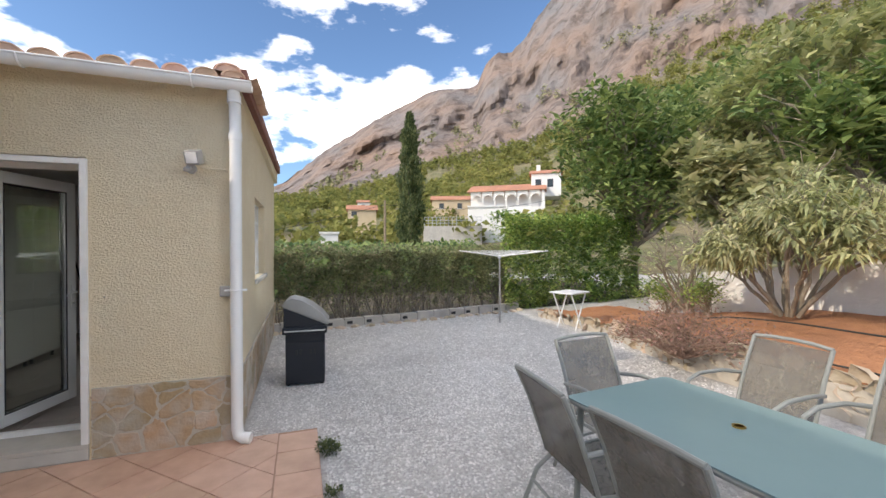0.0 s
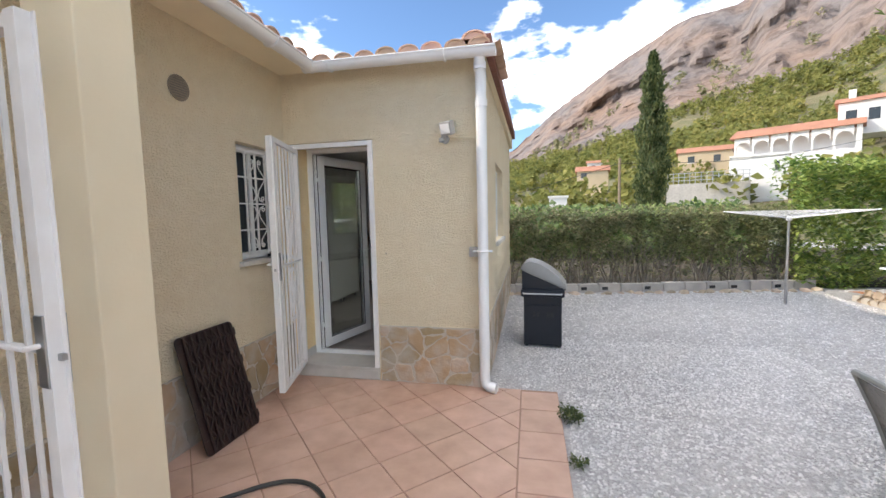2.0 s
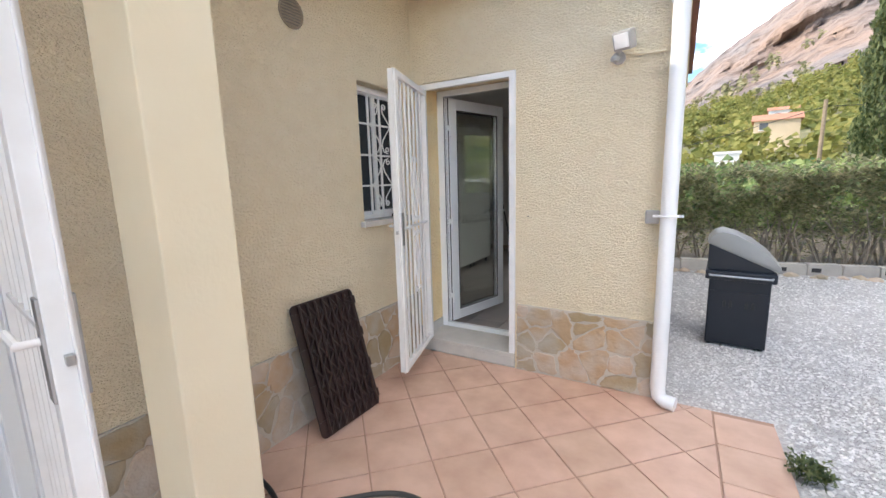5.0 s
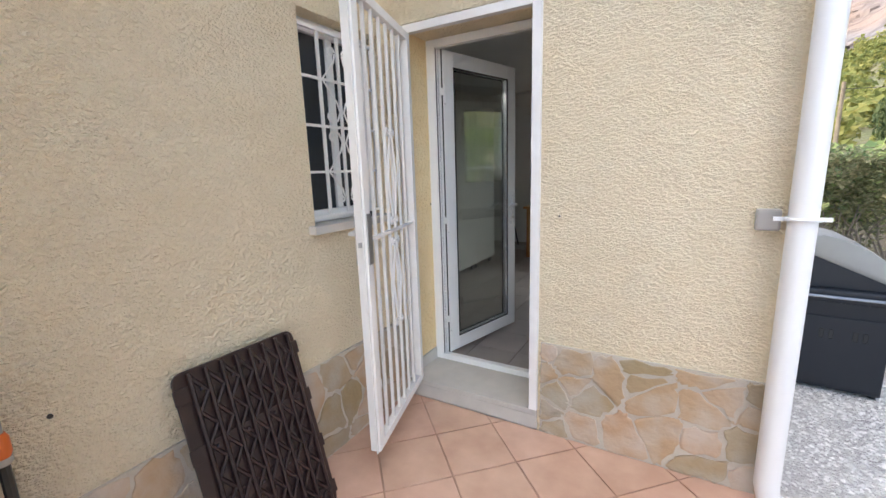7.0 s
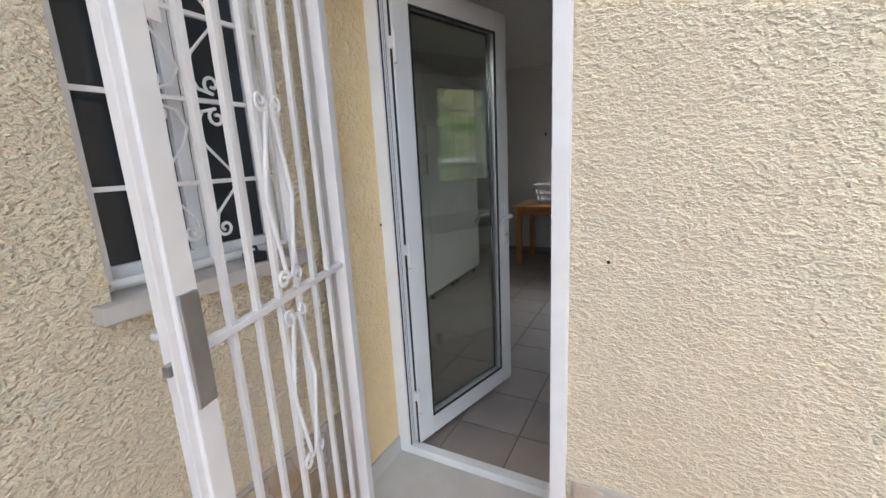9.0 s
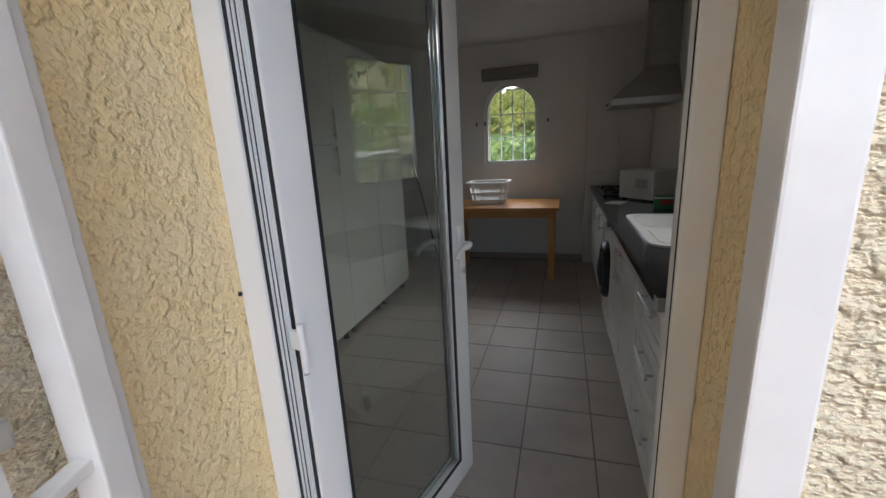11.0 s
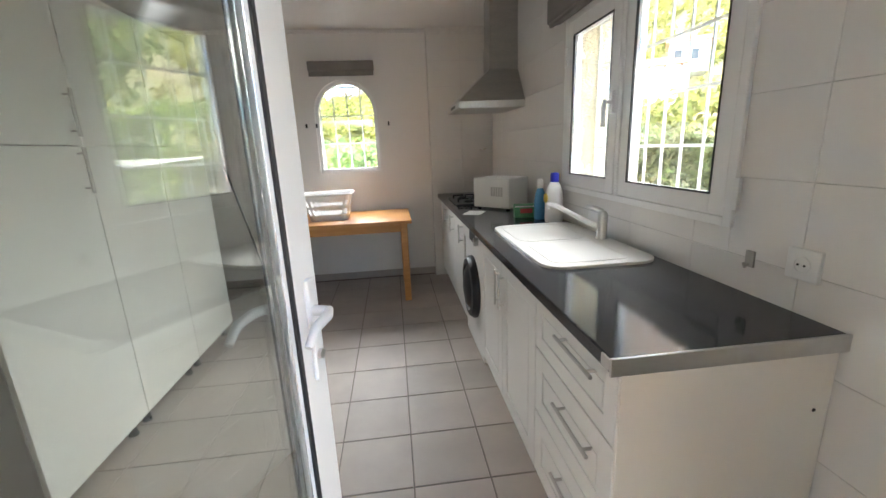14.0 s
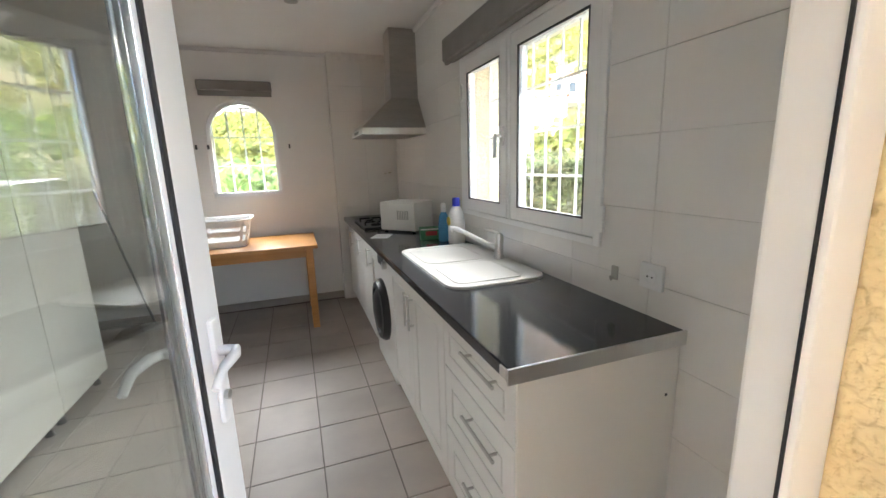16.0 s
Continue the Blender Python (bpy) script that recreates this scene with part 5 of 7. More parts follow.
# tap and hose
tp = thing("garden_tap", "weathered wall tap with an orange hose connector", "tap")
part("body", Shape().tube([(0.0, -1.80, 0.715), (0.05, -1.80, 0.715), (0.07, -1.80, 0.70), (0.07, -1.80, 0.665)], 0.014, 10), ZINC, tp, smooth=True)
part("lever", Shape().tube([(0.045, -1.80, 0.735), (0.05, -1.84, 0.745), (0.055, -1.90, 0.715)], 0.005, 6), ZINC, tp, smooth=True)
part("connector", Shape().lathe([(0.018, 0.60), (0.022, 0.61), (0.022, 0.65), (0.016, 0.665)], 0.07, -1.80, 14), ORANGE, tp, smooth=True)
part("collar", Shape().lathe([(0.016, 0.58), (0.02, 0.585), (0.02, 0.60)], 0.07, -1.80, 14), GREYPLASTIC, tp, smooth=True)
hs = thing("garden_hose", "dark garden hose coiled on the wall and trailing over the terrace", "hose")
part("feed", Shape().tube([(0.07, -1.80, 0.585), (0.072, -1.80, 0.45), (0.075, -1.815, 0.30), (0.08, -1.86, 0.18), (0.09, -1.92, 0.14), (0.10, -2.0, 0.18)], 0.0125, 8), HOSE, hs, smooth=True)
for i in range(7):
    cy, cz, a, b = -1.955 + 0.008 * (i % 3), 0.42 + 0.012 * i, 0.055 + 0.008 * i, 0.36 + 0.02 * i
    part("coil", Shape().tube([(0.04 + 0.022 * (i % 3), cy + a * math.cos(q * math.pi / 12), cz + b * math.sin(q * math.pi / 12)) for q in range(24)], 0.0125, 8, True), HOSE, hs, smooth=True)
part("hanger", Shape().tube([(0.0, -1.955, 0.84), (0.10, -1.955, 0.86), (0.105, -1.955, 0.90)], 0.007, 6), ZINC, hs, smooth=True)
trail = [(0.16, -1.86, 0.06), (0.22, -1.80, T + 0.04), (0.30, -1.80, T + 0.016), (0.45, -1.86, T + 0.015), (0.60, -1.74, T + 0.015), (0.81, -1.54, T + 0.015), (0.98, -1.50, T + 0.015), (1.12, -1.56, T + 0.015), (1.22, -1.68, T + 0.015), (1.29, -1.86, T + 0.015), (1.24, -2.15, T + 0.015), (0.95, -2.5, T + 0.015)]
for _ in range(3):
    tv = [Vector(p) for p in trail]
    trail = [tv[0]] + [a.lerp(b, f) for a, b in zip(tv, tv[1:]) for f in (0.25, 0.75)] + [tv[-1]]
part("trail", Shape().tube(trail, 0.0125, 8), HOSE, hs, smooth=True)

# gas barbecue beside the side wall
gr = thing("gas_barbecue", "black trolley barbecue with a half-open grey lid on the gravel", "barbecue", m=pose(2.18, 1.27, G + 0.004, 0, 0, -4))
part("cabinet", box(0.02, 0.0, 0.02, 0.45, 0.40, 0.60), DARKMETAL, gr, bevel=0.008)
part("door", box(0.03, -0.012, 0.05, 0.44, 0.0, 0.50), DARKMETAL, gr, bevel=0.004)
for x in (0.13, 0.175, 0.285, 0.33):
    part("vent", box(x, -0.014, 0.36, x + 0.022, -0.012, 0.42), BLACK, gr, bevel=0.003)
part("tray", box(-0.01, -0.05, 0.60, 0.48, 0.42, 0.68), DARKMETAL, gr, bevel=0.012)
part("rail", Shape().tube([(0.02, -0.05, 0.645), (0.02, -0.085, 0.645), (0.45, -0.085, 0.645), (0.45, -0.05, 0.645)], 0.009, 8), CHROME, gr, "chrome towel rail", smooth=True)
lidp = [(-0.02, 0.92), (0.02, 0.985), (0.09, 1.01), (0.19, 0.985), (0.31, 0.92), (0.42, 0.83), (0.50, 0.73), (0.505, 0.69), (0.47, 0.69)]
part("lid", Shape().prism([(x, 0.0, z) for x, z in lidp] + [(0.0, 0.0, 0.90)], (0, 0.42, 0)), GREYLID, gr, "dull grey domed lid", bevel=0.02, smooth=True)
part("hood_side", Shape().prism([(0.0, 0.012, 0.68), (0.46, 0.012, 0.68), (0.46, 0.012, 0.70), (0.0, 0.012, 0.90)], (0, 0.396, 0)), DARKMETAL, gr, bevel=0.004)
for x, y in ((0.05, 0.04), (0.42, 0.04), (0.05, 0.36), (0.42, 0.36)):
    part("foot", Shape().lathe([(0.02, 0), (0.02, 0.02)], x, y, 10), BLACK, gr)

# ---- patio table and chairs ----
TM = pose(4.24, -2.42, G, 0, 0, 5)
pt_ = thing("patio_table", "rectangular patio table with a frosted blue-green glass top", "patio table", m=TM)
HW, HL = 0.41, 0.68
part("glass_top", Shape().prism([(x, y, 0.742) for x, y in slab_round(-HW, -HL, HW, HL, 0.04, 4)], (0, 0, 0.008)), TABLEGLASS, pt_, bevel=0.002)
part("rim_frame", Shape().tube([(x, y, 0.728) for x, y in slab_round(-HW + 0.012, -HL + 0.012, HW - 0.012, HL - 0.012, 0.04, 4)], 0.013, 8, True).box(-HW + 0.02, -0.015, 0.715, HW - 0.02, 0.015, 0.738), CHAIRFRAME, pt_, smooth=True)
for sx in (-1, 1):
    for sy in (-1, 1):
        part("leg", Shape().tube([(sx * (HW - 0.05), sy * (HL - 0.07), 0.72), (sx * (HW - 0.04), sy * (HL - 0.05), 0.3), (sx * (HW - 0.03), sy * (HL - 0.04), 0.0)], 0.018, 10), CHAIRFRAME, pt_, smooth=True)
part("umbrella_ring", Shape().lathe([(0.028, 0.7505), (0.028, 0.757), (0.018, 0.757), (0.018, 0.7505)], 0.04, 0.03, 16), BRASS, pt_, smooth=True)


def sling_chair(m, label):
    """A stacking garden armchair: it faces +x, its seat middle over its origin."""
    c = thing("patio_chair", label, "garden chair", "chairs round the patio table", m=m)
    w = 0.25
    part("seat", Shape().prism([(-0.20, -w, 0.40), (0.0, -w, 0.385), (0.22, -w, 0.42), (0.22, -w, 0.426), (0.0, -w, 0.391), (-0.20, -w, 0.406)], (0, 2 * w, 0)), MESHFABRIC, c)
    back = [(-0.205, 0.41), (-0.24, 0.55), (-0.30, 0.72), (-0.375, 0.885)]
    part("backrest", Shape().prism([(x, -w + 0.01, z) for x, z in back] + [(x - 0.006, -w + 0.01, z) for x, z in back[::-1]], (0, 2 * w - 0.02, 0)), MESHFABRIC, c)
    for s in (-1, 1):
        y = s * w
        part("back_post", Shape().tube([(0.24, y, 0.42), (0.0, y, 0.39), (-0.19, y, 0.40), (-0.24, y, 0.55), (-0.30, y, 0.72), (-0.38, y, 0.90)], 0.0135, 8), CHAIRFRAME, c, smooth=True)
        part("arm", Shape().tube([(-0.265, y + s * 0.015, 0.62), (-0.1, y + s * 0.045, 0.645), (0.12, y + s * 0.05, 0.64), (0.23, y + s * 0.045, 0.60), (0.27, y + s * 0.04, 0.45), (0.29, y + s * 0.04, 0.0)], 0.0145, 8), CHAIRFRAME, c, smooth=True)
        part("rear_leg", Shape().tube([(-0.10, y + s * 0.02, 0.395), (-0.24, y + s * 0.03, 0.28), (-0.36, y + s * 0.035, 0.0)], 0.0135, 8), CHAIRFRAME, c, smooth=True)
    part("top_bar", Shape().tube([(-0.38, -w, 0.90), (-0.392, -w / 2, 0.912), (-0.395, 0, 0.915), (-0.392, w / 2, 0.912), (-0.38, w, 0.90)], 0.0135, 8), CHAIRFRAME, c, smooth=True)
    part("cross_bar", Shape().tube([(0.10, -w, 0.375), (0.10, w, 0.375)], 0.010, 8), CHAIRFRAME, c, smooth=True)
    part("rear_bar", Shape().tube([(-0.27, -w - 0.03, 0.22), (-0.27, w + 0.03, 0.22)], 0.009, 8), CHAIRFRAME, c, smooth=True)
    return c


CL = "grey-green garden armchair with a dark mesh sling at the patio table"
chair = sling_chair(pose(3.90, -1.92, G + 0.002, 0, 0, -5), CL)
for m in (pose(3.92, -2.52, G + 0.002, 0, 0, 3), pose(4.42, -1.52, G + 0.002, 0, 0, -84), pose(5.28, -1.78, G + 0.002, 0, 0, 178), pose(5.30, -2.50, G + 0.002, 0, 0, 175)):
    copy_thing(chair, m)

# ---- drying line and folding table ----
ra = thing("rotary_clothes_line", "white rotary clothes line standing in the gravel", "clothes line", m=pose(6.32, 3.98, G))
part("pole", Shape().tube([(0, 0, 0), (0, 0, 0.7), (0, 0, 1.40)], [0.022, 0.022, 0.017], 10), ZINC, ra, smooth=True)
part("hub", Shape().lathe([(0.035, 1.36), (0.04, 1.38), (0.04, 1.42), (0.02, 1.43)], 0, 0, 12), WHITEPVC, ra, smooth=True)
tips = []
for k in range(4):
    a = radians(28 + 90 * k)
    tip = (1.12 * math.cos(a), 1.12 * math.sin(a), 1.52)
    tips.append(tip)
    part("arm", Shape().tube([(0, 0, 1.40), tip], [0.013, 0.009], 8), WHITEPVC, ra, smooth=True)
for f in (0.3, 0.45, 0.6, 0.75, 0.88, 0.98):
    part("line", Shape().tube([(x * f, y * f, 1.40 + (z - 1.40) * f) for x, y, z in tips], 0.003, 5, True), PAPER, ra)
ft = thing("folding_table", "small white folding table on crossed legs", "folding table", m=pose(7.30, 2.95, G + 0.002, 0, 0, 20))
part("tabletop", Shape().prism([(x, y, 0.70) for x, y in slab_round(-0.33, -0.26, 0.33, 0.26, 0.05, 4)], (0, 0, 0.022)), WHITEPVC, ft, bevel=0.005)
for y in (-0.2, 0.2):
    for s in (-1, 1):
        part("leg", Shape().tube([(s * 0.26, y + s * 0.012, 0.70), (-s * 0.10, y + s * 0.012, 0.0)], 0.013, 8), WHITEPVC, ft, smooth=True)

# ---- kerb, raised bed, white wall ----
def kerb_y(x):
    return 4.93 + 0.166 * (x - 4.61)


KA = math.degrees(math.atan(0.166))
kerb = structure("kerb", Shape().prism([(-1.5, kerb_y(-1.5) + 0.03, G - 0.1), (7.6, kerb_y(7.6) + 0.03, G - 0.1), (7.6, kerb_y(7.6) + 0.12, G - 0.1), (-1.5, kerb_y(-1.5) + 0.12, G - 0.1)], (0, 0, 0.22)), CONCRETE, "low kerb of grey concrete blocks under the hedge", "kerb")
rk = random.Random(8)
x = 1.2
while x < 7.5:
    w = 0.40
    part("kerb_block", box(0.008, 0.0, 0.0, w - 0.008, 0.15, 0.19), CONCRETE, kerb, bevel=0.008, m=pose(x, kerb_y(x), G - 0.02 + rk.uniform(-0.012, 0.012), 0, 0, KA + rk.uniform(-1.5, 1.5)))
    if rk.random() < 0.4:
        # a thin black plate on the face, for the shade in a block's hollow
        part("hole", box(0.05, -0.004, 0.05, 0.16, 0.001, 0.11), BLACK, kerb, m=pose(x, kerb_y(x), G, 0, 0, KA))
    x += w


structure("hedge_bed", Shape().prism([(-3.0, kerb_y(-3.0) + 0.11, G - 0.1), (14.0, kerb_y(14.0) + 0.11, G - 0.1), (14.0, kerb_y(14.0) + 8.0, G - 0.1), (-3.0, kerb_y(-3.0) + 8.0, G - 0.1)], (0, 0, 0.125)), LITTER, "dark bed of soil and leaf litter under the hedge", "planting bed")


def pebble_shape(r, rng, flat=0.6):
    """An uneven little stone."""
    s = Shape()
    ph = [rng.uniform(0.75, 1.2) for _ in range(14)]
    v = [(0, 0, r * flat)]
    for k in range(6):
        a = k * math.pi / 3
        v.append((r * 0.8 * ph[k] * math.cos(a), r * 0.8 * ph[k] * math.sin(a), r * flat * 0.45))
    for k in range(6):
        a = k * math.pi / 3 + 0.4
        v.append((r * ph[k + 6] * math.cos(a), r * ph[k + 6] * math.sin(a), -r * flat * 0.35))
    f = [(0, 1 + k, 1 + (k + 1) % 6) for k in range(6)]
    for k in range(6):
        f += [(1 + k, 7 + k, 1 + (k + 1) % 6), (1 + (k + 1) % 6, 7 + k, 7 + (k + 1) % 6)]
    return s.add(v, f)


stone_meshes = [pebble_shape(1.0, rk, 0.55).mesh("edging_stone", ROCK, True) for _ in range(8)]
edging = thing("edging_stones", "loose pale stones along the foot of the kerb", "stones", kind="stuff")
x = 1.0
while x < 7.6:
    s = rk.uniform(0.04, 0.10)
    ob = new("edging_stone", rk.choice(stone_meshes))
    ob.parent = edging
    ob.matrix_basis = pose(x, kerb_y(x) - rk.uniform(0.06, 0.2), G + s * 0.15, rk.uniform(-15, 15), rk.uniform(-15, 15), rk.uniform(0, 360)) @ Matrix.Diagonal((s * 1.3, s, s, 1))
    x += s * rk.uniform(1.6, 3.2)


def bed_x(y):
    """The front line of the raised bed."""
    return 6.95 + (0.5 * min(max((y - 0.3) / 1.8, 0), 1))


def bed_top(y):
    return 0.15 - 0.22 * min(max((y - 0.5) / 2.0, 0), 1)


def wall_foot(y):
    return min(max(0.48 - 0.15 * (y + 0.38), -0.1), 1.1)


bed = Shape()
nx, ny = 22, 60
bv = []
for j in range(ny + 1):
    y = -6.0 + 10.6 * j / ny
    for i in range(nx + 1):
        f = i / nx
        x = bed_x(y) + 0.12 + (10.05 - bed_x(y) - 0.12) * f
        z = bed_top(y) - 0.02 + (wall_foot(y) - bed_top(y)) * f ** 0.9 + 0.07 * noise.noise((x * 1.1, y * 1.1, 3)) + 0.03 * noise.noise((x * 4, y * 4, 1))
        bv.append((x, y, z))
bf = [(j * (nx + 1) + i, j * (nx + 1) + i + 1, (j + 1) * (nx + 1) + i + 1, (j + 1) * (nx + 1) + i) for j in range(ny) for i in range(nx)]
soil = structure("soil_bed", bed.add(bv, bf), SOIL, "raised bed of bare orange soil", "soil", smooth=True)
rw = Shape()
for j in range(24):
    y0, y1 = -6.0 + 10.4 * j / 24, -6.0 + 10.4 * (j + 1) / 24
    rw.prism([(bed_x(y0) + 0.06, y0, G - 0.1), (bed_x(y0) + 0.26, y0, G - 0.1), (bed_x(y0) + 0.26, y0, bed_top(y0) - 0.03), (bed_x(y0) + 0.06, y0, bed_top(y0) - 0.03)], (bed_x(y1) - bed_x(y0), y1 - y0, 0))
retaining = structure("bed_wall", rw, MORTAR, "low dry-stone wall holding the raised bed", "stone wall")
rs = random.Random(21)
y = -5.0
while y < 4.3:
    h = bed_top(y) - G
    z = G + 0.03
    step = rs.uniform(0.14, 0.26)
    while z < bed_top(y) + 0.04:
        s = rs.uniform(0.065, 0.12)
        ob = new("wall_stone", rs.choice(stone_meshes))
        ob.parent = retaining
        ob.matrix_basis = pose(bed_x(y) + 0.08 + rs.uniform(-0.03, 0.03), y + rs.uniform(-0.06, 0.06), z + s * 0.3, rs.uniform(-25, 25), 90 + rs.uniform(-20, 20), rs.uniform(-20, 20)) @ Matrix.Diagonal((s, s * 1.35, s * 1.1, 1))
        z += s * 1.15
    y += step
ww = Shape()
for j in range(20):
    y0, y1 = -7.0 + 10.6 * j / 20, -7.0 + 10.6 * (j + 1) / 20
    ww.add(
        [(10.0, y0, -0.5), (10.2, y0, -0.5), (10.2, y1, -0.5), (10.0, y1, -0.5), (10.0, y0, 1.14 - 0.118 * y0), (10.2, y0, 1.14 - 0.118 * y0), (10.2, y1, 1.14 - 0.118 * y1), (10.0, y1, 1.14 - 0.118 * y1)],
        [(4, 5, 6, 7), (0, 3, 7, 4), (1, 5, 6, 2)])
structure("garden_wall", ww, WHITEWASH, "whitewashed sloping garden wall behind the bed", "garden wall")
tagged(part("irrigation_pipe", Shape().tube([(7.25 + 0.1 * math.sin(k * 0.8), 1.2 - 0.3 * k, bed_top(1.2 - 0.3 * k) + 0.05 + 0.03 * math.sin(k * 1.7)) for k in range(20)], 0.012, 6).tube([(8.1 + 0.15 * math.sin(k * 0.6), 0.8 - 0.3 * k, 0.30 + 0.06 * k ** 0.5) for k in range(16)], 0.012, 6), HOSE), "black irrigation pipe lying on the soil", "pipe")

# ---- planting ----
def limb(s, a, b, r0, r1, rng, n=5, bend=0.12):
    """A crooked tapering branch from a to b."""
    a, b = Vector(a), Vector(b)
    L = (b - a).length
    pts, rad = [], []
    for i in range(n + 1):
        f = i / n
        j = 0 if i in (0,) else bend * L * 0.35
        pts.append(a.lerp(b, f) + Vector((rng.uniform(-j, j), rng.uniform(-j, j), rng.uniform(-j, j) + bend * L * 0.5 * math.sin(math.pi * f))))
        rad.append(r0 + (r1 - r0) * f)
    s.tube(pts, rad, 6)
    return pts


def hedge(name, label, x0, x1, d0, d1, z0, ztop, count, size, material, seed, stems, bare=True):
    """A clipped hedge along the kerb line: stems below, leaves in uneven clumps."""
    rng = random.Random(seed)
    h = thing(name, label, "hedge")
    st = Shape()
    for _ in range(stems):
        x = rng.uniform(x0, x1)
        y = kerb_y(x) + rng.uniform(d0, d0 + 0.25)
        base = (x, y, G)
        for _ in range(rng.randint(2, 4)):
            limb(st, base, (x + rng.uniform(-0.3, 0.3), y + rng.uniform(-0.15, 0.3), z0 + rng.uniform(0.3, 0.8)), 0.018, 0.006, rng, 4, 0.18)
    quick("woody_growth", st, BARK, h)
    pts = []
    while len(pts) < count:
        x = rng.uniform(x0, x1)
        top = ztop + 0.10 * noise.noise((x * 1.3, 0, seed)) + 0.05 * noise.noise((x * 5, 1, seed))
        front = rng.random() < 0.62
        f = rng.random() ** (0.5 if bare and front else 1.0)
        z = z0 + (top - z0) * f
        d = d0 + (rng.random() ** 2) * 0.3 + (0.22 * noise.noise((x * 2.2, z * 2.2, seed))) if front else rng.uniform(d0, d1)
        y = kerb_y(x) + d
        if noise.noise((x * 3.1, d * 3.1, z * 3.1)) < -0.22:
            continue
        if bare and front and z < z0 + 0.35 and rng.random() < 0.65:
            continue
        pts.append((x, y, z))
    for _ in range(count // 12):
        x = rng.uniform(x0, x1)
        pts.append((x, kerb_y(x) + rng.uniform(d0, d1), ztop + 0.06 + 0.10 * noise.noise((x * 1.3, 0, seed)) + rng.uniform(-0.06, 0.10)))
    quick("foliage", leaves(pts, size, rng, 0.5), material, h)
    return h


hedge("oleander_hedge", "thinning clipped hedge with bare stems behind the kerb", 1.2, 7.4, 0.22, 1.05, 0.0, 1.28, 20000, 0.085, LEAF_HEDGE, 3, 46)
hedge("ivy_hedge", "tall dense ivy-covered hedge at the yard's corner", 7.2, 12.4, 0.0, 1.1, -0.2, 2.15, 18000, 0.12, LEAF_IVY, 5, 6, False)


def crown(points_n, blobs, rng):
    """Leaf places on and inside a set of ellipsoids (x, y, z, rx, ry, rz), with gaps."""
    pts = []
    while len(pts) < points_n:
        bx, by, bz, rx, ry, rz = rng.choice(blobs)
        u = Vector((rng.gauss(0, 1), rng.gauss(0, 1), rng.gauss(0, 1))).normalized() * (rng.random() ** 0.25)
        p = (bx + u.x * rx, by + u.y * ry, bz + u.z * rz)
        if noise.noise((p[0] * 1.1, p[1] * 1.1, p[2] * 1.1)) < -0.12:
            continue
        pts.append(p)
    return pts


def tree(name, label, base, blobs, n, size, aspect, material, seed, trunk_r, stems=1, droop=0.0, spread=0.25, fork=0.35):
    """A tapered trunk or several stems, limbs into every clump, and a crown of leaves."""
    rng = random.Random(seed)
    t = thing(name, label, "tree" if stems == 1 else "shrub")
    s = Shape()
    b = Vector(base)
    for k in range(stems):
        a = 2 * math.pi * k / max(stems, 1) + rng.uniform(-0.3, 0.3)
        root = b + (Vector((math.cos(a), math.sin(a), 0)) * trunk_r * 1.5 if stems > 1 else Vector((0, 0, 0)))
        own = blobs[k::stems] if stems > 1 else blobs
        c = sum((Vector(q[:3]) for q in own), Vector()) / len(own) if own else b + Vector((0, 0, 1))
        fk = b.lerp(c, fork) if stems > 1 else Vector((b.x, b.y, b.z + (c.z - b.z) * fork))
        limb(s, root, fk, trunk_r, trunk_r * 0.7, rng, 5, 0.06)
        for q in own:
            tip = Vector(q[:3])
            pts = limb(s, fk, tip, trunk_r * 0.6, trunk_r * 0.15, rng, 5, 0.12)
            for _ in range(5):
                e = tip + Vector((rng.uniform(-q[3], q[3]), rng.uniform(-q[4], q[4]), rng.uniform(-0.3, 1) * q[5])) * 0.75
                limb(s, pts[3], e, trunk_r * 0.22, trunk_r * 0.06, rng, 4, 0.15)
    quick("trunk", s, BARK, t)
    quick("crown", leaves(crown(n, blobs, rng), size, rng, aspect, droop), material, t)
    return t


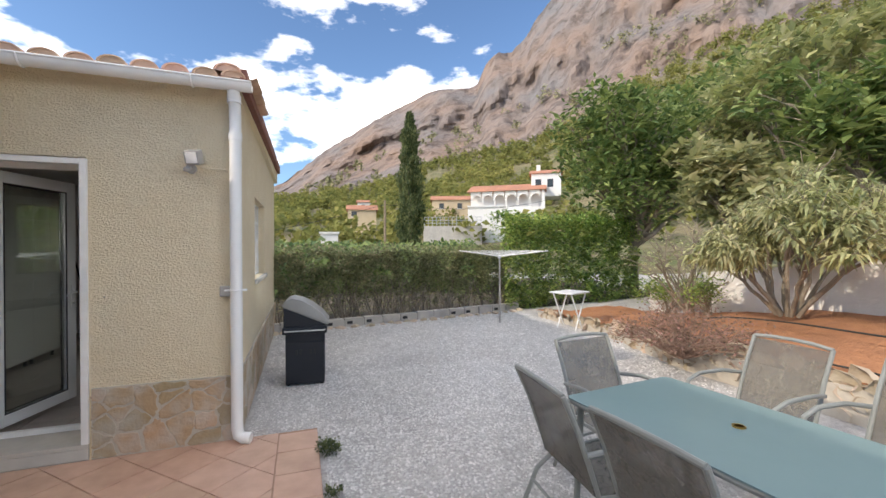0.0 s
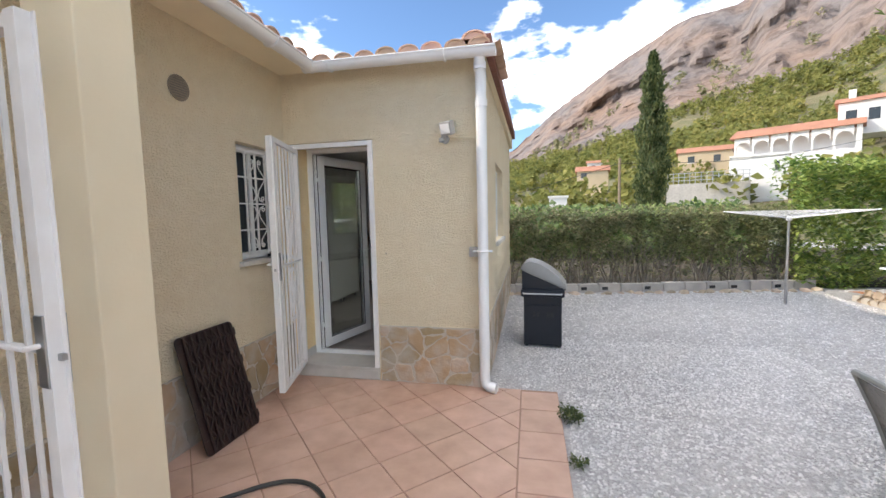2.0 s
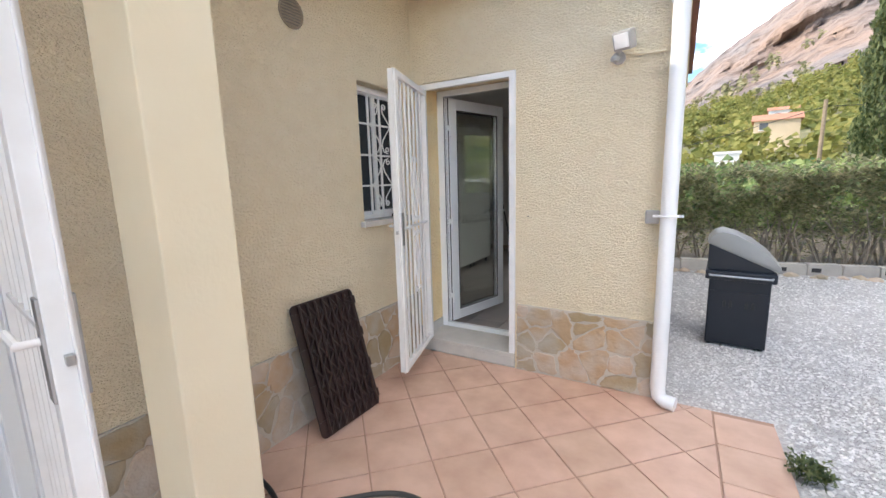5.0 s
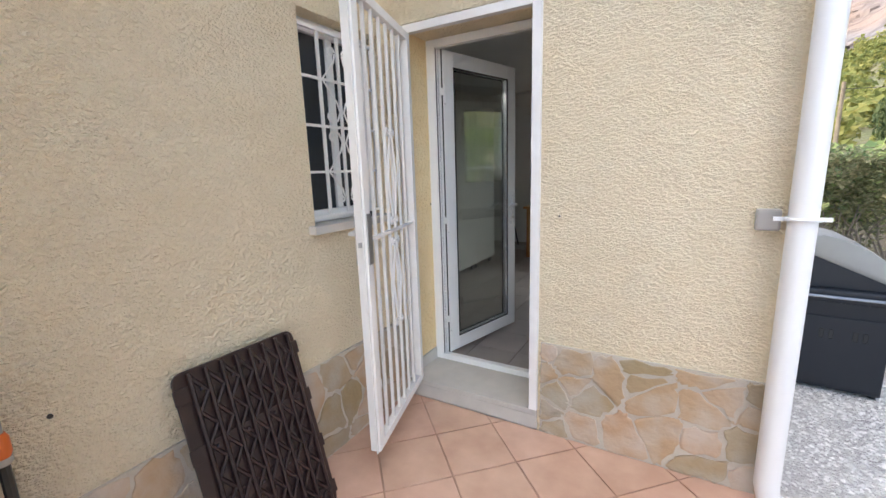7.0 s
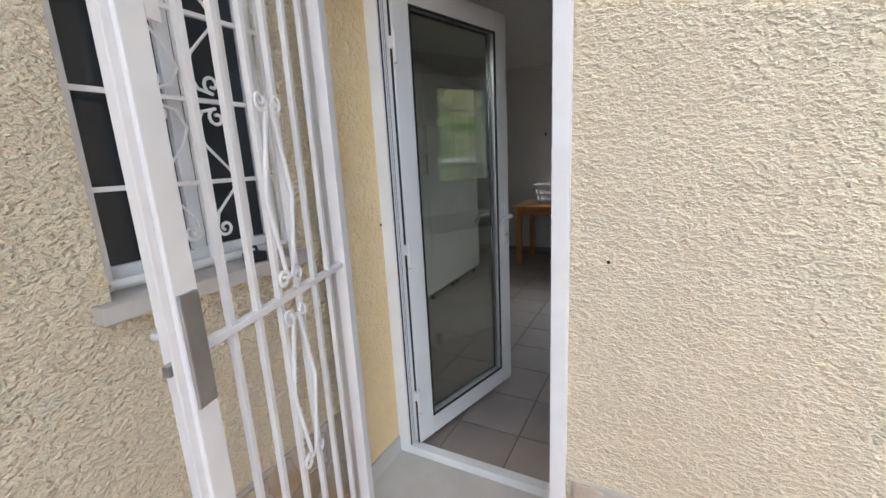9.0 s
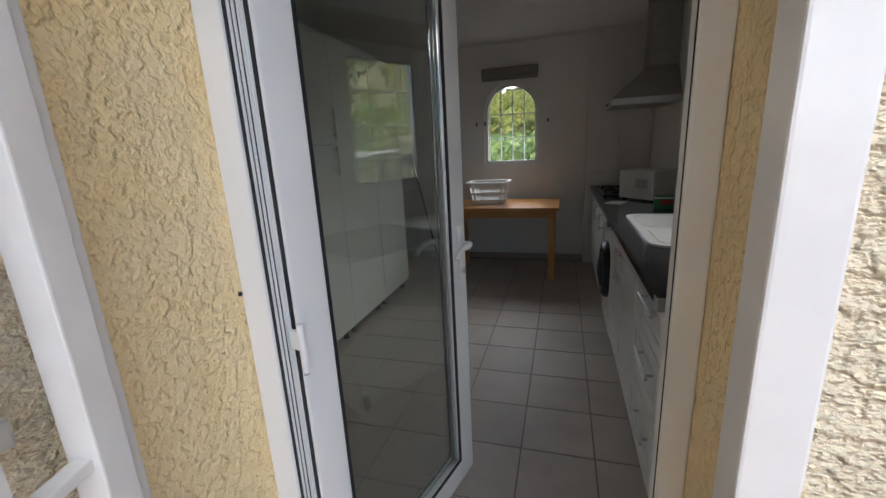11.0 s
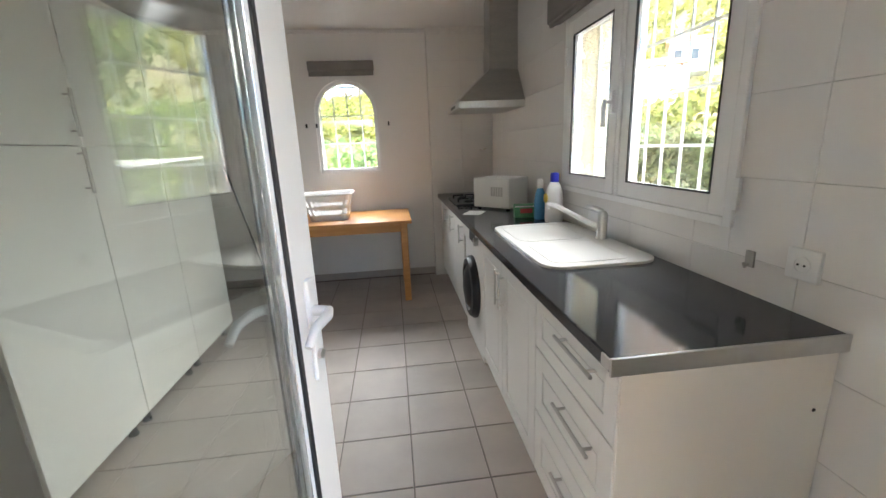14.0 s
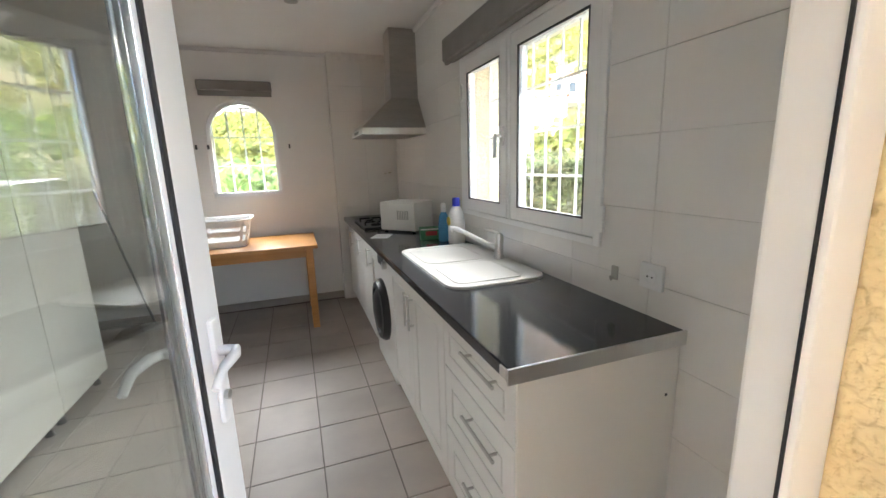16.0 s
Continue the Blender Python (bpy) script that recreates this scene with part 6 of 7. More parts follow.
def oleander(base, seed):
    """Leaning stems that fork three times, each tip with a whorl of long drooping leaves."""
    rng = random.Random(seed)
    t = thing("oleander", "large multi-stemmed oleander with long drooping leaves", "shrub")
    stem, tips = Shape(), []

    def grow(p, d, length, r, level):
        e = p + d * length
        limb(stem, p, e, r, r * 0.68, rng, 5, 0.07)
        if level == 1:
            tips.append((p.lerp(e, 0.4), d))
            tips.append((p.lerp(e, 0.8), d))
        if level == 0:
            tips.append((e, d))
            tips.append((p.lerp(e, 0.55), d))
            return
        for _ in range(4 if level == 2 else 3):
            w = Vector((rng.gauss(0, 1), rng.gauss(0, 1), rng.gauss(0.25, 0.6))) * 0.42
            grow(p.lerp(e, rng.uniform(0.6, 1.0)), (d + w).normalized(), length * rng.uniform(0.5, 0.8), r * 0.55, level - 1)

    for k in range(11):
        a = 2 * math.pi * k / 11 + rng.uniform(-0.2, 0.2)
        lean = rng.uniform(0.5, 1.25) if k % 3 else rng.uniform(0.1, 0.5)
        d = Vector((math.cos(a) * lean, math.sin(a) * lean, 1.0)).normalized()
        grow(Vector(base) + Vector((math.cos(a), math.sin(a), 0)) * 0.14, d, rng.uniform(0.75, 1.2), rng.uniform(0.026, 0.042), 3)
    quick("trunk", stem, BARK, t)
    s = Shape()
    for e, d in tips:
        for _ in range(9):
            h = (d * rng.uniform(0.0, 0.7) + Vector((rng.gauss(0, 1), rng.gauss(0, 1), rng.gauss(-0.2, 0.5))).normalized()).normalized()
            L = rng.uniform(0.15, 0.27)
            p = e - d * rng.uniform(0, 0.16)
            side = h.cross(Vector((rng.uniform(-0.4, 0.4), rng.uniform(-0.4, 0.4), 1))).normalized() * (L * 0.095)
            m0 = p + h * (L * 0.5)
            tip = p + h * (L * 0.9) - Vector((0, 0, L * rng.uniform(0.15, 0.5)))
            s.add([tuple(p), tuple(m0 + side), tuple(tip), tuple(m0 - side)], [(0, 1, 2, 3)])
    quick("crown", s, LEAF_OLEANDER, t)


oleander((9.2, 0.3, 0.36), 31)
rd = random.Random(13)
dk = [(12.4 + rd.uniform(-2.0, 2.0), 6.4 + rd.uniform(-1.6, 1.6), 4.3 + rd.uniform(-1.9, 1.8), 1.0, 1.0, 0.85) for _ in range(24)]
tree("carob_tree", "dense dark green carob tree behind the ivy", (12.5, 6.6, G), dk, 9000, 0.27, 0.42, LEAF_DARK, 32, 0.16, 1, 0.1)
for i, (tx, ty, tz, sp, mt_) in enumerate(((17.5, 4.6, 5.6, 3.2, LEAF_OLEANDER), (15.0, 1.6, 4.6, 2.4, LEAF_DARK), (20.5, 8.5, 7.2, 3.4, LEAF_DARK), (14.2, -1.8, 4.2, 2.6, LEAF_OLEANDER), (20.0, 0.0, 7.5, 3.6, LEAF_DARK), (12.8, 3.2, 3.0, 1.5, LEAF_OLEANDER))):
    rr = random.Random(40 + i)
    bl_ = [(tx + rr.uniform(-sp, sp) * 0.7, ty + rr.uniform(-sp, sp) * 0.7, tz + rr.uniform(-sp, sp) * 0.55, sp * 0.38, sp * 0.38, sp * 0.32) for _ in range(16)]
    tree("hillside_tree", "broad green tree on the bank behind the garden wall" if mt_ is LEAF_OLEANDER else "dark green tree on the bank behind the garden wall", (tx, ty, tz - sp * 1.3 - 1.2), bl_, 6000, 0.36, 0.42, mt_, 60 + i, 0.12, 1, 0.1)


def twiggy(name, label, base, n, h, spread, r, material, seed, leaf_mat=None, nleaf=0, leaf_size=0.05, loose=0.12):
    """A bare, many-branched bush."""
    rng = random.Random(seed)
    t = thing(name, label, "shrub")
    s = Shape()
    pts = []
    for _ in range(n):
        a = rng.uniform(0, 2 * math.pi)
        f = rng.random() ** 0.6
        e = Vector(base) + Vector((math.cos(a) * spread * f, math.sin(a) * spread * f, h * (1 - 0.45 * f * f) * rng.uniform(0.6, 1.05)))
        q = limb(s, Vector(base) + Vector((rng.uniform(-0.06, 0.06), rng.uniform(-0.06, 0.06), 0)), e, r, r * 0.3, rng, 4, 0.15)
        for _ in range(3):
            e2 = q[3] + Vector((rng.uniform(-1, 1), rng.uniform(-1, 1), rng.uniform(-0.2, 0.9))) * h * 0.28
            limb(s, q[rng.randint(2, 3)], e2, r * 0.4, r * 0.15, rng, 3, 0.15)
            pts += [tuple(e2), tuple(q[3])]
    quick("twig_mass", s, material, t)
    if nleaf:
        lp = [(p[0] + rng.uniform(-loose, loose), p[1] + rng.uniform(-loose, loose), p[2] + rng.uniform(-loose, loose)) for p in (rng.choice(pts) for _ in range(nleaf))]
        quick("foliage", leaves(lp, leaf_size, rng, 0.5), leaf_mat, t)
    return t


twiggy("dead_shrub", "dry brown shrub sprawling over the bed's edge", (6.85, 0.1, 0.0), 110, 0.62, 1.0, 0.008, DRYTWIG, 71, LEAF_DRY, 3200, 0.045)
twiggy("bare_fig", "small bare grey-branched fig tree by the white wall", (9.55, 2.25, 0.1), 26, 1.9, 1.2, 0.022, BARK, 72, LEAF_OLEANDER, 260, 0.10)
twiggy("sapling", "young green shrub at the foot of the white wall", (9.3, 1.65, 0.15), 22, 0.75, 0.45, 0.007, BARK, 73, LEAF_IVY, 700, 0.07)
twiggy("wall_creeper", "straggling green creeper on the white wall", (9.75, 2.9, -0.05), 26, 0.85, 0.9, 0.007, BARK, 74, LEAF_IVY, 1500, 0.08)
twiggy("weed_tuft", "tuft of green weeds at the terrace edge", (2.57, -0.47, G), 14, 0.11, 0.10, 0.002, LEAF_CYPRESS, 75, LEAF_CYPRESS, 420, 0.03, 0.02)
twiggy("weed_tuft", "small green weeds between terrace and gravel", (2.56, -1.02, G), 8, 0.06, 0.06, 0.002, LEAF_CYPRESS, 76, LEAF_CYPRESS, 150, 0.025, 0.015)


# ---- hillside, mountain and distance ----
CX, CY, CZ = 2.4, -3.7, 1.38
FOREST_AZ = (-70, -20, -3, 8, 18, 33, 45, 55, 70, 110)
FOREST_EL = (4.5, 5.5, 6.3, 8.0, 11.5, 14.5, 20.0, 23.0, 23.0, 16.0)
RIDGE_AZ = (-70, -20, -8, -2.2, 2.9, 10, 17.4, 20.6, 23.3, 24.2, 25.6, 27, 28.9, 30.7, 32.1, 34.3, 42, 55, 75, 110)
RIDGE_EL = (4.6, 5.2, 6.4, 8.5, 12.9, 17.4, 21.0, 21.4, 21.4, 21.9, 24.5, 25.3, 25.3, 26.7, 28.4, 30.5, 34.5, 38.0, 38.0, 26.0)


def hill_z(az, r):
    el = float(np.interp(az, FOREST_AZ, FOREST_EL))
    f = min(max((r - 16) / 330, 0), 1)
    k = el * (1.35 * f - 0.35 * f * f) ** 0.75 if f > 0 else 0
    return -0.6 + (CZ + 0.6) * min(f * 6, 1) + r * math.tan(radians(k)) * min(f * 4, 1)


def polar(az, r, z):
    return (CX + r * math.sin(radians(az)), CY + r * math.cos(radians(az)), z)


hm = Shape()
na, nr = 90, 26
hv = []
for i in range(na + 1):
    az = -70 + 180 * i / na
    for j in range(nr + 1):
        r = 16 + 420 * (j / nr) ** 1.7
        hv.append(polar(az, r, hill_z(az, min(r, 346)) + (noise.noise((az * 0.3, r * 0.03, 2)) * r * 0.012 if r > 22 else 0) - (max(r - 346, 0) * 0.3)))
hf = [(i * (nr + 1) + j, (i + 1) * (nr + 1) + j, (i + 1) * (nr + 1) + j + 1, i * (nr + 1) + j + 1) for i in range(na) for j in range(nr)]
hill = structure("hillside", hm.add(hv, hf), SCRUB, "scrubby wooded slope below the mountain", "hillside", smooth=True)
mm = Shape()
na, nr = 300, 60
mv = []
for i in range(na + 1):
    az = -70 + 180 * i / na
    top = float(np.interp(az, RIDGE_AZ, RIDGE_EL)) + 0.15 * noise.noise((az * 0.5, 0, 7)) + 0.2 * noise.noise((az * 1.7, 0, 9))
    low = float(np.interp(az, FOREST_AZ, FOREST_EL)) * 0.75
    for j in range(nr + 1):
        s = j / nr
        el = low + (top - low) * s
        step = s + 0.035 * math.sin(s * 14 + 1.5 * noise.noise((az * 0.12, s * 2, 4)) * 3)
        r = 430 + 420 * step
        r += 40 * noise.noise((az * 0.16, s * 3.0, 1)) + 26 * noise.noise((az * 0.55, s * 8, 5)) + 11 * noise.noise((az * 1.6, s * 20, 6)) + 5 * noise.noise((az * 4.0, s * 40, 8))
        mv.append(polar(az, r, CZ + r * math.tan(radians(el))))
    mv.append(polar(az, 1400, -20))
k = nr + 2
mf = [(i * k + j, (i + 1) * k + j, (i + 1) * k + j + 1, i * k + j + 1) for i in range(na) for j in range(nr + 1)]
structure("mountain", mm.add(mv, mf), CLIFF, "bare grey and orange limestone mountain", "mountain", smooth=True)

rw_ = random.Random(90)


def canopy_clump(v, f, p, size, rng, n, tuft=1.0):
    """A tree seen from far: a loose heap of tilted leafy tufts."""
    for _ in range(n):
        u = Vector((rng.gauss(0, 1), rng.gauss(0, 1), rng.gauss(0, 1))).normalized() * size * (0.35 + 0.65 * rng.random())
        c = Vector(p) + Vector((u.x * 0.8, u.y * 0.8, size * 0.9 + u.z))
        a = Vector((rng.gauss(0, 1), rng.gauss(0, 1), rng.gauss(0, 0.6))).normalized()
        b = a.orthogonal().normalized()
        w = size * rng.uniform(0.22, 0.45) * tuft
        k0 = len(v)
        m0 = a.cross(b) * (w * 0.35)
        v.extend([tuple(c + a * w), tuple(c + b * w * 0.8 + m0), tuple(c - a * w * 0.9), tuple(c - b * w + m0)])
        f.append((k0, k0 + 1, k0 + 2, k0 + 3))


wood = Shape()
for _ in range(3000):
    az = rw_.uniform(-12, 85)
    r = 46 + 300 * rw_.random() ** 0.8
    if noise.noise((az * 0.25, r * 0.02, 11)) < -0.28:
        continue
    canopy_clump(wood.v, wood.f, polar(az, r, hill_z(az, r) - 0.3), rw_.uniform(1.3, 2.6) * (0.8 + r / 350), rw_, 42, 0.72)
tagged(quick("pine_wood", wood, LEAF_PINE), "sunlit pine wood covering the far slope", "woodland", kind="stuff")
near = Shape()
for _ in range(420):
    az = rw_.uniform(-14, 24)
    r = rw_.uniform(14, 40)
    canopy_clump(near.v, near.f, polar(az, r, -0.9 + 0.02 * r), rw_.uniform(0.6, 1.25), rw_, 300, 0.3)
tagged(quick("scrub_thicket", near, LEAF_DARK), "dark thicket of bushes beyond the hedge", "bushes", kind="stuff")
ledge = Shape()
for _ in range(1500):
    az = rw_.uniform(-5, 80)
    s = rw_.random() ** 1.6 * 0.55
    if noise.noise((az * 0.2, s * 6, 15)) < 0.05:
        continue
    low = float(np.interp(az, FOREST_AZ, FOREST_EL)) * 0.75
    top = float(np.interp(az, RIDGE_AZ, RIDGE_EL))
    el = low + (top - low) * s
    r = 420 + 400 * s
    canopy_clump(ledge.v, ledge.f, polar(az, r, CZ + r * math.tan(radians(el)) - 3), rw_.uniform(4, 8), rw_, 14)
tagged(quick("cliff_scrub", ledge, LEAF_HEDGE), "dark scrub on the mountain's ledges", "scrub", kind="stuff")

cy = thing("cypress", "tall narrow dark green cypress beyond the hedge", "tree")
rc_ = random.Random(91)
CYX, CYY, CYZ, CYH = 2.4 + 26 * math.sin(radians(14.6)), -3.7 + 26 * math.cos(radians(14.6)), 0.0, 9.9
part("trunk", Shape().tube([(CYX, CYY, -1.0), (CYX, CYY, 3), (CYX, CYY, 9)], [0.2, 0.15, 0.03], 8), BARK, cy, smooth=True)
cp = []
while len(cp) < 12000:
    f = rc_.random()
    a = rc_.uniform(0, 2 * math.pi)
    rad = 1.3 * min(1.0, (f + 0.06) * 3.2) * (1 - f) ** 0.42 * (0.72 + 0.55 * noise.noise((a * 1.2, f * 9, 4)) + 0.35 * noise.noise((a * 3, f * 25, 8)))
    rad *= rc_.random() ** 0.35
    cp.append((CYX + rad * math.cos(a), CYY + rad * math.sin(a), CYZ + f * CYH))
quick("crown", leaves(cp, 0.24, rc_, 0.4, -0.9), LEAF_CYPRESS, cy)


# far houses
def villa_block(name, label, az, dist, el, w, h, d, material, roof_material, windows, flat=False):
    """A far house facing the yard: walls, roof, windows as flat dark panes, footing in the slope."""
    z = CZ + dist * math.tan(radians(el))
    hse = thing(name, label, "house", m=Matrix.Translation(polar(az, dist, z)) @ pose(0, 0, 0, 0, 0, -az))
    part("wall", Shape().box(-w / 2, 0, -9, w / 2, d, h), material, hse, bevel=0.03)
    if flat:
        part("roof", box(-w / 2 - 0.15, -0.15, h, w / 2 + 0.15, d + 0.15, h + 0.2), material, hse)
    else:
        part("roof", Shape().prism([(-w / 2 - 0.35, -0.4, h), (-w / 2 - 0.35, d + 0.4, h), (-w / 2 - 0.35, d / 2, h + d * 0.2)], (w + 0.7, 0, 0)), roof_material, hse, bevel=0.04)
    for wx, wz, ww_, wh in windows:
        wn_ = part("window", box(wx - ww_ / 2, -0.03, wz, wx + ww_ / 2, 0.02, wz + wh), DARKVOID, hse)
        part("sill", box(wx - ww_ / 2 - 0.1, -0.12, wz - 0.12, wx + ww_ / 2 + 0.1, -0.005, wz - 0.01), VILLAWHITE, wn_)
    return hse


VD = 70
vz = CZ + VD * math.tan(radians(5.6))
villa = thing("villa", "large white villa with an arcade and red tiled roofs", "house", m=Matrix.Translation(polar(28.8, VD, vz)) @ pose(0, 0, 0, 0, 0, -34))
part("wall", Shape().box(-7.2, 2.2, -9, 5.5, 9, 2.9), VILLAWHITE, villa)
part("terrace_base", box(-7.4, -0.6, -9, 5.5, 2.2, -0.02), VILLAWHITE, villa)
ac = Shape()
n_ar, aw = 6, 2.0
for i in range(n_ar):
    xc = -6.0 + i * aw
    ac.box(xc - aw / 2, 0, 0, xc - aw / 2 + 0.22, 0.4, 2.8)
    pts = [(xc + 0.78 * math.cos(q * math.pi / 10), 1.35 + 0.85 * math.sin(q * math.pi / 10)) for q in range(11)]
    for (xa, za), (xb, zb) in zip(pts, pts[1:]):
        ac.prism([(xa, 0, za), (xb, 0, zb), (xb, 0, 2.8), (xa, 0, 2.8)], (0, 0.4, 0))
ac.box(5.0, 0, 0, 5.5, 0.4, 2.8)
part("arcade", ac, VILLAWHITE, villa, "white arcade of round arches")
part("roof", Shape().prism([(-7.6, -0.5, 2.8), (-7.6, 9.4, 2.8), (-7.6, 4.5, 4.5)], (13.4, 0, 0)), VILLAROOF, villa, bevel=0.05)
part("upper_storey", box(3.2, 3.0, 2.0, 8.2, 9.0, 6.0), VILLAWHITE, villa)
part("upper_roof", Shape().prism([(2.8, 2.6, 6.0), (2.8, 9.4, 6.0), (2.8, 6.0, 7.1)], (5.8, 0, 0)), VILLAROOF, villa, bevel=0.05)
for wx in (4.4, 6.4):
    part("window", box(wx - 0.5, 2.96, 3.6, wx + 0.5, 3.02, 5.0), DARKVOID, villa)
part("chimney", box(4.0, 5.5, 6.5, 4.7, 6.2, 8.0), VILLAWHITE, villa)
villa_block("pool_house", "plain white flat-roofed outbuilding below the villa", 25.4, 52, 3.5, 4.6, 2.0, 4, VILLAWHITE, VILLAROOF, ((1.4, 0.5, 0.35, 0.9),), True)
tr_ = thing("pool_terrace", "stone terrace with a white railing below the villa", "terrace", m=Matrix.Translation(polar(20.6, 50, CZ + 50 * math.tan(radians(3.1)))) @ pose(0, 0, 0, 0, 0, -20))
part("base", box(-3.6, 0, -8, 3.6, 6, 0), CONCRETE, tr_)
for i in range(15):
    part("post", box(-3.5 + i * 0.5 - 0.03, 0.1, 0, -3.5 + i * 0.5 + 0.03, 0.16, 1.1), ZINC, tr_)
for z in (0.35, 0.7, 1.1):
    part("rail", box(-3.6, 0.10, z - 0.03, 3.6, 0.16, z + 0.03), ZINC, tr_)
villa_block("far_house", "ochre house with a tiled roof on the wooded slope", 20.4, 85, 5.0, 8.0, 2.6, 6, VILLAOCHRE, VILLAROOF, ((-2, 0.8, 1.0, 1.1), (1.8, 0.8, 1.0, 1.1)))
villa_block("far_house", "pale ochre house among the pines", 23.0, 95, 5.1, 7.0, 2.4, 6, VILLAOCHRE, VILLAOCHRE, ((-1.5, 0.7, 1.0, 1.0), (2.0, 0.7, 0.9, 1.0)))
villa_block("far_house", "low ochre house half hidden by trees", 8.0, 80, 3.9, 5.4, 2.0, 6, VILLAOCHRE, VILLAROOF, ((-1.5, 0.7, 1.0, 1.0),))
villa_block("far_house", "small white house among the pines", 8.6, 130, 5.2, 5.5, 2.6, 5, VILLAWHITE, VILLAROOF, ((-1, 0.8, 1.0, 1.1), (1.4, 0.8, 0.9, 1.1)))
villa_block("far_house", "small white hut beyond the hedge", 3.6, 45, 1.0, 1.8, 0.8, 3, VILLAWHITE, VILLAWHITE, (), True)
po = thing("utility_pole", "weathered wooden utility pole with an overhead wire", "utility pole")
px, py, pz = polar(11.1, 36, 0)
part("pole", Shape().tube([(px, py, -1.5), (px, py, 5.6)], [0.14, 0.10], 8), WOODPOLE, po, smooth=True)
wa, wb = Vector((px, py, 5.2)), Vector(polar(-25, 40, 1.6))
part("wire", Shape().tube([wa.lerp(wb, f / 12) - Vector((0, 0, 1.0 * math.sin(math.pi * f / 12))) for f in range(13)], 0.02, 5), BLACK, po)
wa, wb = Vector((px, py, 5.2)), Vector(polar(34, 60, 8.2))
part("wire", Shape().tube([wa.lerp(wb, f / 12) - Vector((0, 0, 0.8 * math.sin(math.pi * f / 12))) for f in range(13)], 0.02, 5), BLACK, po)


# ---- pieces of floors, walls and ground ----
def joint_tile(w, h, t, mtl, bev=0.003):
    """A thin tile with chamfered upper edges, centred."""
    s = Shape()
    a, b = w / 2, h / 2
    s.add([(-a, -b, 0), (a, -b, 0), (a, b, 0), (-a, b, 0), (-a, -b, t - bev), (a, -b, t - bev), (a, b, t - bev), (-a, b, t - bev), (-a + bev, -b + bev, t), (a - bev, -b + bev, t), (a - bev, b - bev, t), (-a + bev, b - bev, t)],
          [(8, 9, 10, 11), (0, 1, 5, 4), (1, 2, 6, 5), (2, 3, 7, 6), (3, 0, 4, 7), (4, 5, 9, 8), (5, 6, 10, 9), (6, 7, 11, 10), (7, 4, 8, 11)])
    me = bpy.data.meshes.new("tile")
    me.from_pydata(s.v, [], s.f)
    me.materials.append(mtl)
    return me


def lay(parent, name, me, m):
    ob = new(name, me)
    ob.parent = parent
    ob.matrix_basis = m
    return ob


FT = 0.328
kt_mesh = joint_tile(FT - 0.006, FT - 0.006, 0.006, FLOORTILE, 0.0015)
for i in range(-7, 5):
    for j in range(-6, 10):
        x, y = 0.462 + FT * (i + 0.5), 2.05 + FT * (j + 0.5)
        if -1.6 < x - FT / 2 + 0.1 and x < 1.6 and 0.40 < y and y < 4.80:
            lay(kfloor, "floor_tile", kt_mesh, pose(x, y, -0.005))
rt2 = random.Random(33)
TT = 0.33
R2 = TT / math.sqrt(2)
diag = joint_tile(TT - 0.007, TT - 0.007, 0.011, TERRA, 0.003)


def clipped(poly, axis, limit, sign):
    """The part of a polygon on one side of a straight line."""
    out = []
    for i in range(len(poly)):
        p, q = poly[i], poly[(i + 1) % len(poly)]
        dp, dq = (p[axis] - limit) * sign, (q[axis] - limit) * sign
        if dp <= 0:
            out.append(p)
        if (dp < 0) != (dq < 0) and dp != dq:
            f = dp / (dp - dq)
            out.append((p[0] + f * (q[0] - p[0]), p[1] + f * (q[1] - p[1])))
    return out


for i in range(-24, 14):
    for j in range(-24, 14):
        x = 1.576 + (i + j) * R2
        y = -1.003 + R2 + (j - i) * R2
        if x < -R2 or x > 2.19 + R2 or y < -5.4 or y > R2:
            continue
        if R2 < x < 2.19 - R2 and y < -R2 - 0.01:
            lay(terrace, "terrace_tile", diag, pose(x, y, T - 0.011 + rt2.uniform(-0.0008, 0.0008), 0, 0, 45))
            continue
        h = R2 - 0.005
        poly = [(x - h, y), (x, y - h), (x + h, y), (x, y + h)]
        for axis, limit, sign in ((0, 0.012, -1), (0, 2.188, 1), (1, -0.012, 1)):
            poly = clipped(poly, axis, limit, sign)
            if len(poly) < 3:
                break
        if len(poly) >= 3:
            area = abs(sum(poly[k][0] * poly[(k + 1) % len(poly)][1] - poly[(k + 1) % len(poly)][0] * poly[k][1] for k in range(len(poly)))) / 2
            if area > 0.0006:
                part("terrace_tile", Shape().prism([(a - x, b - y, 0) for a, b in poly], (0, 0, 0.0105)), TERRA, terrace, m=pose(x, y, T - 0.011))
border = joint_tile(0.30, 0.322, 0.013, TERRA, 0.003)
y = -0.05 - 0.163
while y > -5.2:
    lay(terrace, "border_tile", border, pose(2.348, y, T - 0.011 + rt2.uniform(-0.001, 0.001)))
    y -= 0.329
# wall tiles behind the worktop
WT_W, WT_H = 0.40, 0.24
wt_mesh = joint_tile(WT_W - 0.0012, WT_H - 0.0012, 0.006, WALLTILE, 0.001)
yy0, zz0 = 1.62, 1.01


def wall_tile_piece(y0, y1, z0, z1):
    w, h = y1 - y0, z1 - z0
    me = wt_mesh if abs(w - WT_W) < 1e-4 and abs(h - WT_H) < 1e-4 else joint_tile(w - 0.0012, h - 0.0012, 0.006, WALLTILE, 0.001)
    lay(lining_side, "wall_tile", me, panel((1.5305, (y0 + y1) / 2, (z0 + z1) / 2), (0, 1, 0), (0, 0, 1), (-1, 0, 0)))


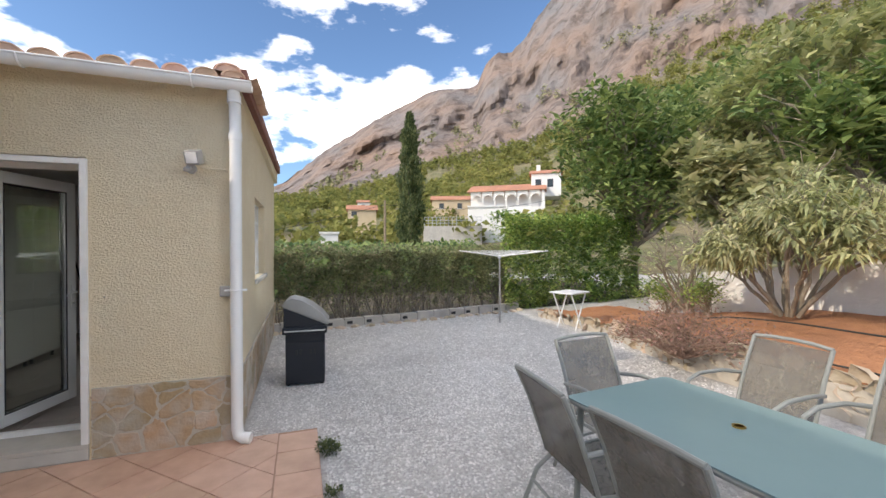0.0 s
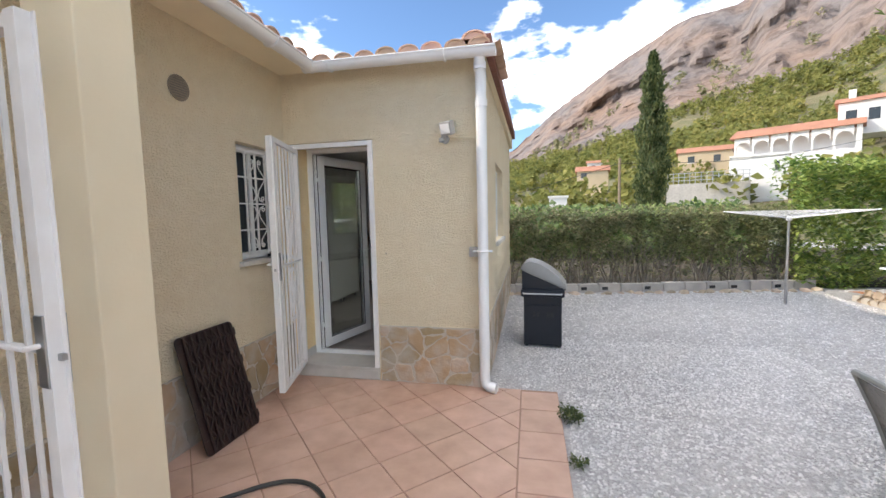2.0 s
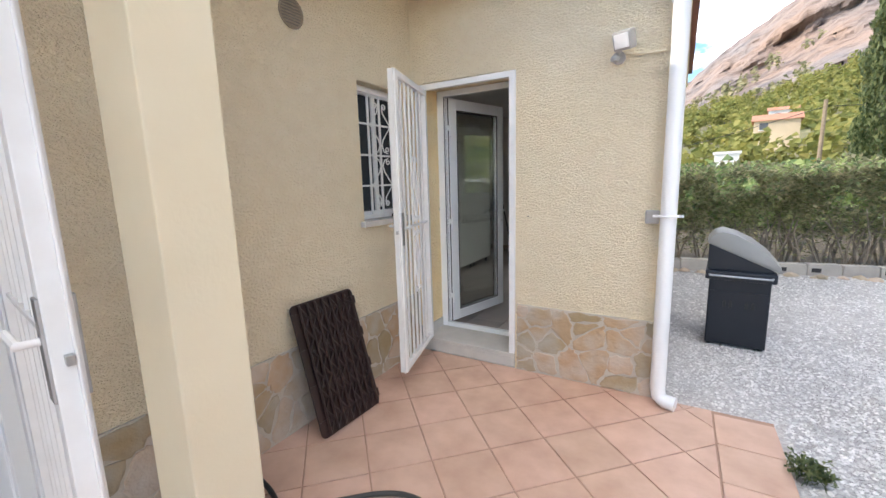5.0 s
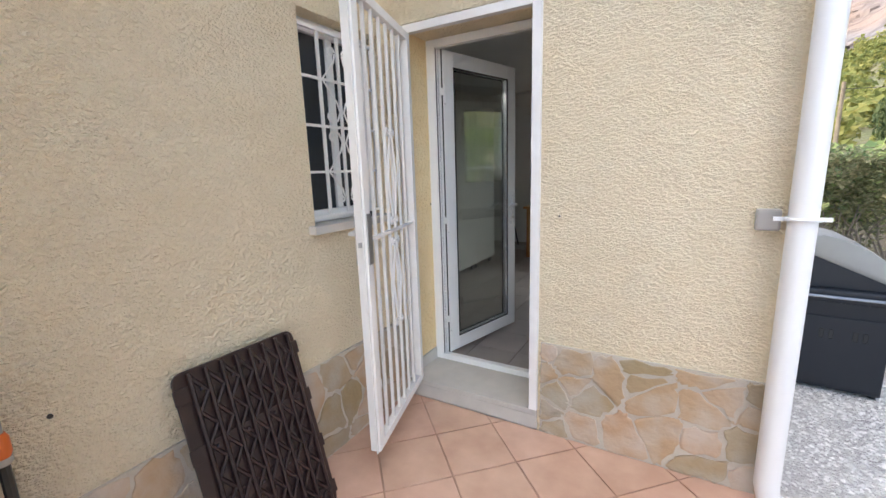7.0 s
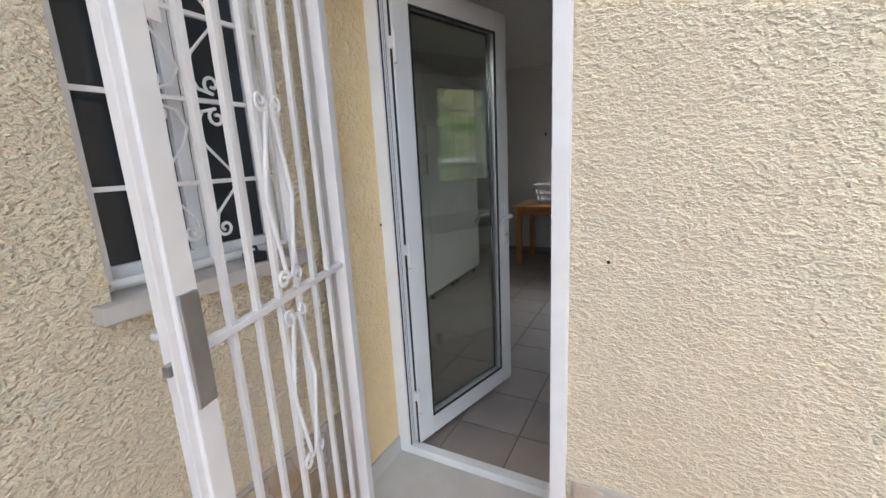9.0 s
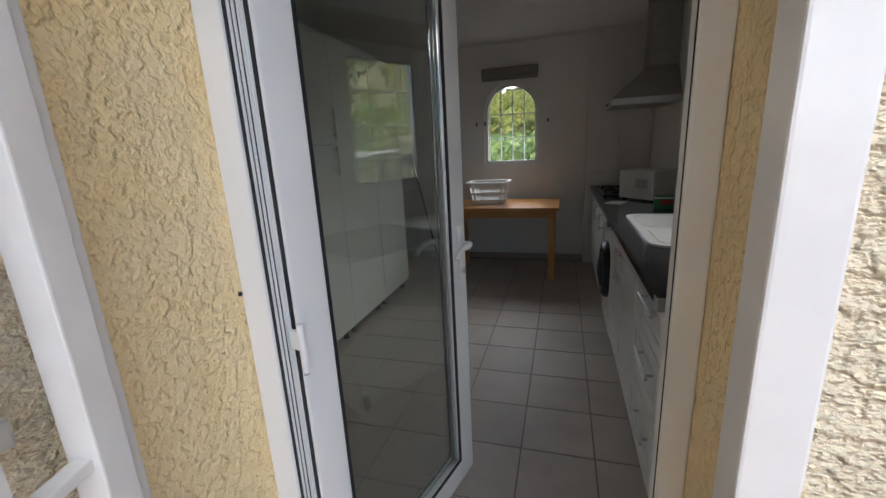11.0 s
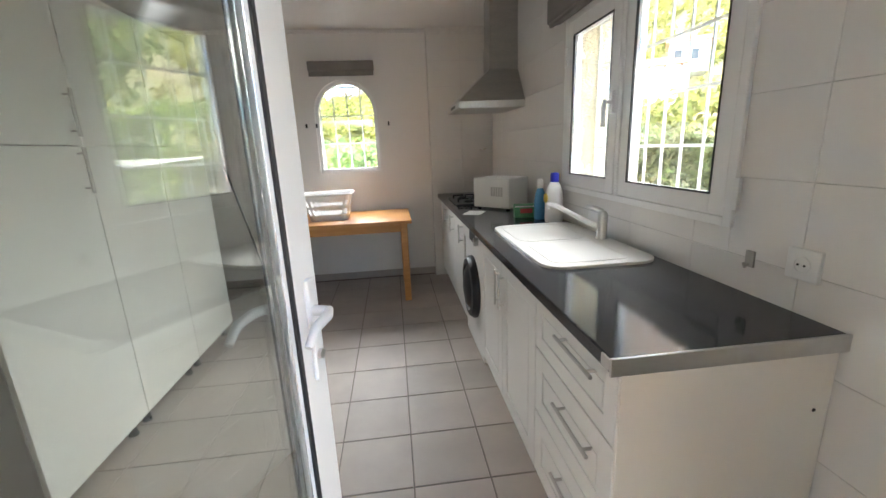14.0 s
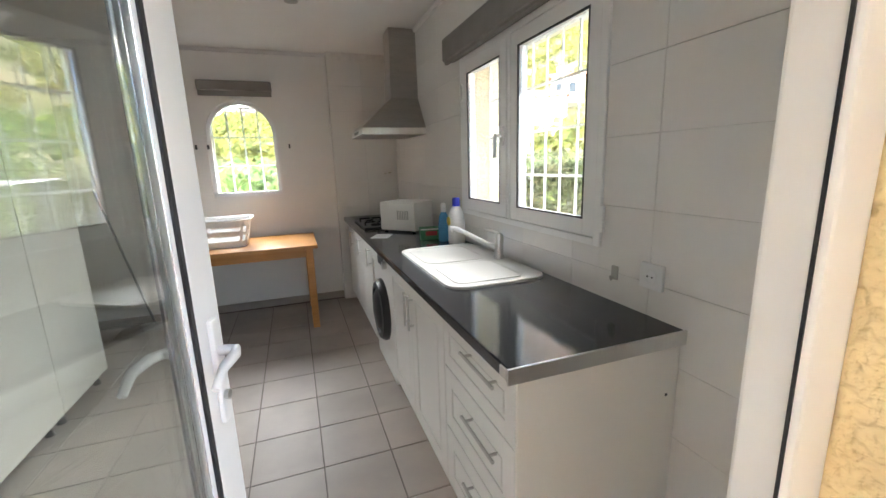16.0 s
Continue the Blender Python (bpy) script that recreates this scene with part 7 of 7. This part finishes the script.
for i in range(-3, 8):
    for j in range(-5, 7):
        a, b, c, d = yy0 + i * WT_W, yy0 + (i + 1) * WT_W, zz0 + j * WT_H, zz0 + (j + 1) * WT_H
        a, b, c, d = max(a, 0.47), min(b, 4.625), max(c, 0.0), min(d, CEIL)
        if b - a < 0.02 or d - c < 0.02:
            continue
        if b <= 1.46 or a >= 2.77 or d <= 1.10 or c >= 2.045:
            wall_tile_piece(a, b, c, d)
        else:
            if a < 1.46:
                wall_tile_piece(a, 1.46, c, d)
            if b > 2.77:
                wall_tile_piece(2.77, b, c, d)
            a2, b2 = max(a, 1.46), min(b, 2.77)
            if c < 1.10:
                wall_tile_piece(a2, b2, c, 1.10)
            if d > 2.045:
                wall_tile_piece(a2, b2, 2.045, d)
nk = bpy.data.objects["wall_kitchen_north"]
for i in range(2):
    for j in range(11):
        a, b = 0.87 + i * 0.33, 0.87 + (i + 1) * 0.33
        c, d = zz0 - 5 * WT_H + j * WT_H, zz0 - 4 * WT_H + j * WT_H
        c, d = max(c, 0.0), min(d, CEIL)
        if d - c > 0.02:
            lay(nk, "wall_tile", joint_tile(0.328, d - c - 0.002, 0.006, WALLTILE, 0.001), panel(((a + b) / 2, 4.6305, (c + d) / 2), (1, 0, 0), (0, 0, 1), (0, -1, 0)))

stones(plinth_s, "flagstone", 0.985, 0.515, 24, panel((0.906, -0.012, T + 0.005), (1, 0, 0), (0, 0, 1), (0, -1, 0)), STONE, 51)
stones(plinth_w, "flagstone", 1.92, 0.505, 36, panel((0.012, -1.93, T + 0.005), (0, 1, 0), (0, 0, 1), (1, 0, 0)), STONE, 52)
stones(plinth_e, "flagstone", 4.9, 0.515, 60, panel((1.892, 0.03, T + 0.005), (0, 1, 0), (0, 0, 1), (1, 0, 0)), STONE, 53)
stones(plinth_p, "flagstone", 0.5, 0.505, 10, panel((0.012, -2.455, T + 0.005), (0, 1, 0), (0, 0, 1), (1, 0, 0)), STONE, 54)

# loose gravel over the yard
rg = random.Random(77)
pv, pf = [], []


def scatter(n, x0, x1, y0, y1, rmin, rmax):
    for _ in range(n):
        x, y = rg.uniform(x0, x1), rg.uniform(y0, y1)
        if x < 2.54 and y < 0.02 or x < 1.93 or y > kerb_y(x) - 0.05 or x > bed_x(y) - 0.02:
            continue
        r = rg.uniform(rmin, rmax)
        a = rg.uniform(0, 6.28)
        ca, sa = math.cos(a) * r, math.sin(a) * r
        e = rg.uniform(0.6, 1.0)
        z = G + 0.012 * noise.noise((x * 0.7, y * 0.7, 0)) + r * 0.1
        k0 = len(pv)
        pv.extend([(x + ca, y + sa, z), (x - sa * e, y + ca * e, z + r * 0.15), (x - ca, y - sa, z), (x + sa * e, y - ca * e, z - r * 0.1), (x + ca * 0.2, y + sa * 0.2, z + r * rg.uniform(0.4, 0.8))])
        pf.extend([(k0, k0 + 1, k0 + 4), (k0 + 1, k0 + 2, k0 + 4), (k0 + 2, k0 + 3, k0 + 4), (k0 + 3, k0, k0 + 4)])


scatter(38000, 1.9, 5.0, -3.6, 1.6, 0.006, 0.017)
scatter(34000, 1.9, 7.6, -1.0, 6.0, 0.008, 0.02)
gp = Shape()
gp.v, gp.f = pv, pf
tagged(quick("gravel", gp, PEBBLE), "loose pale limestone chippings over the yard", "gravel", kind="stuff")
